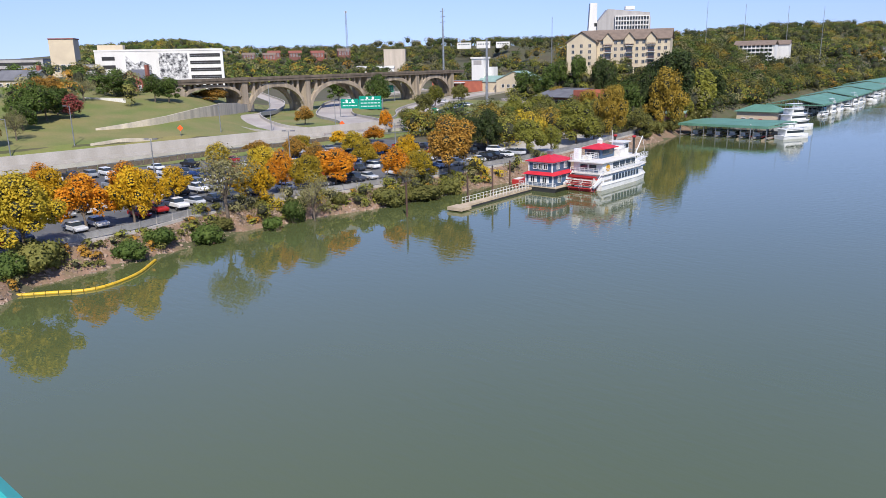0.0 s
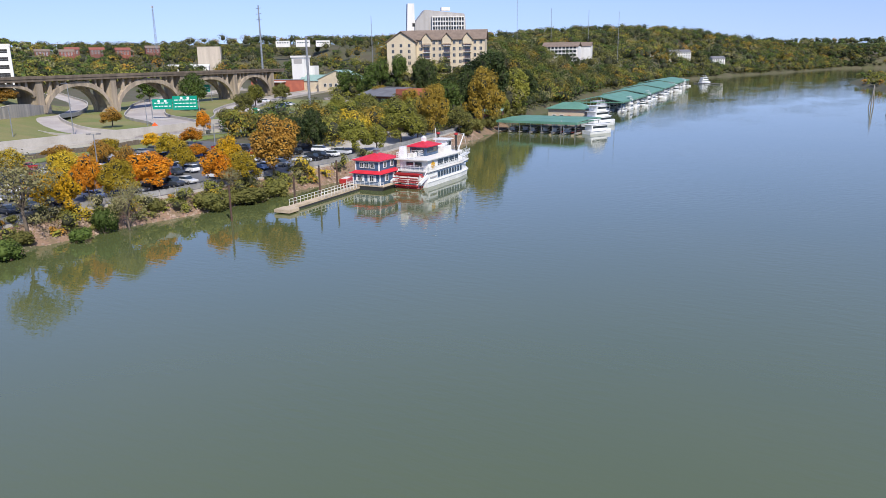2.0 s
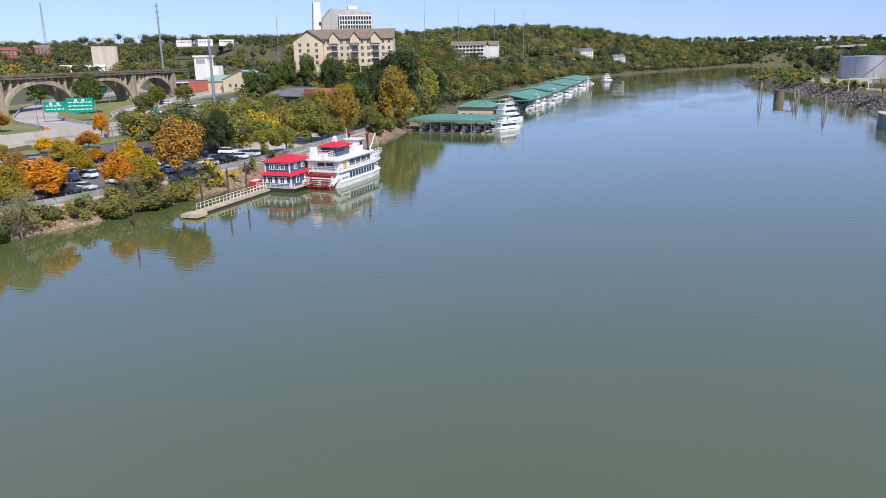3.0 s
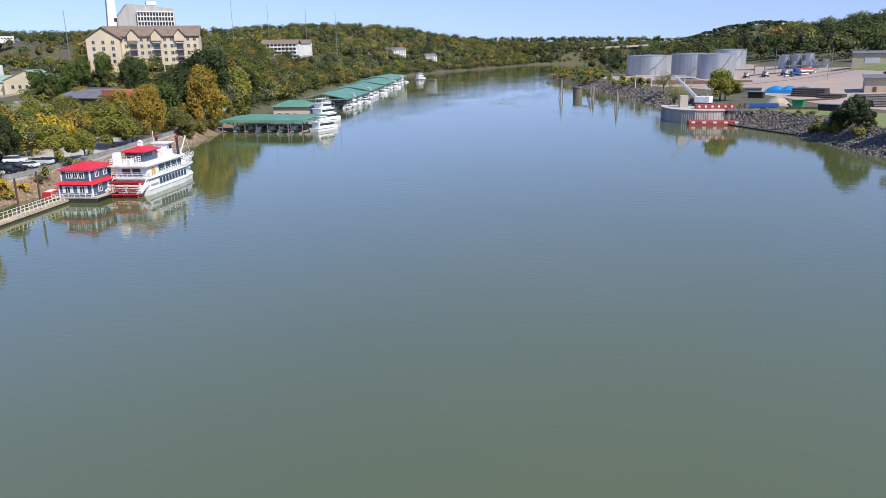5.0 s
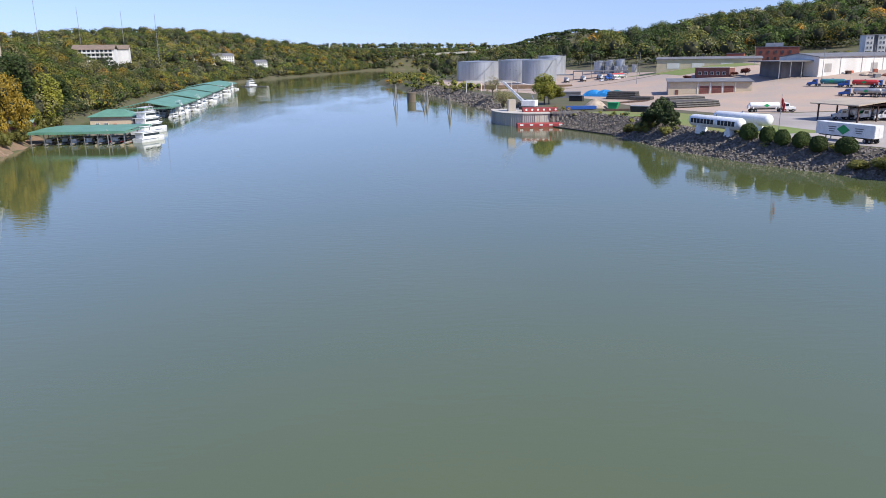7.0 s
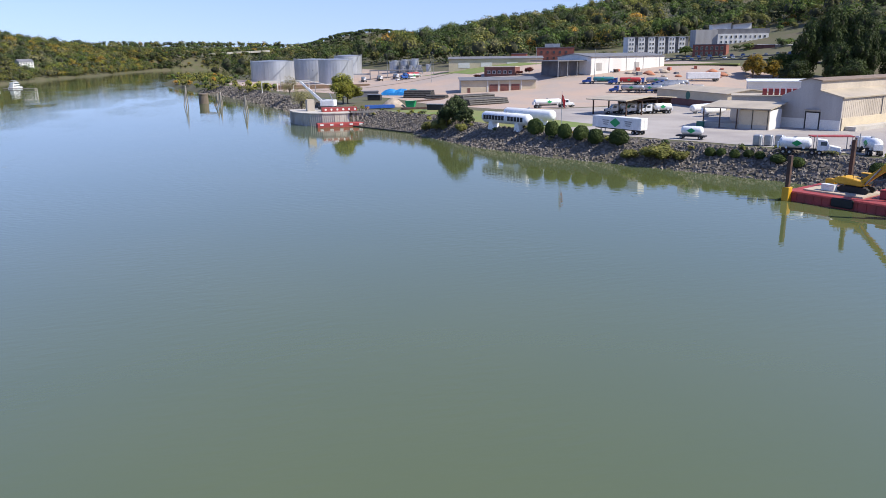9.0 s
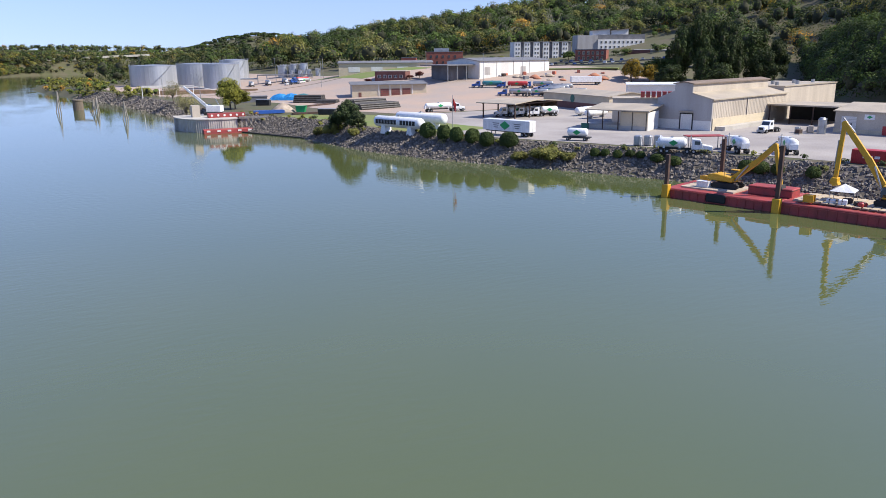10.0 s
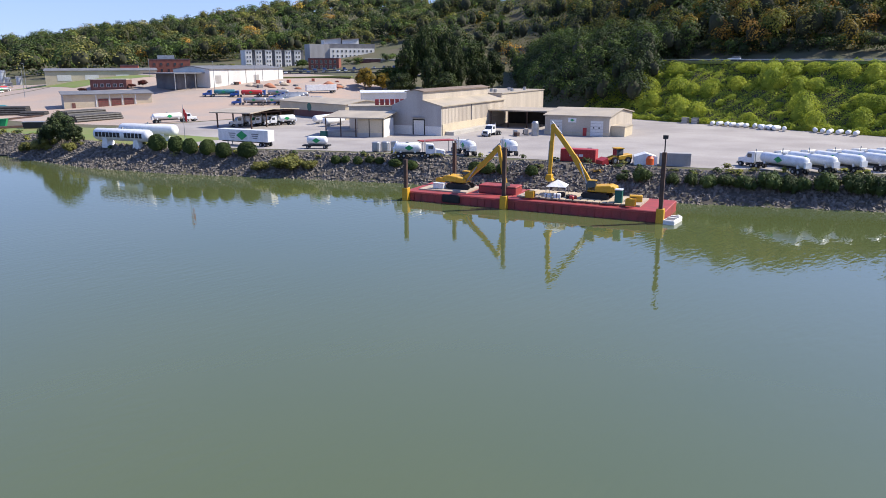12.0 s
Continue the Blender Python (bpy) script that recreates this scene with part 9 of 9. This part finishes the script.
# floating yellow boom
def yellow_boom():
    b = thing("floating_boom", 0, 0, 0, 0, "yellow floating boom of short sausage floats", "boom")
    pts = spline([(-93.5, 26.4, 0), (-89.5, 31.5, 0), (-86.5, 36, 0), (-88.5, 42, 0), (-93.2, 47.2, 0)], 1.1)
    for p, q in zip(pts, pts[1:]):
        d = (q - p) * 0.94
        part("float", Shape().tube(p + Vector((0, 0, 0.12)), p + d + Vector((0, 0, 0.12)), 0.2, 0.2, 8), M_BOOM, b)
    part("buoy", Shape().tube((-93.0, 26.6, 0.2), (-92.0, 28.6, 0.2), 0.4), M_BOOM, b)


yellow_boom()

# riverside fence and car park fence
f = thing("riverside_fence", 0, 0, 0, 0, "pale grey railing along the riverside path", "fence")
pts = [(float(left_shore(y)) - 4.7, y) for y in range(37, 222, 3)]
for (x0, y0), (x1, y1) in zip(pts, pts[1:]):
    z = ground_z(x0 - 1, y0) + 0.3
    p = part("panel", Shape().box(-0.03, 0.1, 0.12, 0.03, 2.9, 0.18).box(-0.03, 0.1, 0.95, 0.03, 2.9, 1.05).box(-0.012, 0.1, 0.2, 0.012, 2.9, 0.92), M_MESHFENCE, f)
    p.matrix_basis = pose(x0, y0, z, 0, 0, math.degrees(math.atan2(y1 - y0, x1 - x0)) - 90)
    q = part("post", Shape().box(-0.06, -0.06, -0.3, 0.06, 0.06, 1.15), M_MESHFENCE, f)
    q.matrix_basis = pose(x0, y0, z)
f = thing("wooden_fence", 0, 0, 0, 0, "brown board fence behind the car park", "fence")
for i in range(46):
    y = 50 + i * 2.2
    x = -168
    part("panel", Shape().box(x - 0.05, y, ground_z(x, y) - 0.2, x + 0.05, y + 2.05, ground_z(x, y) + 1.2 + 0.1 * (i % 3)), M_BARK, f)
f = thing("crash_rail", 0, 0, 0, 0, "steel crash barrier above the car park", "guard rail")
part("rail", strip([(-172, 30), (-171, 110), (-168, 160), (-166, 205)], -0.05, 0.05, 0.4, 0.8), M_STEEL, f)
for i in range(44):
    y = 32 + i * 4
    x = float(np.interp(y, (30, 110, 160, 205), (-172, -171, -168, -166)))
    part("post", Shape().box(x - 0.07, y - 0.07, ground_z(x, y) - 0.3, x + 0.07, y + 0.07, ground_z(x, y) + 0.75), M_STEEL, f)


# ---- the marina ----
def marina_roof(x, y, rz, w, d, z, rise, label, nx, ny):
    m = thing("marina_shelter", x, y, 0, rz, label, "boat shelter", "marina shelters")
    part("roof", Shape().gable(0, 0, w, d, z, rise, 0.6, 0.25, "x" if w >= d else "y"), M_GREENROOF, m)
    s = Shape()
    n = int((w if w >= d else d) / 1.2)
    for i in range(n):
        if w >= d:
            s.box(i * 1.2, -0.6, 0, i * 1.2 + 0.06, 0.0, 0.01)
    part("fascia", Shape().box(-0.6, -0.66, z - 0.55, w + 0.6, -0.55, z - 0.02).box(w + 0.55, -0.6, z - 0.55, w + 0.66, d + 0.6, z - 0.02), M_GREENROOF, m)
    for i in range(nx):
        for j in range(ny):
            px, py = w * i / (nx - 1), d * j / (ny - 1)
            part("post", Shape().box(px - 0.12, py - 0.12, -1.5, px + 0.12, py + 0.12, z + (0.0 if rise < 0.5 else 0.3)), M_STEEL, m)
        part("finger_dock", Shape().box(w * i / (nx - 1) - 0.5, 0, 0.25, w * i / (nx - 1) + 0.5, d, 0.55), M_WOOD, m)
    part("main_dock", Shape().box(0, d - 1.5, 0.25, w, d, 0.6), M_WOOD, m)
    part("truss", Shape().box(0, -0.1, z - 0.5, w, 0.1, z - 0.2).box(0, d - 0.1, z - 0.5, w, d + 0.1, z - 0.2), M_STEEL, m)
    return m


def deck_outline(x0, x1, b, nose):
    """A deck seen from above: square stern, rounded front."""
    arc = [(x1 - nose + nose * math.sin(math.pi * k / 12), b * math.cos(math.pi * k / 12)) for k in range(1, 12)]
    return [(x0, -b * 0.94), (x0, b * 0.94), (x1 - nose, b)] + arc + [(x1 - nose, -b)]


def cruiser(x, y, rz, length, label, decks=1, group="marina boats"):
    c = thing("motor_cruiser", x, y, 0, rz, label, "boat", group)
    L, B = length, length * 0.17
    top = 0.1 * L
    rows = []
    for z, k, sharp in ((-0.3, 0.82, 0.94), (0.25, 0.92, 0.965), (top * 0.75, 1.0, 0.99), (top, 1.0, 1.0)):
        side = [(-L / 2, B * k), (L * 0.1, B * k), (L * 0.28, B * k * 0.86), (L * 0.42, B * k * 0.5), (L / 2 * sharp, 0.0)]
        rows.append([(px, py, z + (0.04 * L * max(0, px / L) if z == top else 0)) for px, py in side + [(px, -py) for px, py in side[-2::-1]]])
    n = len(rows[0])
    v = [p for r in rows for p in r]
    f = [(r * n + i, r * n + (i + 1) % n, (r + 1) * n + (i + 1) % n, (r + 1) * n + i) for r in range(3) for i in range(n)]
    part("hull", Shape().put(v, f + [tuple(range(n - 1, -1, -1)), tuple(range(3 * n, 4 * n))]), M_WHITE_PAINT, c)
    part("hull_stripe", Shape().box(-L * 0.5, -B - 0.03, top * 0.7, L * 0.1, -B, top * 0.82), M_NAVY, c)
    z = top
    h = 1.9 if L > 9 else 1.0
    for k in range(decks):
        x0, x1, b = -L * (0.42 - 0.05 * k), L * (0.27 - 0.08 * k), B * (0.82 - 0.08 * k)
        part("cabin", Shape().prism(deck_outline(x0, x1, b, b * 1.1), z, z + h, "xy"), M_WHITE_PAINT, c)
        part("cabin_glazing", Shape().prism(deck_outline(x0 + 0.5, x1 + 0.06, b + 0.04, b * 1.1), z + h * 0.38, z + h * 0.78, "xy"), M_GLASS, c)
        z += h
        part("deck_edge", Shape().prism(deck_outline(x0 - L * 0.06, x1 + 0.25, b + 0.22, b * 1.1), z, z + 0.12, "xy"), M_WHITE_PAINT, c)
        z += 0.12
    if L > 9:
        railing(c, [(-L * 0.36, -B * 0.7, z), (L * 0.02, -B * 0.7, z), (L * 0.06, 0, z), (L * 0.02, B * 0.7, z)], 0.7, 1.0, bars=2)
    part("canopy", Shape().box(-L * 0.3, -B * 0.55, z + 1.5, L * 0.0, B * 0.55, z + 1.58).beam((-L * 0.28, -B * 0.5, z), (-L * 0.28, -B * 0.5, z + 1.5), 0.06).beam((-L * 0.28, B * 0.5, z), (-L * 0.28, B * 0.5, z + 1.5), 0.06).beam((-L * 0.02, -B * 0.5, z), (-L * 0.02, -B * 0.5, z + 1.5), 0.06).beam((-L * 0.02, B * 0.5, z), (-L * 0.02, B * 0.5, z + 1.5), 0.06), M_WHITE_PAINT if L > 9 else M_TARP, c)
    part("mast", Shape().tube((0.2, 0, z), (-0.2, 0, z + 2.4), 0.05), M_WHITE_PAINT, c)
    return c


marina_roof(-102.5, 241.5, -3, 28.5, 24, 4.0, 0.35, "green metal roof on posts over boat berths", 8, 3)
for i, (dx, dy) in enumerate(((4, 6), (8, 8), (12, 5), (16, 7), (20, 6), (24, 7))):
    cruiser(-103 + dx, 242 + dy - dx * 0.05, 95 + 4 * (i % 2), 6.2, "small motor boat berthed under the green roof")
h = house("marina_office", -95.5, 274, 1.4, -3, 15, 9, 4.8, 2.4, M_CREAM, M_GREENROOF, "floating marina office with a green hipped roof", "boathouse", kind="hip")
part("balcony", Shape().box(3, -2, 0.2, 15, 0, 0.5).box(3, -2.1, 1.2, 15, -2.0, 1.35).box(3, -2.1, 0.5, 15, -2.04, 1.2), M_RED, h)
part("front_door", Shape().box(8, -0.1, 0.3, 9.2, -0.02, 2.4), M_RED, h)
windows(h, "x", 1, 7, 1.0, 3.0, 2, 1, 1.3, 1.2, 0, -1)
part("pontoon", Shape().box(-1, -2.2, -1.4, 17, 10, 0.15), M_WOOD, h)
cruiser(-75.5, 277, 70, 17, "tall white three-deck motor yacht", 3)
cruiser(-68.5, 249, 62, 12, "white motor cruiser at the end of the berths", 1)
for k, (x, y, w, d, rz, z) in enumerate(((-106, 342, 22, 58, 2, 5.0), (-112, 414, 24, 62, 4, 5.0), (-120, 490, 26, 74, 4, 5.0), (-131, 585, 28, 82, 3, 5.0))):
    marina_roof(x, y, rz, w, d, z, 2.2, "long green gabled roof over boat berths", 5, 9)
    for i in range(4):
        yy = y + d * (i + 0.5) / 4
        xx = x + w + 3.0 - (yy - y) * math.tan(radians(rz))
        cruiser(xx - 3.5, yy, 84 + 5 * (i % 3) - 90 * (i % 4 == 3), 8 + 2.0 * ((i + k) % 3), "white cruiser berthed beside the green roof", 1 + (i + k) % 2)
    for i in range(4):
        yy = y + d * (i + 0.5) / 4
        cruiser(x + w * 0.55, yy, 2, 10, "white cruiser berthed under the green roof", 1)
cruiser(-101, 720, 60, 14, "white far cruiser at the end of the marina", 2)
b = thing("far_jetty", -110, 712, 0, -40, "dark jetty beyond the marina", "jetty")
part("deck", Shape().box(0, 0, 0.3, 34, 2.5, 0.9), M_WOOD, b)
for i in range(6):
    part("pile", Shape().tube((i * 6.5, 1.2, -2), (i * 6.5, 1.2, 1.4), 0.2), M_WOOD, b)
t = thing("channel_pole", -79, 240, 0, 0, "slim pale channel pole in the water", "pole")
part("pole", Shape().tube((0, 0, -2), (0, 0, 4.5), 0.18), M_STEEL, t)
part("cap", Shape().lathe([(4.5, 0.22), (4.7, 0.05)], "Z", 8), M_WHITE, t)
b = house("bank_hut", -118, 258, 3, 10, 9, 6, 3, 1.0, M_BROWNBRICK, M_PALEGREEN, "small dark hut on the bank by the marina", "hut")


# ---- rocks and creepers ----
def rocks(name, label, x_of, y0, y1, s0, s1, count, size, material, seed):
    rng = np.random.default_rng(seed)
    base = np.array([(-1, -1, -1), (1, -1, -1), (1, 1, -1), (-1, 1, -1), (-0.7, -0.8, 1), (0.8, -0.7, 1), (0.7, 0.8, 1), (-0.8, 0.6, 1)], float)
    quad = [(3, 2, 1, 0), (4, 5, 6, 7), (0, 1, 5, 4), (1, 2, 6, 5), (2, 3, 7, 6), (3, 0, 4, 7)]
    y = rng.uniform(y0, y1, count)
    x = x_of(y, rng.uniform(s0, s1, count))
    z = land(x, y)
    s = Shape()
    for i in range(count):
        k = size * rng.uniform(0.45, 1.5)
        m = Euler(rng.uniform(0, 6.28, 3)).to_matrix()
        v = base * rng.uniform(0.65, 1.15, (8, 3)) * k * np.array((1, 0.8, 0.6))
        s.put([m @ Vector(p) + Vector((x[i], y[i], z[i])) for p in v], quad)
    tagged(part(name, s, material), label, "rocks", "", "stuff")


rocks("rip_rap", "grey broken stone on the yard bank", lambda y, s: right_shore(y) + s, 0, 305, -1.0, 9.5, 14500, 0.33, M_ROCK, 51)
rocks("rip_rap", "grey broken stone on the far wharf bank", lambda y, s: right_shore(y) + s, 305, 560, -1.0, 8.5, 2600, 0.6, M_ROCK, 52)
rocks("bank_rubble", "pale rubble and earth on the town bank", lambda y, s: left_shore(y) - s, 26, 220, -0.6, 4.4, 4200, 0.24, M_RUBBLE, 53)
tagged(part("bank_earth", sheet(lambda y: left_shore(y) - 4.5, lambda y: left_shore(y) + 1.5, 24, 240, 0.10, 6), M_EARTH), "bare brown earth of the river bank", "bank", "", "structure")
tagged(part("yard_bank", sheet(lambda y: right_shore(y) - 1.5, lambda y: right_shore(y) + 10.0, -20, 560, 0.08, 8), M_BANK), "dark stony river bank", "bank", "", "structure")
tagged(part("mud_beach", sheet(lambda y: left_shore(y) - 14, lambda y: left_shore(y) + 1.0, 241, 262, 0.12, 6), M_EARTH), "bare earth slope by the marina", "bank", "", "structure")


def kudzu():
    rng = np.random.default_rng(61)
    n = 420
    y = rng.uniform(-130, 150, n)
    u = rng.uniform(1.0, 29.5, n)
    x = hill_foot(y) + u
    big = rng.random(n) < 0.28
    r = np.where(big, rng.uniform(2.6, 5.0, n), rng.uniform(1.0, 2.2, n))
    h = np.where(big, r * rng.uniform(1.0, 1.6, n), r * 0.8)
    z = land(x, y)
    h = np.minimum(h, np.maximum(25.2 - z, 0.5))
    per = np.where(big, 1300, 300)
    idx = np.repeat(np.arange(n), per)
    d = rng.normal(size=(len(idx), 3))
    d /= np.linalg.norm(d, axis=1, keepdims=True)
    d[:, 2] = np.abs(d[:, 2])
    c = np.stack([x[idx], y[idx], z[idx]], 1) + d * np.stack([r[idx], r[idx], h[idx]], 1) * rng.uniform(0.86, 1.06, (len(idx), 1))
    # a mat of leaves over the whole slope
    m = 200000
    my, mu = rng.uniform(-140, 152, m), rng.uniform(-1.5, 31.5, m)
    mx = hill_foot(my) + mu
    mz = land(mx, my) + rng.uniform(0.1, 0.7, m) + 1.5 * np.clip(np.sin(mx * 0.8 + my * 0.3) * np.cos(my * 0.7), 0, 1)
    c = np.concatenate([c, np.stack([mx, my, mz], 1)])
    nrm = np.concatenate([d, np.tile(np.array([[-0.5, 0, 0.85]]), (m, 1))]) + rng.normal(size=(len(c), 3)) * 0.5
    me = quads_mesh("creeper", c, nrm, 0.44 * rng.uniform(0.6, 1.4, len(c)), [LEAF["kudzu"]], None, np.stack([x, y, z, r * 0.78, r * 0.78, h * 0.78], 1))
    tagged(part("creeper", me, None), "thick green creeper over shrubs on the slope", "creeper", "", "stuff")
    # a low clipped edge along the yard
    m = 16000
    hy = rng.uniform(-120, 128, m)
    hx = hill_foot(hy) - 1.5 + rng.uniform(-0.9, 0.9, m)
    hz = land(hx, hy) + rng.uniform(0, 2.2, m) * (0.8 + 0.2 * np.sin(hy * 0.9))
    c = np.stack([hx, hy, hz], 1)
    me = quads_mesh("hedge", c, rng.normal(size=(m, 3)) * 0.6 + np.array([-0.8, 0, 0.4]), 0.5 * rng.uniform(0.6, 1.4, m), [LEAF["kudzu"]])
    tagged(part("hedge", me, None), "green hedge of creeper at the yard edge", "hedge", "", "stuff")


kudzu()


# ---- the bridge rail beside the camera ----
r = thing("bridge_rail", 0, 0, 0, 0, "teal painted steel rail of the bridge", "bridge rail")
part("top_rail", Shape().tube((-2.6, 0.21, 25.03), (-0.45, 0.21, 25.01), 0.035), M_TEAL, r)
for x in (-2.4, -1.5, -0.6):
    part("post", Shape().box(x - 0.02, 0.19, 23.3, x + 0.02, 0.23, 25.0), M_TEAL, r)
